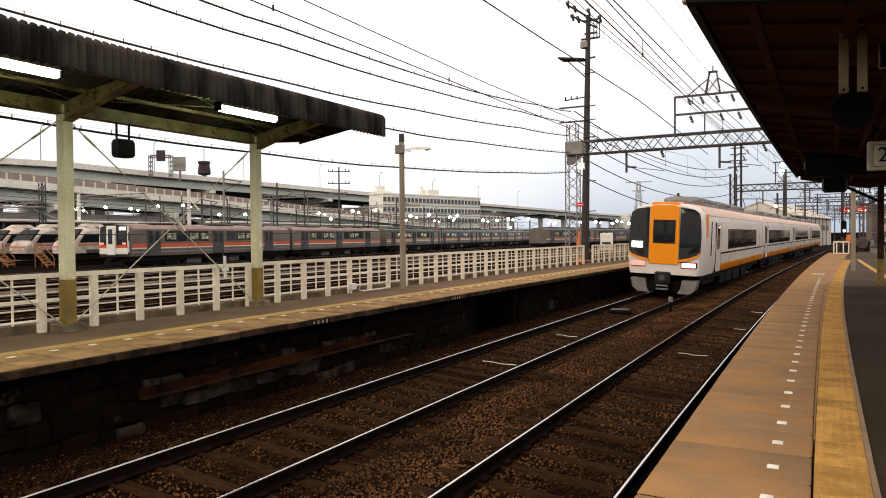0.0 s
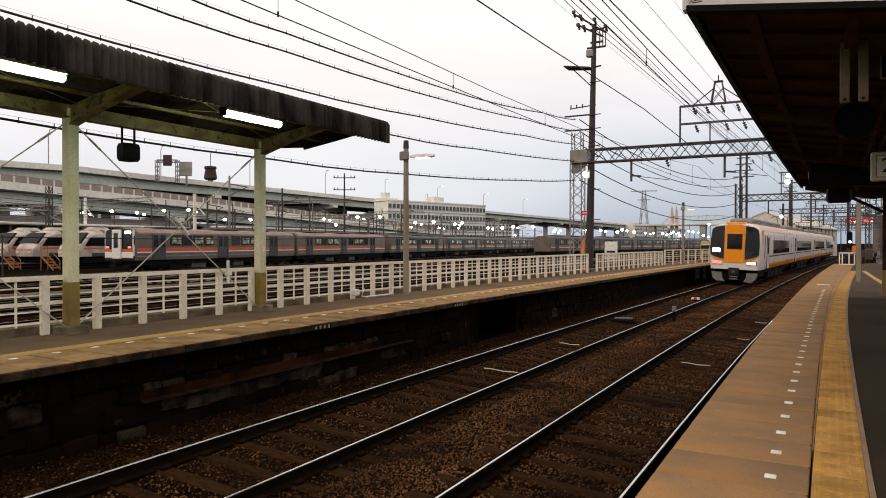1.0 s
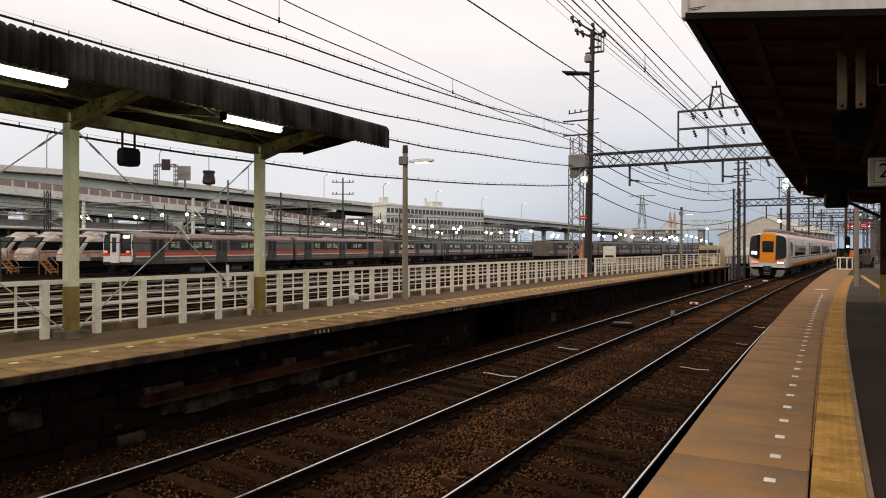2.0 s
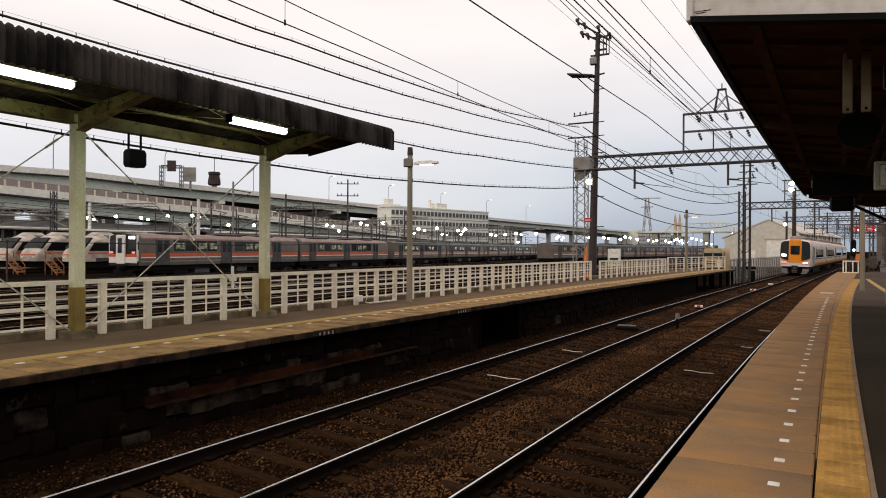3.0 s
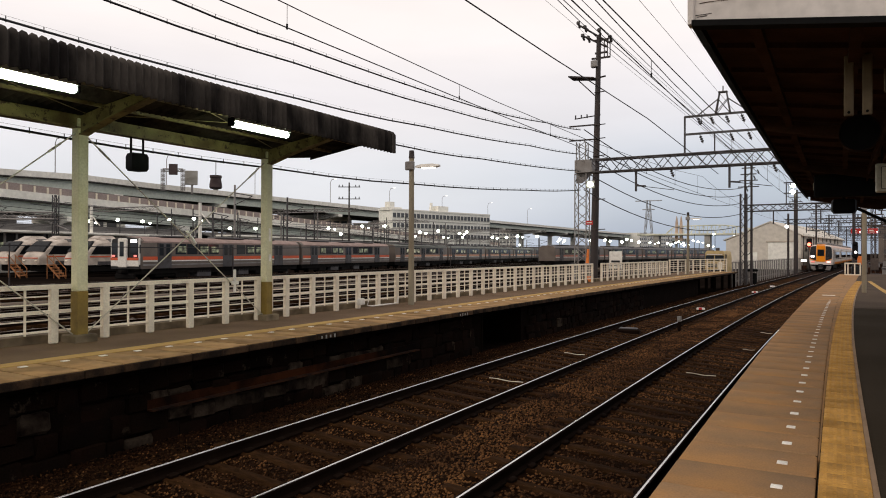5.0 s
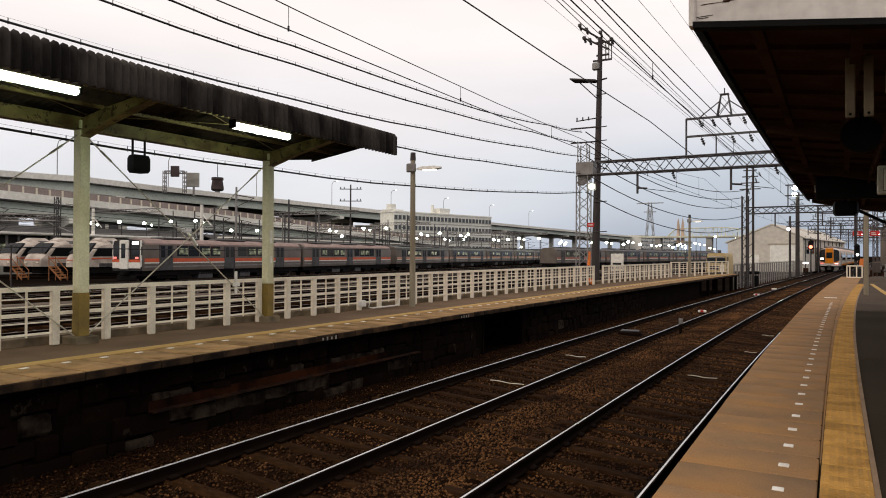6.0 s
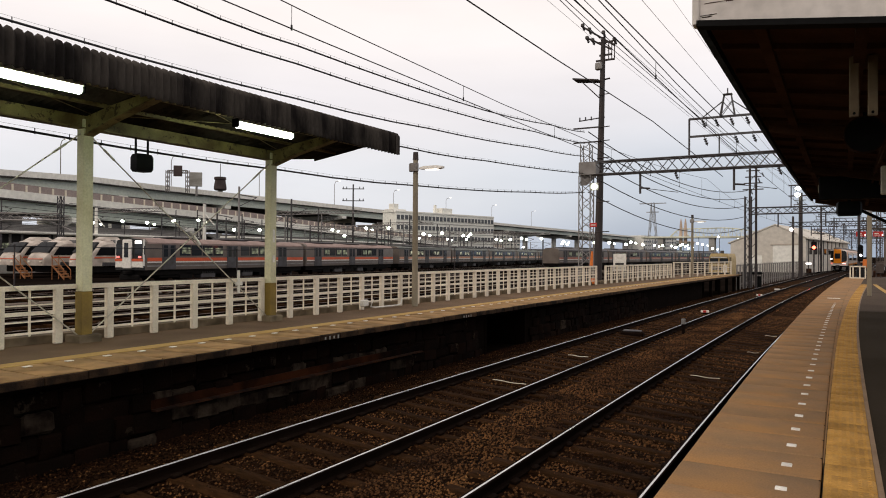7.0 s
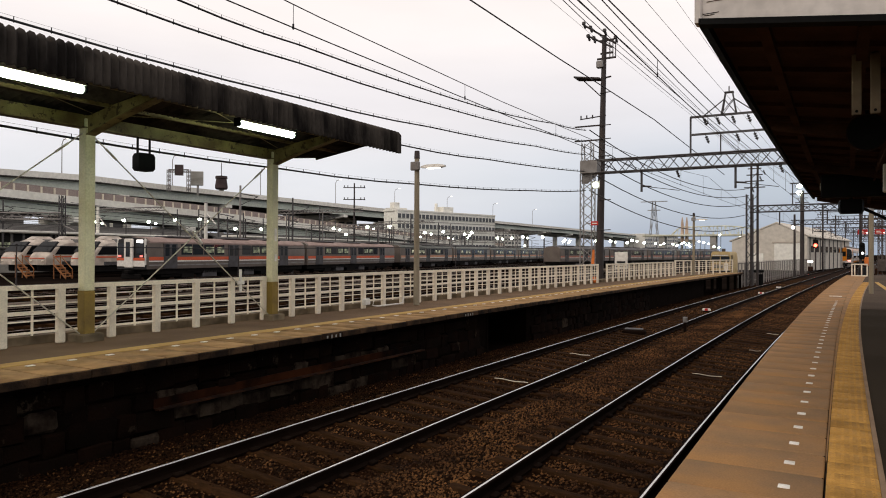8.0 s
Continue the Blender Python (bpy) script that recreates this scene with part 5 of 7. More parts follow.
def train_car(lead):
    """One car, its tail at y = 0, running on to y = 21.4; lead: with the cab face at y = 0."""
    car = thing("train_car", "white and orange express train tail car with lit lamps" if lead else "white and orange express train car", "train", group="express train cars")
    if lead:
        rows = [(0.0, 0.90, 0.10), (0.10, 0.945, 0.05), (0.35, 0.985, 0.02), (0.9, 1.0, 0.0), (21.3, 1.0, 0.0)]
    else:
        rows = [(0.1, 1.0, 0.0), (21.3, 1.0, 0.0)]
    part("body", Geo().loft([[(x, y, z) for x, z in side_profile(k, d)] for y, k, d in rows]), M_TWHITE, car, "glossy white car body")
    roof = [(1.405, 3.24), (1.30, 3.43), (1.16, 3.55), (0.82, 3.685), (0, 3.745), (-0.82, 3.685), (-1.16, 3.55), (-1.30, 3.43), (-1.405, 3.24), (-1.1, 3.2), (1.1, 3.2)]
    part("roof", Geo().loft([[(x, y, z) for x, z in roof] for y in (0.9, 21.2)]), M_TROOF, car, "dull pinkish roof")
    for y0, y1 in (((2.6, 7.8), (8.6, 12.2), (13.5, 17.5)) if lead else ((2.5, 6.5), (9.0, 12.5), (15, 18.5))):
        ac = part("roof_unit", Geo().loft([[(x * k, y, 3.66 + (z - 3.66) * k) for x, z in ((-0.85, 3.66), (0.85, 3.66), (0.78, 3.98), (0.5, 4.08), (-0.5, 4.08), (-0.78, 3.98))] for y, k in ((y0, 0.55), (y0 + 0.7, 1.0), (y1 - 0.3, 1.0), (y1, 0.8))]), M_ROOFUNIT, car, "grey roof equipment cover")
        for k in range(4):
            yy = y0 + 1.2 + k * (y1 - y0 - 1.6) / 4
            part("louvre", Geo().box((0.79, yy + 0.25, 3.83), (0.05, 0.5, 0.16), 0.01), M_TDARK, ac)
    w = 1.475
    doors = ((3.0, 4.3),) if lead else ((1.2, 2.3),)
    panes = [(6.5 + 1.62 * i, 6.5 + 1.62 * i + 1.56) for i in range(7)] if lead else [(3.2 + 1.6 * i, 3.2 + 1.6 * i + 1.54) for i in range(10)]
    for sgn in (-1, 1):
        for a, b in panes:
            rows = [[(sgn * (w * k + d), y, z) for k, z in ((1.0, 1.80), (1.0, 2.2), (0.985, 2.74))] for y, d in ((a, 0.012), (b, 0.012))]
            g = Geo()
            pts = [(sgn * (w + 0.004), 1.80), (sgn * (w + 0.012), 1.82), (sgn * (w + 0.012), 2.2), (sgn * (w * 0.985 + 0.012), 2.72), (sgn * (w * 0.985 - 0.02), 2.74), (sgn * (w - 0.05), 2.2)]
            g.loft([[(x, y, z) for x, z in pts] for y in (a, b)])
            part("window", g, M_TRAINGLASS, car, "dark tinted side window")
        for a, b in doors:
            d = part("door", Geo().box((sgn * (w + 0.0), (a + b) / 2, 1.95), (0.035, b - a, 2.1), 0.01), M_TWHITE, car)
            part("door_window", Geo().box((sgn * (w - 0.0), (a + b) / 2 - 0.1, 2.36), (0.06, 0.62, 1.05), 0.02), M_TRAINGLASS, d)
            for e in (a, b):
                part("door_seal", Geo().box((sgn * (w + 0.004), e, 1.95), (0.035, 0.035, 2.1)), M_TDARK, d)
        y0 = 3.2 if lead else 0.1
        part("lower_stripe", Geo().loft([[(sgn * (w * 0.966 + 0.006), y0, 0.88), (sgn * (w * 0.957), y0, 0.86), (sgn * (w * 0.9), y0 + 0.3, 0.87), (sgn * (w + 0.006), y0 + 0.55, 1.2)], [(sgn * (w * 0.966 + 0.006), 21.3, 0.88), (sgn * (w * 0.957), 21.3, 0.86), (sgn * (w * 0.9), 21.3, 0.87), (sgn * (w + 0.006), 21.3, 1.2)]]), M_TORANGE, car, "orange lower stripe")
        part("waist_line", Geo().box((sgn * (w + 0.003), (y0 + 21.2) / 2, 1.66), (0.012, 21.2 - y0, 0.07)), M_TGREY, car, "thin dark waist line")
    part("underframe", Geo().box((0, 10.9, 0.72), (2.5, 20.2, 0.26), 0.03), M_TGREY, car)
    for k, (y, l, x) in enumerate(((6.6, 1.6, 0.9), (8.6, 2.0, 0.9), (11.2, 2.4, 0.9), (13.9, 1.7, 0.9), (7.0, 2.6, -0.9), (10.6, 3.0, -0.9), (13.8, 1.6, -0.9))):
        part("equipment_box", Geo().box((x, y, 0.45), (0.75, l, 0.5), 0.04), M_TGREY, car)
    for y in (3.6, 17.8):
        bogie(car, y)
    if lead:
        cab_face(car)
    return car


def cab_face(car):
    y = -0.02
    panel = [(-0.56, 1.28), (0.56, 1.28), (0.57, 2.4), (0.55, 3.52), (0.40, 3.60), (-0.40, 3.60), (-0.55, 3.52), (-0.57, 2.4)]
    part("centre_panel", Geo().plate(panel, y - 0.03, 0.10), M_TORANGE, car, "orange gangway panel")
    part("roof_cap", Geo().loft([[(x, yy, z) for x, z in ((-0.56, 3.60), (0.56, 3.60), (0.5, zt), (-0.5, zt))] for yy, zt in ((0.05, 3.72), (0.9, 3.76))]), M_TORANGE, car)
    dw = part("gangway_window", Geo().box((0.0, y - 0.04, 2.56), (0.86, 0.04, 0.92), 0.02), M_TDARK, car)
    part("pane", Geo().box((0.0, y - 0.06, 2.56), (0.74, 0.03, 0.80), 0.05), M_TRAINGLASS, dw)
    for sgn in (-1, 1):
        wrap = lambda pts, d: [[(sgn * x, yy + d, z) for x, yy, z in pts], [(sgn * x, yy + 0.10 + d, z) for x, yy, z in pts]]
        pts = [(0.60, -0.02, 1.47), (0.95, -0.02, 1.55), (1.25, -0.01, 1.66), (1.385, 0.035, 1.78), (1.395, 0.03, 2.4), (1.36, 0.03, 3.0), (1.30, 0.02, 3.30), (1.12, 0.0, 3.44), (0.60, 0.0, 3.52)]
        part("windscreen", Geo().loft(wrap(pts, -0.04)), M_TRAINGLASS, car, "large dark cab windscreen")
        low = [(0.60, -0.02, 1.47), (0.95, -0.02, 1.55), (1.25, -0.01, 1.66), (1.385, 0.035, 1.78), (1.39, 0.035, 2.02), (0.60, -0.02, 1.92)]
        part("windscreen_base", Geo().loft(wrap(low, -0.05)), M_TDARK, car, "black band below the windscreen")
        trim = [(0.57, -0.02, 1.36), (0.95, -0.02, 1.45), (1.25, -0.01, 1.57), (1.39, 0.035, 1.69), (1.39, 0.035, 1.76), (1.25, -0.01, 1.65), (0.95, -0.02, 1.54), (0.57, -0.02, 1.46)]
        part("trim_line", Geo().loft(wrap(trim, -0.045)), M_TORANGE, car, "thin orange trim")
        part("wiper", Geo().rod((sgn * 0.75, -0.07, 1.95), (sgn * 1.05, -0.05, 2.9), 0.012, 5), M_TDARK, car)
        lamp = part("lamp_housing", Geo().box((sgn * 0.98, -0.01, 1.26), (0.62, 0.08, 0.24), 0.03), M_TDARK if sgn > 0 else M_TWHITE, car)
        part("tail_lamp", Geo().box((sgn * 0.98, -0.05, 1.26), (0.52, 0.04, 0.17), 0.02), M_TAIL if sgn > 0 else M_TAILRED, lamp, "glowing tail lamp")
        part("skirt", Geo().loft([[(sgn * x, yy, z) for x, z in ((0.55, 0.12), (1.0, 0.12), (1.22, 0.3), (1.30, 0.66), (0.72, 0.66), (0.66, 0.3))] for yy in (0.12, 0.75)]), M_TSKIRT, car, "dirty grey-white skirt")
        part("grab_rail", Geo().rod((sgn * 1.50, 1.75, 1.6), (sgn * 1.50, 1.75, 3.0), 0.02, 6), M_TDARK, car)
        part("corner_flash", Geo().box((sgn * 1.452, 0.95, 2.75), (0.03, 0.35, 1.1), 0.01), M_TORANGE, car, "orange corner flash")
    part("display", Geo().box((-1.03, -0.085, 2.02), (0.44, 0.02, 0.24), 0.01), M_DISPLAY, car, "bright white destination display")
    cp = part("coupler", Geo().box((0, 0.05, 0.72), (0.62, 0.3, 0.5), 0.05).rod((0, -0.15, 0.72), (0, 0.1, 0.72), 0.2, 12), M_TDARK, car)
    part("step", Geo().box((0, -0.02, 0.42), (0.46, 0.16, 0.06), 0.01).box((0, -0.02, 0.28), (0.46, 0.16, 0.06), 0.01), M_STEELPALE, cp)
    part("coupler_head", Geo().box((0, -0.12, 0.72), (0.24, 0.1, 0.24), 0.03), M_STEEL, cp)
    part("apron", Geo().box((0, 0.5, 0.38), (1.3, 0.5, 0.5), 0.05), M_TGREY, car)


# distance of the train's tail along the line
TAIL = [(0, 29.6), (0.5, 38.4), (1, 47.6), (1.5, 56.7), (3, 84.0), (3.5, 92.4), (4, 100.7), (4.5, 109.0), (6, 131.3), (6.5, 138.0), (7, 144.5), (7.5, 150.8), (8, 156.9)]


def pantograph(car, y):
    pg = part("pantograph", Geo().box((0, y, 3.80), (1.3, 1.7, 0.08), 0.02), M_STEEL, car, "folded grey current collector")
    for x in (-0.5, 0.5):
        part("lower_arm", Geo().rod((x, y - 0.75, 3.86), (x * 0.8, y + 0.55, 4.35), 0.035, 6), M_STEEL, pg)
        part("upper_arm", Geo().rod((x * 0.8, y + 0.55, 4.35), (x * 0.9, y - 0.4, 4.86), 0.028, 6), M_STEEL, pg)
    part("contact_shoe", Geo().tube([(-0.95, y - 0.4, 4.74), (-0.7, y - 0.4, 4.88), (0.7, y - 0.4, 4.88), (0.95, y - 0.4, 4.74)], 0.035, 6), M_STEEL, pg)
    for x in (-0.55, 0.55):
        for d in (-0.7, 0.7):
            part("insulator", Geo().rod((x, y + d, 3.62), (x, y + d, 3.80), 0.06, 8), M_INSUL, pg)


def build_train():
    """Cars a little over 3 m wide and 4.2 m high over the roof units."""
    lead = train_car(True)
    mid = train_car(False)
    pantograph(mid, 5.0)
    grow = Matrix.Diagonal((1.04, 1.0, 1.04, 1.0))
    for car in (lead, mid):
        for piece in car.children_recursive:
            piece.data.transform(grow)
    cars = [lead, mid, copy_thing(mid, Matrix.Identity(4)), copy_thing(mid, Matrix.Identity(4))]
    return cars


def motions():
    for k, car in enumerate(EXPRESS):
        rows = []
        for t, s in TAIL:
            a, b = s + CAR * k, s + CAR * k + 21.4
            p, q = at(a, LEFT_C, 0.0), at(b, LEFT_C, 0.0)
            yaw = math.degrees(math.atan2(-(q.x - p.x), q.y - p.y))
            rows.append((t, pose(p.x, p.y, 0.0, 0, math.degrees(CANT) * 0.75 * max(0.1, 1 - a / 160), yaw)))
        walk(car, rows)

# the yard beyond the fence -------------------------------------------------------
YARD_TURN = 8.6   # heading of the yard's tracks to the left of +y


def yard_car(kind, length=21.0, face=False):
    """A parked railcar, its front at y = 0. kind: body, stripe and roof materials, and whether it is the streamlined type."""
    body, stripe, roof, label, lit = kind
    car = thing("parked_railcar", label, "train")
    w = 1.45
    prof = [(w * 0.97, 1.0), (w, 1.4), (w, 2.6), (w * 0.95, 3.1), (w * 0.75, 3.33), (0, 3.44)]
    prof = prof + [(-x, z) for x, z in reversed(prof[:-1])]
    part("body", Geo().loft([[(x * k, y, z) for x, z in prof] for y, k in ((0, 0.96), (0.15, 1), (length - 0.15, 1), (length, 0.97))]), body, car)
    part("roof", Geo().loft([[(x, y, z) for x, z in ((1.42, 3.08), (1.12, 3.35), (0, 3.48), (-1.12, 3.35), (-1.42, 3.08), (-1.0, 3.05), (1.0, 3.05))] for y in (0.3, length - 0.3)]), roof, car)
    for a, b in ((3, 7), (10, 13.5), (16, 18.5)):
        part("roof_unit", Geo().box((0, (a + b) / 2, 3.52), (1.5, b - a, 0.18), 0.06), M_STEEL, car)
    for sgn in (-1, 1):
        x = sgn * (w + 0.004)
        part("stripe", Geo().box((x, length / 2, 1.80), (0.02, length - 0.3, 0.27)), stripe, car, "bold coloured waist stripe")
        part("white_line", Geo().box((x, length / 2, 1.60), (0.018, length - 0.3, 0.09)), M_WHITE, car)
        part("sill_stripe", Geo().box((x - sgn * 0.01, length / 2, 1.3), (0.02, length - 0.3, 0.10)), M_STEELPALE, car)
        part("upper_stripe", Geo().box((sgn * (w * 0.965), length / 2, 3.02), (0.03, length - 0.3, 0.10)), roof, car)
        doors = (2.4, 10.2, 18.0)
        for d in doors:
            dr = part("door", Geo().box((x, d, 2.0), (0.05, 1.5, 1.95), 0.01), M_STEEL, car)
            for e in (-0.36, 0.36):
                part("door_window", Geo().box((x + sgn * 0.012, d + e, 2.45), (0.05, 0.46, 0.9), 0.02), M_PANE, dr)
        for a, b in ((3.6, 9.0), (11.4, 16.8)):
            n = 4
            for i in range(n):
                y0, y1 = a + (b - a) * i / n, a + (b - a) * (i + 1) / n - 0.12
                pane = part("window", Geo().box((x, (y0 + y1) / 2, 2.52), (0.03, y1 - y0, 0.84), 0.01), M_PANE, car)
                if (i * 5 + int(a)) % 3 != 2:
                    part("lit_interior", Geo().box((x + sgn * 0.006, (y0 + y1) / 2 + 0.1, 2.50), (0.03, (y1 - y0) * 0.80, 0.50), 0.01), lit, pane, "greenish light inside the car")
    part("underframe", Geo().box((0, length / 2, 0.8), (2.5, length - 0.4, 0.5), 0.05), M_TGREY, car)
    for k in range(5):
        part("equipment_box", Geo().box((0.85, 4.6 + 2.7 * k, 0.52), (0.8, 1.5 + 0.3 * (k % 3), 0.55), 0.04), M_STEEL if k % 2 else M_TGREY, car)
    for y in (3.2, length - 3.2):
        b = part("bogie", Geo().box((0, y, 0.5), (2.3, 3.0, 0.35), 0.06), M_TGREY, car)
        for d in (-1.0, 1.0):
            for xx in (-0.6, 0.6):
                part("wheel", Geo().rod((xx - 0.06, y + d, 0.43), (xx + 0.06, y + d, 0.43), 0.43, 14), M_RAIL, b)
    if face:
        part("front_frame", Geo().plate([(-1.36, 1.0), (1.36, 1.0), (1.38, 2.8), (1.2, 3.25), (0, 3.42), (-1.2, 3.25), (-1.38, 2.8)], -0.12, 0.02), M_TDARK, car, "black front face")
        part("front_sill", Geo().box((0, -0.15, 1.45), (2.7, 0.08, 0.55), 0.05), M_WHITE, car)
        part("front_stripe", Geo().box((0, -0.18, 1.75), (2.7, 0.06, 0.2), 0.02), stripe, car)
        gd = part("gangway_door", Geo().box((-0.15, -0.2, 2.2), (0.85, 0.2, 2.2), 0.05), M_WHITE, car, "white gangway frame")
        part("gangway_window", Geo().box((-0.15, -0.31, 2.5), (0.4, 0.03, 1.1), 0.03), M_PANE, gd)
        for x in (-0.98, 0.88):
            part("cab_window", Geo().box((x, -0.135, 2.55), (0.72, 0.03, 0.85), 0.04), M_PANE, car)
        part("destination_light", Geo().box((0.85, -0.15, 3.1), (0.6, 0.04, 0.22), 0.02), M_DISPLAY, car, "lit destination panel")
        for x in (-1.05, 1.05):
            part("side_pillar", Geo().box((x * 1.26, -0.08, 2.3), (0.10, 0.16, 2.0), 0.03), M_WHITE, car)
            part("tail_lamp", Geo().box((x, -0.2, 1.98), (0.3, 0.04, 0.14), 0.02), M_TAILRED, car)
        part("coupler", Geo().box((0, -0.3, 0.8), (0.4, 0.7, 0.3), 0.05).box((0, -0.1, 0.45), (1.9, 0.2, 0.4), 0.05), M_TGREY, car)
    return car


def express_diesel():
    """The parked cream expresses with raked noses."""
    car = thing("parked_express", "cream express railcar with raked nose and orange stripe", "train", group="parked expresses")
    w = 1.45
    prof = [(w * 0.97, 0.95), (w, 1.4), (w, 2.6), (w * 0.93, 3.2), (w * 0.7, 3.5), (0, 3.64)]
    prof = prof + [(-x, z) for x, z in reversed(prof[:-1])]
    rows = []
    for y, k, top in ((-0.45, 0.70, 1.50), (-0.35, 0.82, 1.85), (0.0, 0.92, 2.25), (0.6, 0.97, 2.85), (1.25, 1.0, 3.35), (1.9, 1.0, 3.58), (2.6, 1.0, 3.66), (22.0, 1.0, 3.66)):
        rows.append([(x * k, y, min(z, 0.95 + (z - 0.95) * (top - 0.95) / 2.71)) for x, z in prof])
    part("body", Geo().loft(rows), M_CREAM, car, smooth=30)
    part("windscreen", Geo().loft([[(-1.22, 0.0, 2.30), (1.22, 0.0, 2.30), (1.22, 0.4, 2.1), (-1.22, 0.4, 2.1)], [(-1.12, 0.55, 2.85), (1.12, 0.55, 2.85), (1.12, 0.9, 2.7), (-1.12, 0.9, 2.7)], [(-0.98, 1.12, 3.34), (0.98, 1.12, 3.34), (0.98, 1.5, 3.2), (-0.98, 1.5, 3.2)]]), M_DARKSCREEN, car, "raked dark windscreen")
    for sgn in (-1, 1):
        part("cab_side_window", Geo().loft([[(sgn * 1.44, y, z) for y, z in ((0.45, 2.0), (5.6, 2.0), (5.6, 2.9), (1.1, 2.85))], [(sgn * 1.462, y, z) for y, z in ((0.45, 2.0), (5.6, 2.0), (5.6, 2.9), (1.1, 2.85))]]), M_DARKSCREEN, car)
        part("stripe", Geo().box((sgn * 1.455, 11, 1.78), (0.02, 21.4, 0.13)), M_VERMILION, car, "orange waist stripe")
        for i in range(8):
            part("window", Geo().box((sgn * 1.455, 6.9 + 1.9 * i, 2.42), (0.03, 1.75, 0.8), 0.01), M_DARKSCREEN if i % 4 else M_LITWIN, car)
    part("roof", Geo().loft([[(x, y, z) for x, z in ((1.32, 3.25), (1.0, 3.56), (0, 3.69), (-1.0, 3.56), (-1.32, 3.25), (-0.9, 3.2), (0.9, 3.2))] for y in (2.9, 21.8)]), M_GREYWALL, car, "grey roof")
    part("front_stripe", Geo().box((0, -0.40, 1.62), (2.0, 0.1, 0.10), 0.02), M_VERMILION, car)
    for x in (-0.8, 0.8):
        part("headlamp", Geo().box((x, -0.46, 1.35), (0.3, 0.1, 0.16), 0.03), M_FENCE, car)
    part("roof_unit", Geo().loft([[(x, y, z) for x, z in ((-0.8, 3.5), (0.8, 3.5), (0.5, zt), (-0.5, zt))] for y, zt in ((2.0, 3.6), (2.6, 3.9), (4.0, 3.9), (4.4, 3.7))]), M_CREAM, car)
    part("underframe", Geo().box((0, 11, 0.62), (2.4, 21, 0.7), 0.06), M_TGREY, car)
    for sgn in (-1, 1):
        part("skirt", Geo().box((sgn * 1.44, 11.5, 1.14), (0.03, 20.5, 0.34), 0.01), M_STEEL, car)
    return car


def yard():
    ux, uy = -math.sin(radians(YARD_TURN)), math.cos(radians(YARD_TURN))
    ground_z = 0.22
    lay = lambda x, y, d: pose(x + ux * d, y + uy * d, ground_z, 0, 0, YARD_TURN)
    t1 = (M_STAINLESS, M_VERMILION, M_PINKROOF, "parked grey railcar with vermilion stripe and lit cab", M_LITWIN)
    t2 = (M_STAINLESS, M_TANSTRIPE, M_DARKGREENROOF, "parked dull railcar with tan stripe", M_LITBRIGHT)
    t3 = (M_STAINLESS, M_MAROON, M_STEEL, "parked dark railcar with maroon stripe", M_LITWIN)
    front = yard_car(t1, 21.9, True)
    front.matrix_basis = lay(-46.2, 34.4, 0)
    tail = yard_car(t1, 21.9)
    tail.matrix_basis = lay(-46.2, 34.4, 22.4)
    a = yard_car(t2)
    a.matrix_basis = lay(-46.2, 34.4, 46.2)
    for k in range(1, 5):
        copy_thing(a, lay(-46.2, 34.4, 46.2 + 21.5 * k))
    c = yard_car(t3)
    c.matrix_basis = pose(-38.6, 104, ground_z, 0, 0, -5.0)
    for k in range(1, 5):
        copy_thing(c, pose(-38.6 + 21.5 * k * math.sin(radians(5.0)), 104 + 21.5 * k * math.cos(radians(5.0)), ground_z, 0, 0, -5.0))
    e = express_diesel()
    e.matrix_basis = lay(-64.6, 42.5, 0)
    copy_thing(e, lay(-69.6, 41.3, 0))
    copy_thing(e, lay(-73.6, 40.7, 0))
    # yard tracks, with pale ballast shoulders between them
    rng = np.random.default_rng(7)
    for x in (-15.2, -18.4, -22.1, -26.0, -33.0, -37.4, -41.6):
        tr = thing("yard_track", "rusty yard track seen through the fence", "track", kind="structure")
        for d in (-0.53, 0.53):
            rail = part("rail", Geo().box((d, 110, ground_z + 0.10), (0.07, 230, 0.15)), M_RAIL, tr)
            part("running_surface", Geo().box((d, 110, ground_z + 0.18), (0.05, 230, 0.012)), M_YARDRAIL, rail)
        sl = Geo().box((0, 0, ground_z - 0.04), (2.1, 0.22, 0.14), 0.02).mesh("sleeper", M_SLEEPER)
        for i in range(70):
            part("sleeper", sl, None, tr).matrix_basis = pose(0, 10 + i * 0.72, 0)
        tr.matrix_basis = pose(x, -4, 0, 0, 0, 1.0 if x > -30 else 5.0)
    for x, w in ((-20.25, 0.55), (-23.9, 0.6), (-16.8, 0.4), (-35.2, 0.6), (-39.5, 0.6)):
        g = Geo()
        ys = steps(-2, 75, 0.16)
        g.loft([[(x + w * (u + 0.12 * rng.standard_normal()), yy + 0.05 * rng.standard_normal(), ground_z - 0.1 + 0.15 * (1 - u * u * 4) + 0.035 * rng.standard_normal()) for u in (-0.5, -0.25, 0, 0.25, 0.5)] for yy in ys], closed=False)
        tagged(part("yard_ballast", g, M_YARDSTONE, smooth=0), "pale ballast shoulder between yard tracks", "ballast", kind="stuff")
    walkway = Geo().box((0, 60, 0.28), (1.7, 150, 0.30), 0.03)
    ob = tagged(part("yard_walkway", walkway, M_WALKWAY), "worn tan concrete walkway between yard tracks", "walkway", kind="structure")
    ob.matrix_basis = pose(-29.2, -15, 0, 0, 0, -1.0)
    wire("yard_cable", [(-44, -10, 2.9), (-44, 24, 2.9), (-44, 43, 2.8), (-44, 82, 3.4), (-44, 120, 3.8)], 0.035, "black cable strung low in front of the parked trains")
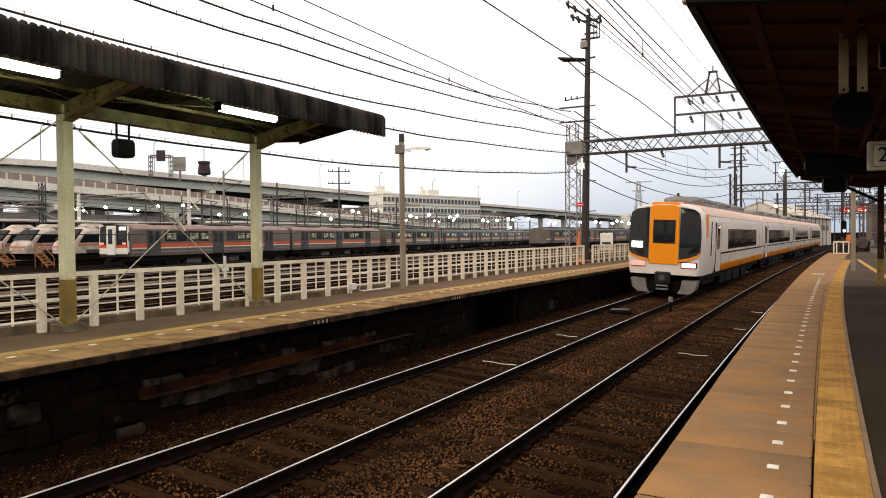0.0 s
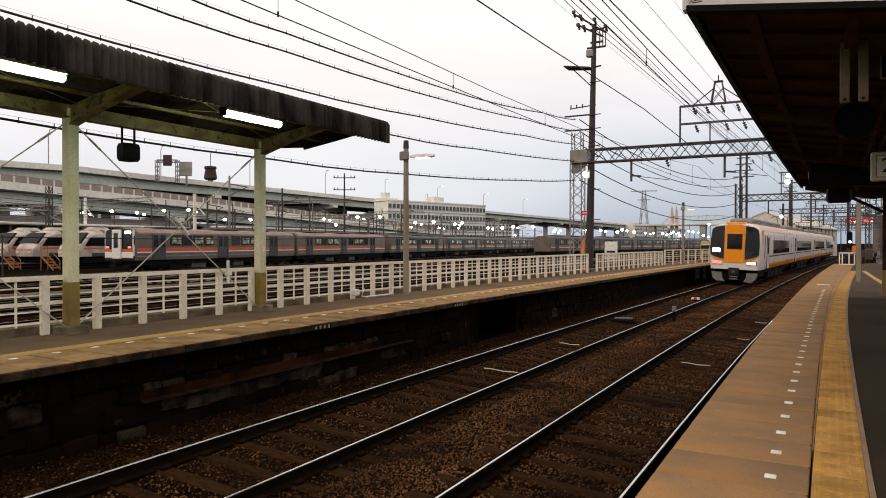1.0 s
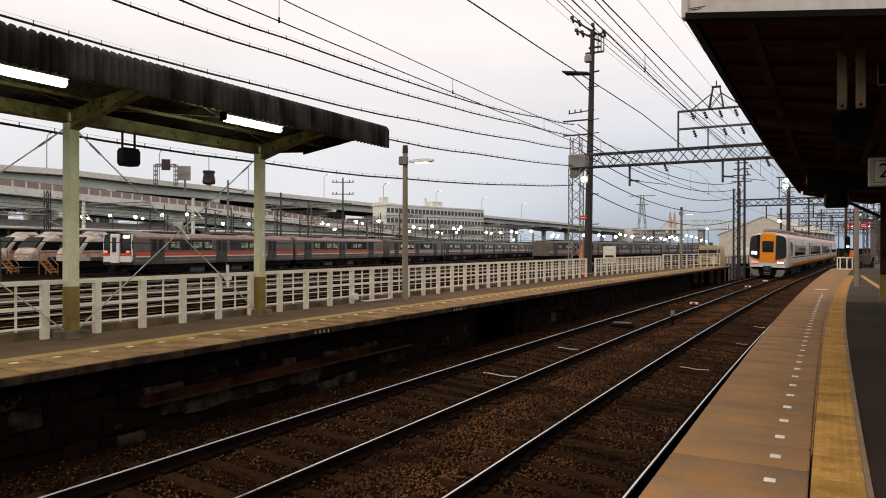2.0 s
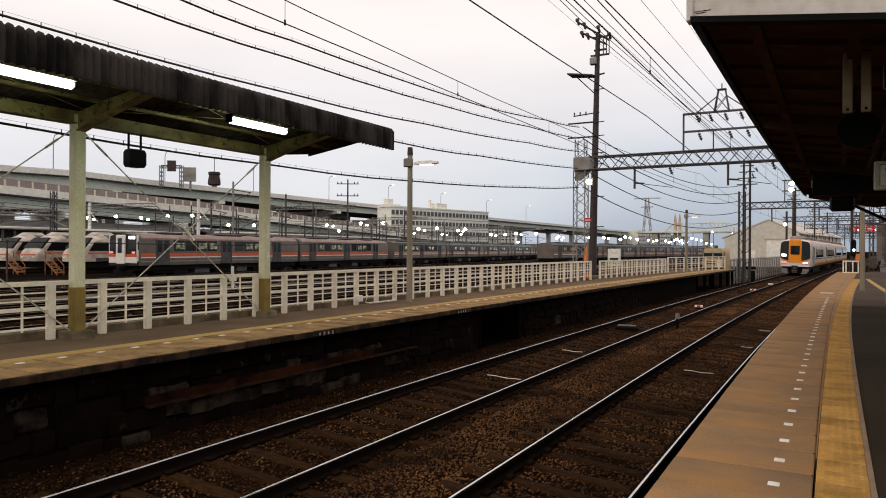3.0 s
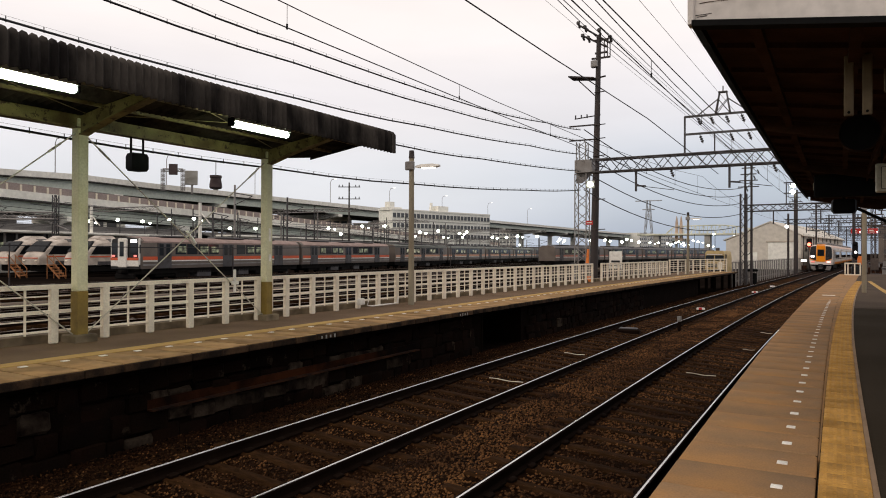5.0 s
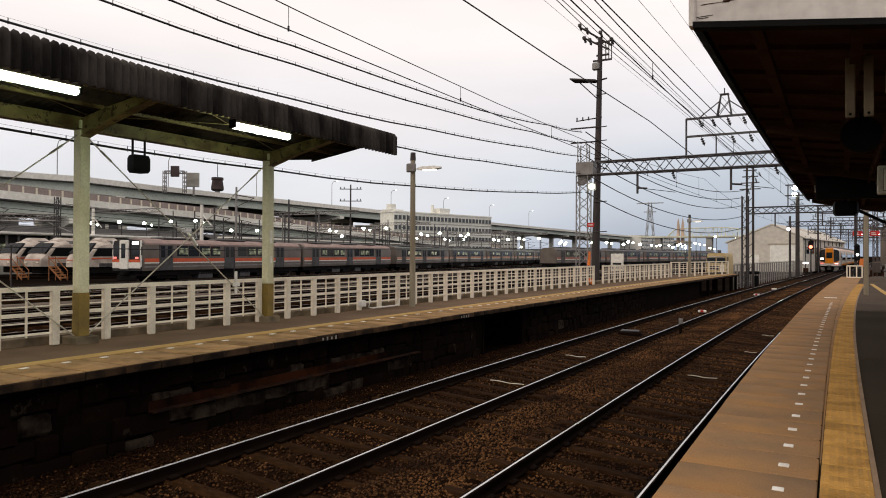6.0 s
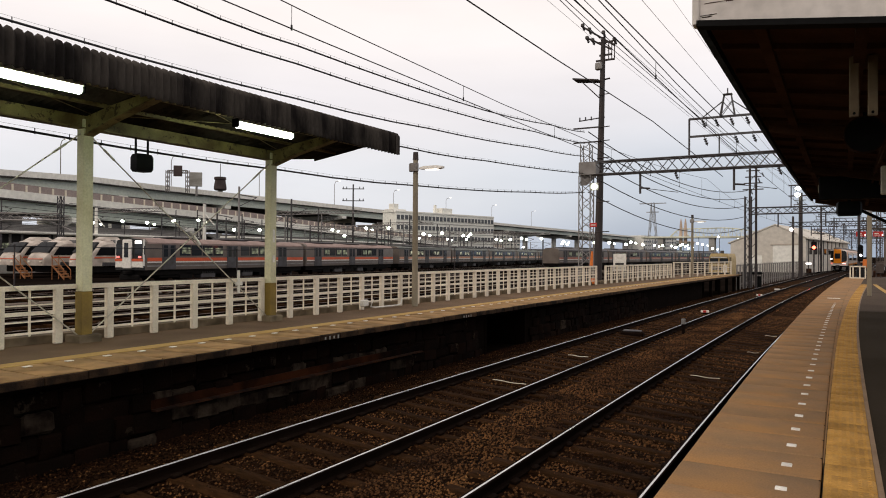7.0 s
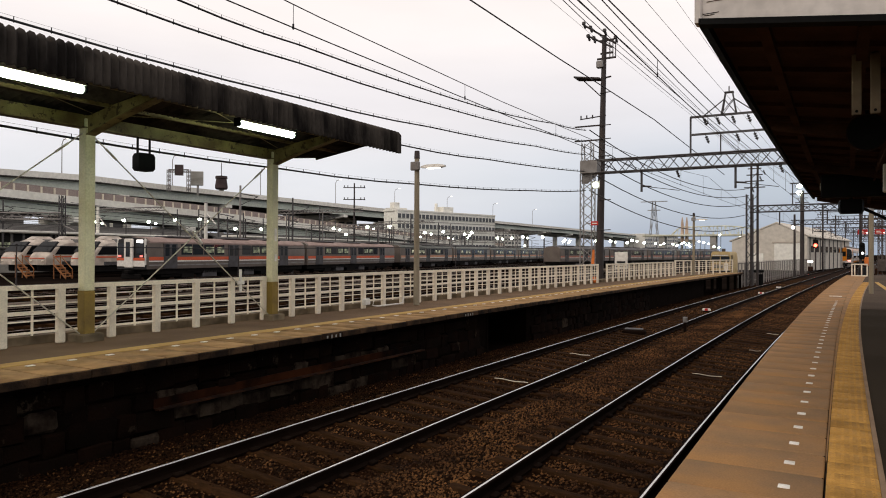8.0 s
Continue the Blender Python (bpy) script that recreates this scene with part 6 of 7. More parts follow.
    for yy, z in ((-10, 3.0), (24.6, 3.0), (43, 2.9), (82, 3.5), (120, 3.9)):
        ps = thing("cable_post", "slim dark post carrying a low cable", "post", pose(-44, yy, 0), group="cable posts")
        part("shaft", Geo().rod((0, 0, 0), (0, 0, z), 0.05, 8, 0.04), M_POLE, ps)
        part("clamp", Geo().box((0, 0, z), (0.12, 0.12, 0.1), 0.02), M_STEEL, ps)
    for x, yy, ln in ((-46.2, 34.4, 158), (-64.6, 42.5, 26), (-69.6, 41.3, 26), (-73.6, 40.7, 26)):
        row = tagged(part("track_bed", Geo().box((0, ln / 2 - 2, 0.11), (3.4, ln, 0.24), 0.05), M_GROUND), "ballast bed under the parked cars, their shade put into its colour", "ballast", kind="structure")
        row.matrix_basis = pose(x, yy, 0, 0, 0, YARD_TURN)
    bed = tagged(part("track_bed", Geo().box((0, 55, 0.11), (3.4, 114, 0.24), 0.05), M_GROUND), "ballast bed under the parked cars, their shade put into its colour", "ballast", kind="structure")
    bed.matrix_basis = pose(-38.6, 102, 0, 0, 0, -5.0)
    # orange servicing steps beside the expresses
    for x, y in ((-61.4, 39.0), (-65.8, 38.0)):
        st = thing("service_stairs", "orange servicing stairs beside the parked trains", "stairs", pose(x, y, 0, 0, 0, 98))
        for i in range(5):
            part("tread", Geo().box((0, 0.3 * i, 0.25 * (i + 1)), (0.8, 0.30, 0.12), 0.01), M_STAIR, st)
        for sx in (-0.35, 0.35):
            part("handrail", Geo().rod((sx, -0.1, 0.9), (sx, 1.5, 2.2), 0.04, 6).rod((sx, -0.1, 0), (sx, -0.1, 0.9), 0.04, 6).rod((sx, 1.4, 0), (sx, 1.4, 2.2), 0.04, 6).rod((sx, -0.1, 0.1), (sx, 1.4, 1.3), 0.08, 6), M_STAIR, st)


LAMPS_NEAR = ((-96.3, 65.3, 7.0), (-92.4, 67.3, 7.2), (-89.3, 69.2, 7.0), (-85.8, 71.1, 7.3), (-82.6, 72.9, 7.4), (-77.9, 75.5, 6.0), (-74.6, 77.4, 6.0))
LAMPS_MID = ((-81.4, 103.4, 7.0), (-79.4, 104.5, 5.9), (-75.9, 106.5, 7.3), (-72.2, 108.5, 7.4), (-66.5, 111.7, 6.3), (-63.5, 113.4, 6.5))
LAMPS_FAR = ((-78.5, 150.8, 7.1), (-77, 151.7, 7.5), (-71.5, 154.8, 6.2), (-68.5, 156.5, 6.2), (-66.1, 157.8, 6.5), (-61.9, 160.2, 6.5), (-57.1, 162.9, 5.8), (-50.7, 166.5, 5.6), (-47.4, 168.3, 5.6), (-43.8, 170.3, 5.2), (-42.8, 170.9, 5.8), (-40.2, 172.3, 5.2))
LAMPS_MORE = ((-117.0, 160.0, 8.9), (-114.4, 160.0, 9.8), (-108.5, 160.0, 8.3), (-107.0, 160.0, 9.7), (-88.0, 160.0, 6.5), (-82.4, 160.0, 6.4), (-73.8, 160.0, 6.4), (-66.5, 160.0, 4.4), (-56.5, 160.0, 5.3), (-96.6, 160.0, 6.8))
LAMPS_END = ((-35.3, 182.0, 5.0), (-34.4, 182.0, 4.6), (-33.2, 182.0, 5.1), (-29.0, 182.0, 5.6), (-25.5, 182.0, 4.4), (-30.2, 182.0, 4.6), (-37.8, 173.7, 5.0), (-36, 174.7, 5.0), (-31.7, 177.1, 5.3), (-30.5, 177.8, 4.4), (-27.5, 179.4, 5.3), (-24.1, 181.3, 7.2), (-19.7, 183.8, 6.7))


def yard_lamps():
    for lamps, r in ((LAMPS_NEAR, 0.27), (LAMPS_MID, 0.33), (LAMPS_FAR, 0.40), (LAMPS_MORE, 0.34), (LAMPS_END, 0.30)):
        for i, (x, y, z) in enumerate(lamps):
            lp = thing("yard_lamp", "bright white lamp on a slim yard mast", "lamp post", pose(x, y, 0), group="yard lamps")
            part("mast", Geo().rod((0.25, 0.2, 0), (0.25, 0.2, z + (0.4 if i % 3 else 1.6)), 0.08, 6), M_STEEL, lp)
            part("arm", Geo().rod((0.25, 0.2, z + 0.25), (-0.1, -0.1, z + 0.2), 0.04, 5), M_STEEL, lp)
            part("lamp_head", Geo().ball((0, 0, z), r, 8, 0.8), M_YARDLAMP, lp, "glowing white lamp")
            if i % 2 == 0:
                part("second_head", Geo().ball((1.1, 0.4, z - 0.25), r * 0.75, 8, 0.8), M_YARDLAMP, lp)


def yard_masts():
    """Overhead masts and cross-spans of the depot."""
    rng = random.Random(11)
    for i in range(80):
        d = rng.uniform(0, 1)
        y = 45 + 170 * d
        x = -46 - 0.10 * y - rng.uniform(0, 46)
        h = rng.uniform(6.5, 9.5)
        if (y < 68 and -82 < x < -62) or abs(x + 46.2 + 0.151 * (y - 34.4)) < 2.6:
            continue
        ms = thing("depot_mast", "slim grey overhead-line mast in the depot", "mast", pose(x, y, 0), group="depot masts")
        part("mast", Geo().rod((0, 0, 0), (0, 0, h), 0.13, 6, 0.10), M_STEEL if i % 3 else M_STEELPALE, ms)
        part("bracket", Geo().rod((0, 0, h - 0.8), (2.4, 0, h - 1.2), 0.05, 5).rod((0, 0, h - 2.0), (2.4, 0, h - 1.2), 0.04, 5), M_STEEL, ms)
        if i % 4 == 0:
            part("cross_span", lattice(Geo(), (0, 0, h - 0.4), (13, 1.0, h - 0.4), (0.35, 0.45), 14, 0.03, 0.05), M_STEELPALE, ms)
    for x, yy, h in ((-66.9, 60, 8.5), (-87.9, 60, 8.6)):
        cp = thing("depot_pole", "pale concrete pole in the depot", "pole", pose(x, yy, 0), group="depot poles")
        part("shaft", Geo().rod((0, 0, 0), (0, 0, h), 0.24, 10, 0.19), M_VIADUCT, cp)
        part("strut", Geo().rod((0.1, 0, h - 1.2), (1.4, 0.3, h - 2.6), 0.07, 6), M_VIADUCT, cp)
        part("cap", Geo().rod((0, 0, h), (0, 0, h + 0.12), 0.21, 10), M_STEELPALE, cp)
    gt = thing("depot_gantry", "pale lattice gantry at the depot throat", "gantry")
    part("beam", lattice(Geo(), (-98.4, 42, 6.8), (-81.4, 50.9, 6.8), (0.6, 0.8), 14, 0.05, 0.09), M_STEELPALE, gt)
    part("column", lattice(Geo(), (-81.4, 50.9, 0), (-81.4, 50.9, 9.3), (0.5, 0.5), 10, 0.04, 0.07), M_STEEL, gt)
    part("strut", Geo().rod((-83.4, 49.8, 6.7), (-79.8, 51.6, 5.0), 0.09, 6), M_STEELPALE, gt)
    for k in range(12):
        x0 = -50 - 4.0 * k
        wire("depot_wire", [(x0 + 3, 30, 6.0), (x0 - 3, 75, 5.8), (x0 - 10, 120, 5.9), (x0 - 16, 180, 6.0)], 0.02, "thin depot overhead wire", sag=0.35)


def viaduct(name, pts, width, label, barrier, depth, pier_step, wall=1.2):
    """An elevated road: deck, parapets, girders and piers along points of the parapet's top."""
    v = thing(name, label, "viaduct")
    pts = [Vector(p) for p in pts]
    sect = lambda offs: [[p + Vector((o, 0, z)) for o, z in offs] for p in pts]
    part("parapet", Geo().loft(sect([(0, 0), (0, -wall), (-0.3, -wall), (-0.3, 0)])), M_VIADUCT, v, "pale concrete parapet")
    part("rear_parapet", Geo().loft(sect([(-width, 0.1), (-width, -wall), (-width - 0.3, -wall), (-width - 0.3, 0.1)])), M_VIADUCT, v)
    # deck and inner girders are coloured dark to carry the shade below the road
    part("deck", Geo().loft(sect([(0.12, -wall), (0.12, -wall - 0.25), (-width - 0.4, -wall - 0.25), (-width - 0.4, -wall)])), M_SHADESOFFIT, v)
    low = wall + 0.25
    for o in (-1.3, -width / 2, -width + 1.0):
        part("girder", Geo().loft(sect([(o + 0.3, -low), (o + 0.3, -low - depth), (o - 0.3, -low - depth), (o - 0.3, -low)])), M_GIRDER if o > -2 else M_SHADESOFFIT, v, "pale green steel girder" if o > -2 else "inner girder coloured dark for the shade under the deck")
    if barrier:
        part("noise_barrier", Geo().loft(sect([(-0.1, 0), (-0.1, 1.05), (-0.2, 1.05), (-0.2, 0)])), M_BARRIER, v, "brown noise barrier panels")
        for a, b in zip(pts, pts[1:]):
            n = int((b - a).length / 1.9)
            for k in range(n):
                p = a.lerp(b, k / n)
                part("barrier_post", Geo().box(p + Vector((-0.05, 0, 0.45)), (0.16, 0.28, 0.95)), M_FENCE, v)
    total = 0.0
    for a, b in zip(pts, pts[1:]):
        d = (b - a).length
        n = max(1, int(d / pier_step))
        for k in range(n):
            p = a.lerp(b, (k + 0.5) / n)
            h = p.z - low - depth
            pr = part("pier", Geo().box((p.x - width / 2, p.y, h / 2 - 0.6), (2.4, 2.2, h - 1.0), 0.2), M_VIADUCT, v)
            part("pier_cap", Geo().plate([(p.x + 0.2, h - 0.05), (p.x + 0.2, h - 0.9), (p.x - width / 2 + 1.6, h - 2.0), (p.x - width / 2 - 1.6, h - 2.0), (p.x - width - 0.2, h - 0.9), (p.x - width - 0.2, h - 0.05)], p.y - 1.1, p.y + 1.1), M_VIADUCT, pr)
    return v


def building(name, label, x, y, turn, w, d, h, wall, floors, bays, roof_bits=()):
    """A block whose front faces its local -y; windows are set into the front and the right-hand side."""
    b = thing(name, label, "building", pose(x, y, 0, 0, 0, turn))
    part("wall", Geo().box((w / 2, d / 2, h / 2), (w, d, h)), wall, b)
    part("parapet", Geo().box((w / 2, d / 2, h + 0.25), (w + 0.3, d + 0.3, 0.5), 0.05), wall, b)
    fh = h / floors
    for f in range(floors):
        zc = fh * (f + 0.55)
        part("ledge", Geo().box((w / 2, -0.06, fh * f + 0.1), (w, 0.16, 0.18)), M_CONCRETE, b)
        for i in range(bays):
            bw = w / bays
            wd = part("window", Geo().box((bw * (i + 0.5), -0.02, zc), (bw * 0.74, 0.08, fh * 0.42)), M_OFFICEPANE, b)
            part("sill", Geo().box((bw * (i + 0.5), -0.08, zc - fh * 0.25), (bw * 0.8, 0.14, 0.1)), M_CONCRETE, wd)
    for (cx, cy, sx, sy, sz) in roof_bits:
        part("roof_house", Geo().box((cx, cy, h + sz / 2), (sx, sy, sz), 0.05), wall, b)
    return b


def distance():
    viaduct("expressway_upper", [(-140.3, 20, 18.4), (-139.5, 75, 18.4), (-138.5, 92, 18.8), (-138.5, 110, 18.5), (-139, 154, 18.4), (-139, 211, 18.2), (-141, 295, 18), (-140, 390, 18), (-139, 520, 18), (-130, 800, 18)], 22, "elevated expressway on concrete piers behind the depot", False, 1.9, 38)
    viaduct("expressway_ramp", [(-105, 20, 12.6), (-104.5, 56, 11.6), (-104, 80, 10.75), (-103.8, 99, 10.1), (-103.6, 125, 8.9), (-103.4, 170, 7.0), (-103.2, 230, 5.0)], 9, "lower expressway ramp with brown noise barrier", True, 1.7, 30)
    building("office_block", "long pale office building with window bands", -109.2, 168.0, 74.5, 43, 6, 14.6, M_BUILDING, 5, 27, ((2.2, 3, 5.0, 4, 1.0), (1.6, 3, 2.0, 2.0, 2.6), (22, 3, 4.5, 4, 2.2), (18.6, 3, 0.7, 0.7, 3.2), (34, 3, 3, 3, 0.6)))
    building("apartment_block", "grey-brown apartment block under the expressway", -172, 198, 30, 20, 12, 17.5, M_TANWALL, 6, 7)
    building("low_office", "low pale office with rows of windows", -150, 205, 30, 22, 12, 12.5, M_BUILDING, 4, 9)
    building("white_block", "small white building behind the parked trains", -122, 78, 45, 9, 8, 8.8, M_BUILDING, 3, 4)
    building("apartment_block", "pale apartment block with rows of balconies under the expressway", -168, 250, 42, 30, 10, 17, M_BUILDING, 6, 12)
    building("dark_hall", "dark grey hall behind the parked trains", -128, 52, 45, 16, 10, 9.0, M_GREYWALL, 2, 4)
    building("distant_tower", "distant beige apartment tower", -300, 330, 40, 40, 18, 30, M_TANWALL, 9, 12)
    building("distant_block", "distant grey apartment slab", -250, 470, 60, 60, 18, 24, M_BUILDING, 8, 18)
    building("distant_block", "distant grey apartment slab", -130, 560, 80, 70, 18, 18, M_BUILDING, 6, 18)
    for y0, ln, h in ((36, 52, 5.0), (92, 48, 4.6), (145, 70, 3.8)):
        sh = thing("depot_shed", "long depot shed, the ramp's shade put into its dark colour", "building", pose(-98, y0, 0, 0, 0, 2), group="depot sheds")
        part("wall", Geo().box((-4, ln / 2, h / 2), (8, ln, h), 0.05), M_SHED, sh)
        part("roof", Geo().plate([(-8.6, h), (-4, h + 1.3), (0.6, h), (0.6, h + 0.2), (-4, h + 1.55), (-8.6, h + 0.2)], -0.5, ln + 0.5), M_GREYWALL, sh)
        for k in range(int(ln / 4)):
            part("window", Geo().box((0.03, 2 + 4 * k, h * 0.62), (0.1, 2.6, 1.3), 0.02), M_PANE if k % 4 else M_LITWIN, sh)
            part("pilaster", Geo().box((0.08, 4 * k + 0.1, h / 2), (0.2, 0.3, h)), M_GREYWALL, sh)
    for x0, y0, ln, z in ((-82.5, 32, 46, 4.85), (-88, 84, 70, 5.2)):
        cn = thing("depot_canopy", "pale flat canopy over a depot platform", "canopy", pose(x0, y0, 0, 0, 0, YARD_TURN), group="depot canopies")
        part("roof", Geo().box((0, ln / 2, z), (3.4, ln, 0.28), 0.05), M_VIADUCT, cn)
        part("platform", Geo().box((0, ln / 2, 0.55), (2.6, ln, 1.1), 0.05), M_CONCRETE, cn)
        for k in range(int(ln / 6)):
            part("post", Geo().box((0, 3 + 6 * k, 2.9), (0.2, 0.2, 3.6)), M_STEELPALE, cn)
    rng = random.Random(8)
    for k in range(30):
        y = 50 + k * 9
        cb = thing("depot_block", "small depot building or container among the tracks", "building", pose(-88 - rng.uniform(0, 8) - 0.06 * y, y, 0, 0, 0, rng.uniform(0, 12)), group="depot blocks")
        w, d, h = rng.uniform(3, 6), rng.uniform(4, 8), rng.uniform(2.6, 5.2)
        m = rng.choice((M_BUILDING, M_GREYWALL, M_VIADUCT, M_TANWALL, M_STEELPALE))
        part("wall", Geo().box((0, 0, h / 2), (w, d, h), 0.05), m, cb)
        part("roof", Geo().box((0, 0, h + 0.1), (w + 0.4, d + 0.4, 0.2), 0.04), M_GREYWALL, cb)
        for e in (-0.3, 0.0, 0.3):
            part("window", Geo().box((w / 2 + 0.02, e * d, h * 0.6), (0.06, d * 0.18, h * 0.25)), M_PANE, cb)
    # dull brown water tower above the expressway
    wt = thing("water_tower", "dark brown observation tank above the expressway", "tower", pose(-230, 214.7, 0))
    part("shaft", Geo().rod((0, 0, 0), (0, 0, 31.5), 1.1, 12), M_CONCRETE, wt)
    part("tank", Geo().loft([[(math.cos(a) * r, math.sin(a) * r, z) for a in [k * math.pi / 6 for k in range(12)]] for z, r in ((29.5, 2.2), (30.0, 2.7), (31.0, 2.7), (34.0, 2.2), (34.2, 2.6), (35.2, 2.5))]), M_TANK, wt)
    part("mast", Geo().rod((0, 0, 35.4), (0, 0, 41), 0.15, 6), M_STEEL, wt)
    # sign gantry on the expressway
    sg = thing("road_sign_gantry", "expressway sign gantry seen from behind", "sign", pose(-132.0, 110.6, 0))
    for dx in (-2.1, 1.8):
        part("leg", lattice(Geo(), (dx, dx * 0.6, 16.5), (dx, dx * 0.6, 21.6), (0.6, 0.6), 5, 0.06, 0.09), M_STEELPALE, sg)
    part("cross_beam", lattice(Geo(), (-2.1, -1.26, 21.3), (1.8, 1.1, 21.3), (0.5, 0.6), 6, 0.06, 0.09), M_STEELPALE, sg)
    part("panel", Geo().box((0.4, -0.5, 21.4), (1.9, 0.2, 2.5), m=Matrix.Rotation(radians(38), 4, "Z")), M_TANK, sg)
    bd = thing("road_board", "pale road information board from behind", "sign", pose(-132.0, 115.6, 0))
    part("panel", Geo().box((0, 0, 20.0), (3.0, 0.3, 3.4), 0.1, Matrix.Rotation(radians(38), 4, "Z")), M_CONCRETE, bd)
    part("leg", Geo().rod((0, 0.3, 16), (0, 0.3, 20), 0.25, 8), M_STEELPALE, bd)
    for y, x in ((60, -141), (88, -141), (116, -141), (146, -141), (180, -141), (215, -141), (255, -141), (300, -141), (350, -141)):
        lp = thing("expressway_lamp", "slender lamp post on the expressway", "lamp post", pose(x, y, 16.5), group="expressway lamps")
        part("pole", Geo().tube([(0, 0, 0), (0, 0, 8.5), (0.5, 0, 9.4), (1.8, 0, 9.6)], 0.09, 6), M_STEELPALE, lp)
        part("head", Geo().box((2.1, 0, 9.6), (0.9, 0.3, 0.16), 0.05), M_LAMPWARM, lp)
    # double crossarm pole in the yard
    tp = thing("telegraph_pole", "dark pole with two wide crossarms", "pole", pose(-84.0, 113.3, 0))
    part("shaft", Geo().rod((0, 0, 0), (0, 0, 16.5), 0.2, 8, 0.14), M_POLE, tp)
    for z in (13.2, 15.6):
        part("crossarm", Geo().box((0, 0, z), (4.4, 0.15, 0.16), m=Matrix.Rotation(radians(30), 4, "Z")), M_POLE, tp)
        for k in (-2.0, -1.3, 1.3, 2.0):
            part("insulator", Geo().rod((k * 0.87, k * 0.5, z + 0.05), (k * 0.87, k * 0.5, z + 0.45), 0.09, 6), M_INSUL, tp)
    # lattice power tower far away
    pt = thing("power_pylon", "distant grey lattice power pylon", "pylon", pose(-89.7, 408.1, 0))
    g = Geo()
    for sx, sy in ((-1, -1), (-1, 1), (1, -1), (1, 1)):
        g.rod((3 * sx, 3 * sy, 0), (0.7 * sx, 0.7 * sy, 33), 0.22, 5)
        g.rod((3 * sx, 3 * sy, 0), (-1.9 * sx, 1.9 * sy, 15), 0.14, 4).rod((-1.9 * sx, 1.9 * sy, 15), (0.8 * sx, 0.8 * sy, 30), 0.14, 4)
    part("lattice", g, M_HAZYSTEEL, pt)
    for z, w in ((32.5, 15), (27.5, 7)):
        part("crossarm", Geo().box((0, 0, z), (w, 0.8, 0.5)), M_HAZYSTEEL, pt)
    # yellow arch bridge
    br = thing("arch_bridge", "pale yellow steel truss bridge with a twin tower in the distance", "bridge", pose(-47.6, 268, 0))
    g = Geo()
    top = lambda x: 12.4 + 0.02 * x - 0.012 * max(0.0, x - 12) ** 2 if x > 0 else 12.6 - 0.13 * x * x
    for i in range(22):
        x0, x1 = -5.6 + i * 1.4, -5.6 + (i + 1) * 1.4
        g.rod((x0, 0, top(x0)), (x1, 0, top(x1)), 0.22, 6).rod((x0, 0, 9.6), (x0, 0, top(x0)), 0.10, 5)
        g.rod((x0 if i % 2 else x1, 0, 9.6), (x1 if i % 2 else x0, 0, top(x1 if i % 2 else x0)), 0.08, 4)
    part("truss", g, M_BRIDGE, br)
    for x in (-1.0, 0.6):
        part("tower", Geo().loft([[(x + a * k, b * k, z) for a, b in ((-0.45, -0.6), (0.45, -0.6), (0.45, 0.6), (-0.45, 0.6))] for z, k in ((7, 1.2), (13.5, 0.9), (15.0, 0.6), (16.2, 0.2))]), M_TOWER, br, "pinkish beige tower")
    part("deck", Geo().box((10, 0, 9.3), (50, 5, 0.7), 0.1), M_BRIDGE, br)
    for x in (-8, 10, 30):
        part("pier", Geo().box((x, 0, 4.5), (2, 4, 9)), M_CONCRETE, br)


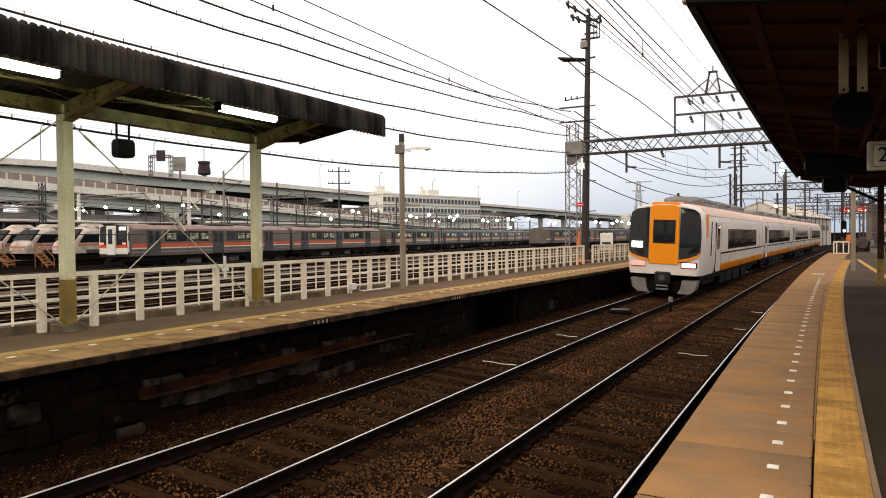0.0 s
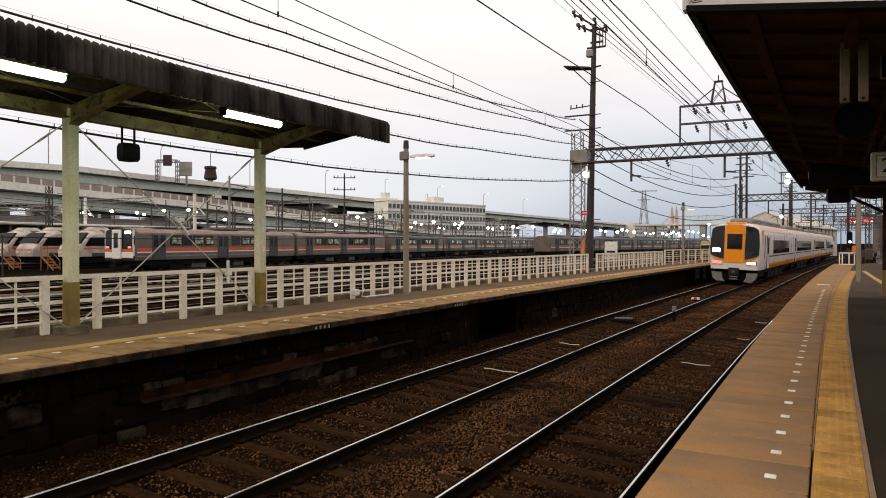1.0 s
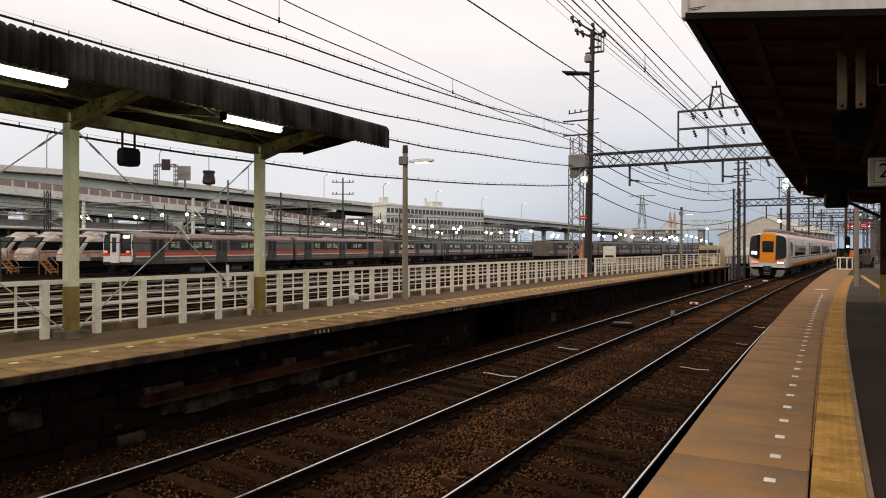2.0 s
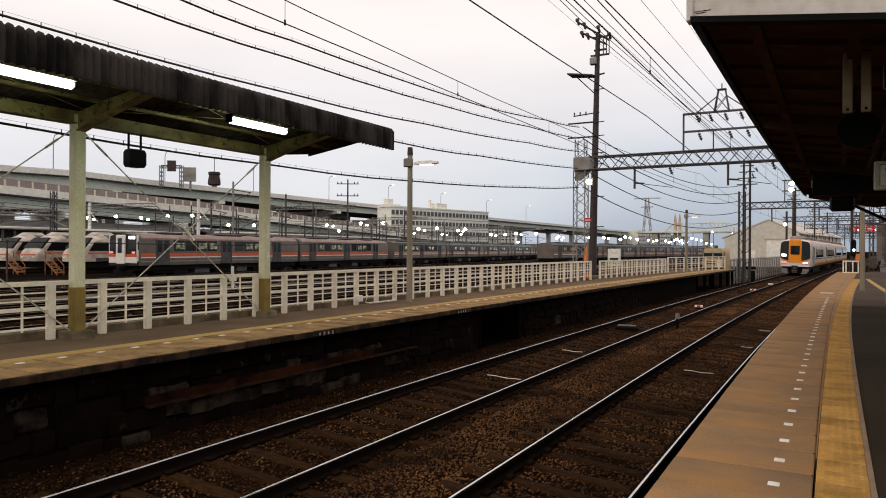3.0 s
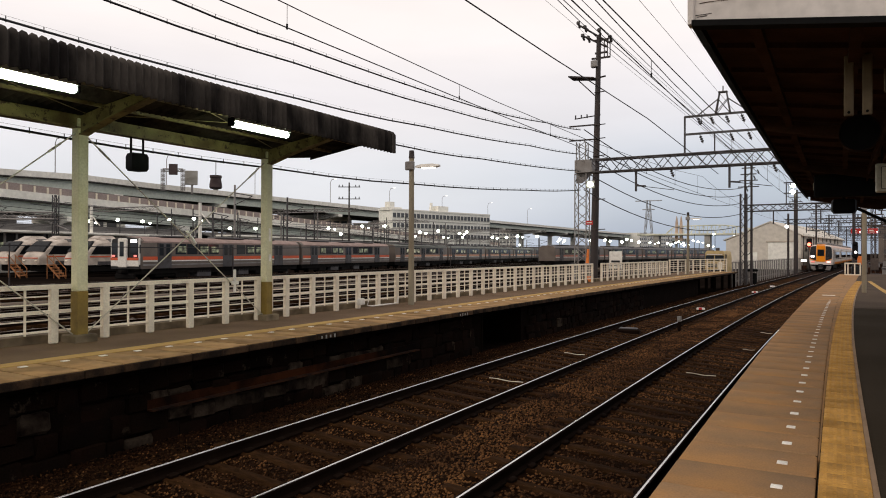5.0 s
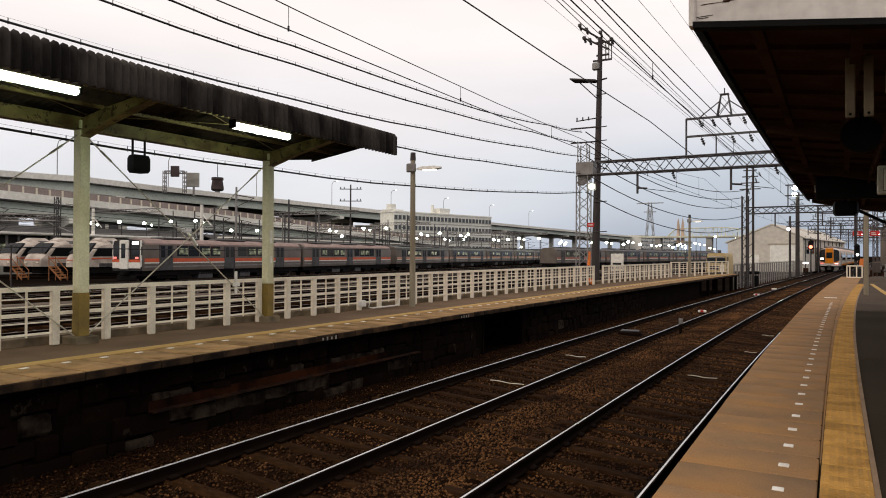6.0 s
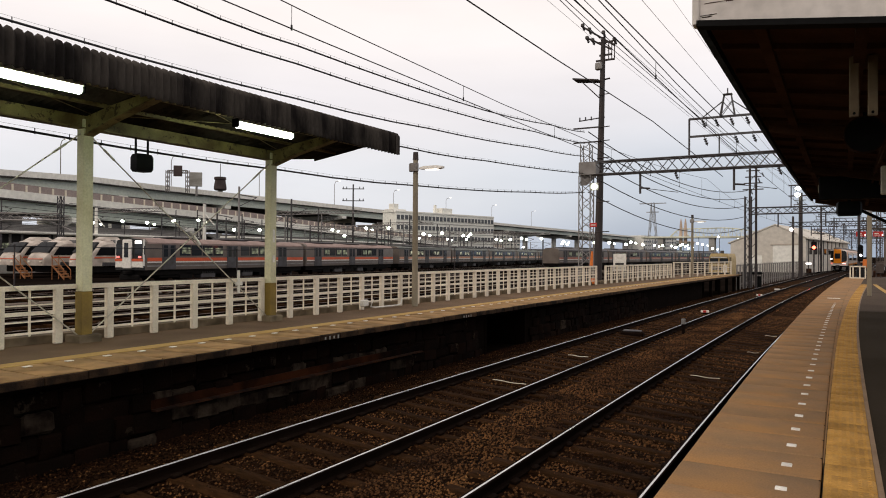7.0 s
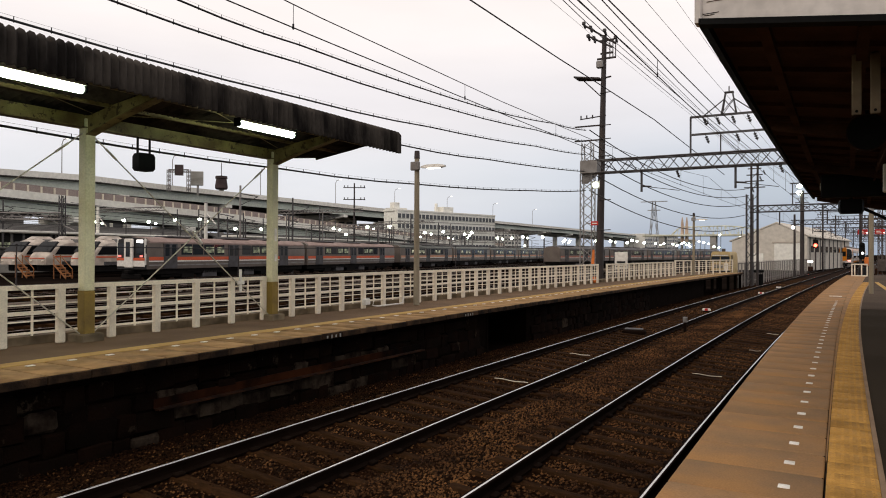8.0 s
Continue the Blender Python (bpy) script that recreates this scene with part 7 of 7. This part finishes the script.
def warehouse():
    wh = thing("warehouse", "beige gabled warehouse beside the line", "building", pose(-11.9, 122, 0, 0, 0, -8))
    gable = [(-2.5, 0), (8.6, 0), (8.6, 5.3), (4.2, 7.4), (-2.5, 4.6)]
    part("wall", Geo().plate(gable, 0, 46), M_WAREWALL, wh)
    roof = [(-2.9, 4.55), (4.2, 7.45), (9.0, 5.2), (9.0, 5.35), (4.2, 7.65), (-2.9, 4.75)]
    part("roof", Geo().plate(roof, -0.08, 46.5), M_WAREWALL, wh)
    part("door", Geo().box((5.9, -0.05, 2.2), (4.0, 0.12, 4.2), 0.02), M_BUILDING, wh, "pale sliding door")
    part("door_track", Geo().box((5.9, -0.12, 4.42), (4.6, 0.16, 0.22)), M_TANWALL, wh)
    part("small_door", Geo().box((1.4, -0.05, 1.4), (1.8, 0.12, 2.6), 0.02), M_BUILDING, wh)
    for i in range(9):
        part("side_window", Geo().box((8.62, 4 + 4.6 * i, 3.4), (0.08, 2.2, 1.0)), M_PANE, wh)
        part("side_post", Geo().box((8.64, 1.8 + 4.6 * i, 2.8), (0.14, 0.2, 5.6)), M_GREYWALL, wh)
    # picket fence along the line
    fc = thing("lineside_fence", "grey steel picket fence along the line", "fence")
    post_me = Geo().box((0, 0, 0.95), (0.10, 0.12, 2.3), 0.02).mesh("post", M_FENCEGREY)
    picket_me = Geo().box((0, 0, 1.05), (0.014, 0.024, 2.1)).mesh("picket", M_FENCEGREY)
    rail_me = Geo().box((0, 0, 0), (0.05, 1.6, 0.06)).mesh("rail", M_FENCEGREY)
    for i in range(48):
        s = 64 + i * 1.6
        part("post", post_me, None, fc).matrix_basis = pose_at(s, -9.1, -0.3)
        for k in range(5):
            part("picket", picket_me, None, fc).matrix_basis = pose_at(s + 0.32 * (k + 0.5), -9.1, -0.2)
        for z in (0.1, 1.75):
            part("rail", rail_me, None, fc).matrix_basis = pose_at(s + 0.8, -9.08, z)
    mast = thing("lineside_pole", "dark lineside pole with small lamp", "pole", pose(-3.79, 88.7, -0.3))
    part("shaft", Geo().rod((0, 0, 0), (0, 0, 7.4), 0.13, 8, 0.11), M_POLE, mast)
    part("lamp_head", Geo().ball((-0.16, -0.2, 5.9), 0.2, 8), M_DISPLAY, mast, "glowing lamp")
    sg = thing("signal", "railway signal showing red", "signal", pose_at(118, -7.70, -0.3))
    part("mast", Geo().rod((0, 0.1, 0), (0, 0.1, 4.9), 0.09, 8), M_POLE, sg)
    part("hood", Geo().box((0, 0.05, 4.45), (0.75, 0.2, 1.3), 0.12), M_BLACK, sg)
    part("red_light", Geo().ball((0, -0.15, 4.2), 0.26, 10), M_SIGNALRED, sg, "glowing red aspect")
    sl = thing("signal_lamp", "low white lineside lamp", "signal", pose_at(117, -8.30, -0.3))
    part("stand", Geo().rod((0, 0, 0), (0, 0, 1.7), 0.06, 6), M_POLE, sl)
    part("cabinet", Geo().box((0, 0.1, 0.7), (0.7, 0.3, 0.7), 0.03), M_RUST, sl)
    part("lamp_head", Geo().box((0, -0.1, 1.78), (0.75, 0.16, 0.24), 0.05), M_DISPLAY, sl)
    pm = thing("point_cabinet", "black hooded lineside cabinet", "cabinet", pose(-5.6, 67, -0.3))
    part("cabinet", Geo().box((0, 0, 0.55), (0.55, 0.4, 1.1), 0.05), M_BLACK, pm)
    part("hood", Geo().box((-0.1, 0, 1.35), (0.9, 0.45, 0.25), 0.08), M_BLACK, pm)
    # yellow track machine behind the platform end
    tm = thing("track_machine", "yellow track maintenance vehicle behind the fence", "vehicle", pose(-13.0, 101.6, -0.62, 0, 0, -4))
    part("cab", Geo().loft([[(x * k, y, z) for x, y in ((-1.25, -2), (1.25, -2), (1.25, 3), (-1.25, 3))] for z, k in ((0.6, 1), (2.6, 1), (3.3, 0.92), (3.5, 0.8))]), M_YELLOW, tm)
    for x in (-0.62, 0.62):
        part("windscreen", Geo().box((x, -2.0, 2.5), (1.1, 0.1, 0.7), 0.03), M_PANE, tm)
    part("grille", Geo().box((-0.25, -2.02, 1.5), (1.2, 0.1, 0.5), 0.03), M_TDARK, tm)
    part("front_panel", Geo().box((0.75, -2.03, 1.35), (0.5, 0.1, 1.2), 0.03), M_WHITE, tm)
    part("roof_rail", Geo().rod((-1.2, -2.05, 3.1), (1.2, -2.05, 3.1), 0.05, 6), M_YELLOW, tm)
    part("headlight_bar", Geo().box((0, -2.06, 2.98), (2.0, 0.08, 0.12), 0.03), M_WHITE, tm)
    part("ladder", Geo().rod((1.32, -1.6, 0.4), (1.32, -1.6, 3.0), 0.04, 6).rod((1.32, -1.0, 0.4), (1.32, -1.0, 3.0), 0.04, 6), M_TDARK, tm)
    part("beacon", Geo().rod((0, 0, 3.5), (0, 0, 3.9), 0.25, 10), M_STEEL, tm)
    part("buffer", Geo().box((0, -2.1, 0.8), (2.5, 0.3, 0.3), 0.05), M_TDARK, tm)


def platform_end():
    """Things at the far end of the near platform."""
    bx = thing("end_barrier", "cream steel barrier at the platform end", "barrier", pose_at(58.0, -0.06, TOP - 0.1))
    for x in (-0.5, -0.32, 0.1, 0.44):
        part("upright", Geo().box((x, 0, 0.5), (0.08, 0.06, 1.0), 0.01), M_FENCE, bx)
    for z in (0.12, 0.95):
        part("rail", Geo().box((-0.02, 0, z), (1.0, 0.06, 0.09), 0.01), M_FENCE, bx)
    part("drum", Geo().rod((0.15, 0.4, 0), (0.15, 0.4, 0.75), 0.28, 14), M_TDARK, bx)
    pl = thing("platform_pole", "slim pale pole on the platform", "pole", pose_at(32.4, 0.725, TOP))
    part("shaft", Geo().rod((0, 0, 0), (0, 0, 3.4), 0.085, 12), M_CONCPOLE, pl)
    part("collar", Geo().rod((0, 0, 3.3), (0, 0, 3.5), 0.10, 12), M_STEELPALE, pl)
    sg = thing("signal", "dark railway signal on a post at the platform end", "signal", pose_at(63, -0.15, 0))
    part("mast", Geo().rod((0, 0, 0), (0, 0, 7.0), 0.10, 8), M_POLE, sg)
    part("head", Geo().box((0.1, -0.1, 2.75), (0.40, 0.25, 1.1), 0.08).ball((0.1, -0.1, 3.3), 0.21, 8), M_BLACK, sg)
    part("aspect", Geo().ball((0.14, -0.25, 2.66), 0.10, 8), M_DISPLAY, sg)
    for x in (2.13, 3.32):
        rs = thing("red_notice", "small red hanging notice with white lettering bars", "sign", pose(x, 66.2, 4.2))
        part("plate", Geo().box((0, 0, 0.2), (0.70, 0.04, 0.42), 0.01), M_RED, rs)
        part("white_bar", Geo().box((-0.10, -0.025, 0.24), (0.3, 0.01, 0.07)).box((-0.06, -0.025, 0.11), (0.36, 0.01, 0.05)), M_WHITE, rs)
        part("lamp", Geo().ball((0.30, -0.05, 0.12), 0.045, 6), M_DISPLAY, rs)
        part("hanger", Geo().rod((0, 0, 0.4), (0, 0, 2.2), 0.03, 6), M_STEEL, rs)
    ol = thing("orange_lamp", "orange box lamp on a post", "lamp", pose_at(66, 0.26, 0.8))
    part("post", Geo().rod((0, 0, -1), (0, 0, 1.0), 0.05, 8), M_POLE, ol)
    part("box", Geo().box((0, 0, 1.2), (0.45, 0.3, 0.7), 0.05), M_ORANGEPLASTIC, ol)
    # cluttered lineside equipment beyond the platform end
    rng = random.Random(21)
    for i in range(26):
        s, o = rng.uniform(66, 150), rng.choice((-0.6, 0.3, 1.4, 2.6, 4.0, 5.5)) + rng.uniform(-0.3, 0.3)
        eq = thing("lineside_cabinet", "dull grey lineside equipment cabinet", "cabinet", pose_at(s, o + 1.6, -0.4), group="lineside cabinets")
        h = rng.uniform(0.9, 1.7)
        part("body", Geo().box((0, 0, h / 2), (rng.uniform(0.5, 1.1), 0.5, h), 0.04), M_STEELPALE if i % 2 else M_RUST, eq)
        part("cap", Geo().box((0, 0, h + 0.04), (0.9, 0.6, 0.08), 0.02), M_STEEL, eq)
    for s, o, h, w in ((150, 12, 6, 9), (215, 4, 7, 14), (260, 14, 12, 22)):
        building("trackside_house", "small dull trackside building", bend(s) + o, s, -6, w, 9, h, M_TANWALL if int(s) % 2 else M_GREYWALL, 2, 4)


def terrace():
    """Dull brown houses closing the view along the line."""
    rng = random.Random(17)
    x = 12.0
    for k in range(9):
        w, h, yy = rng.uniform(5, 9), rng.uniform(6.5, 10.5), 205 + rng.uniform(0, 14)
        hs = thing("row_house", "dull brown tiled house at the end of the line", "house", pose(x, yy, 0, 0, 0, -6), group="row houses")
        part("wall", Geo().box((w / 2, 4, h / 2), (w - 0.4, 8, h), 0.05), M_DULLHOUSE, hs)
        part("roof", Geo().plate([(-0.2, h), (w / 2, h + 1.8), (w + 0.2, h), (w + 0.2, h + 0.2), (w / 2, h + 2.0), (-0.2, h + 0.2)], -0.4, 8.4), M_MAST, hs)
        for i in range(2):
            for f in range(2):
                wd = part("window", Geo().box((w * (0.3 + 0.4 * i), -0.02, h * (0.32 + 0.4 * f)), (1.4, 0.1, 1.3)), M_OFFICEPANE, hs)
                part("sill", Geo().box((w * (0.3 + 0.4 * i), -0.08, h * (0.32 + 0.4 * f) - 0.7), (1.6, 0.2, 0.1)), M_CONCRETE, wd)
        x += w + rng.uniform(0.2, 1.0)


def fence_items():
    nt = thing("notice_board", "white notice board standing behind the fence", "sign", pose(-12.9, 48.5, -0.05))
    part("panel", Geo().box((0, 0, 2.1), (0.9, 0.06, 1.2), 0.02), M_WHITE, nt)
    part("text_bars", Geo().box((0, -0.04, 2.0), (0.6, 0.01, 0.14)).box((0, -0.04, 1.7), (0.7, 0.01, 0.08)), M_TDARK, nt)
    for x in (-0.35, 0.35):
        part("leg", Geo().rod((x, 0, 0), (x, 0, 1.6), 0.04, 6), M_STEELPALE, nt)
    wv = thing("small_cross_sign", "small white cross-shaped marker fixed on the fence", "sign", pose_at(11.15, -11.42, 1.72))
    part("upright", Geo().box((0, 0, 0.2), (0.03, 0.07, 0.5), 0.006), M_WHITE, wv)
    part("bar", Geo().box((0.01, 0, 0.16), (0.03, 0.2, 0.08), 0.006), M_WHITE, wv)
    cv = thing("white_conduit", "white conduit bent along the fence foot", "conduit")
    part("pipe", Geo().tube([at(s, -11.3, z) for s, z in ((16.0, 1.28), (15.9, 1.08), (16.1, 1.05), (17.2, 1.05), (17.4, 1.08), (17.45, 1.25))], 0.022, 8), M_WHITE, cv)
    part("box", Geo().box(at(15.6, -11.3, 1.2), (0.14, 0.24, 0.18), 0.02), M_WHITE, cv)
    for s, n in ((10.6, 4), (16.2, 4)):
        pl = thing("edge_number", "small worn white number plate on the platform edge", "plate")
        for k in range(n):
            part("bar", Geo().box(at(s + 0.13 * k, -8.548, 0.92), (0.006, 0.04, 0.07 if k % 2 else 0.05)), M_CONCRETE, pl)

CABLES = (
    (5.94, ((-6, -12.0, 4.75), (6.4, -12.0, 4.62), (13.07, -12.0, 4.61), (19.16, -12.0, 4.77), (28, -11.8, 5.25))),
    (6.95, ((-6, -11.6, 5.75), (9, -11.6, 5.72), (18.05, -11.6, 5.82), (23.4, -11.6, 6.05))),
    (7.87, ((-6, -11.6, 6.32), (6.2, -11.6, 6.28), (13.2, -11.6, 6.36), (19.4, -11.6, 6.62), (28, -11.6, 7.15))),
    (8.57, ((-6, -11.6, 7.3), (8.1, -11.6, 7.16), (13.2, -11.6, 7.22), (20.8, -11.6, 7.43), (28, -11.6, 7.85))),
    (9.18, ((-6, -11.6, 7.8), (9.6, -11.6, 7.64), (13.2, -11.6, 7.67), (23.3, -11.6, 7.92), (30, -11.6, 8.45))),
)

ground()
ballast()
near_platform()
far_platform()
kerb()
track("track_1", LEFT_C)
track("track_2", RIGHT_C)
far_canopy()
near_canopy()
fence("platform_fence", ((-2.4, 35.8, -11.5, -11.5), (37.2, 50.6, -11.45, -11.2)), "cream-white painted steel fence along the platform", M_FENCE)
fence("end_fence", ((50.9, 63.0, -11.1, -9.4),), "cream-yellow fence closing the platform end", M_FENCE, 1.5, 1.1)
gantry_near()
big_pole()
for s, extra in ((66, 3.2), (96, 2.6), (126, 2.6), (156, 2.4), (190, 2.4), (230, 2.4)):
    gantry_far(s, -8.6, 6.5, 6.2, extra)
wires()
light_pole(17.65, -10.98, 4.5, 0.09)
mast_lamps()
light_pole(54.0, -10.53, 4.5, 0.10)
track_items()
EXPRESS = build_train()
yard()
yard_lamps()
yard_masts()
distance()
warehouse()
platform_end()
terrace()
fence_items()
motions()
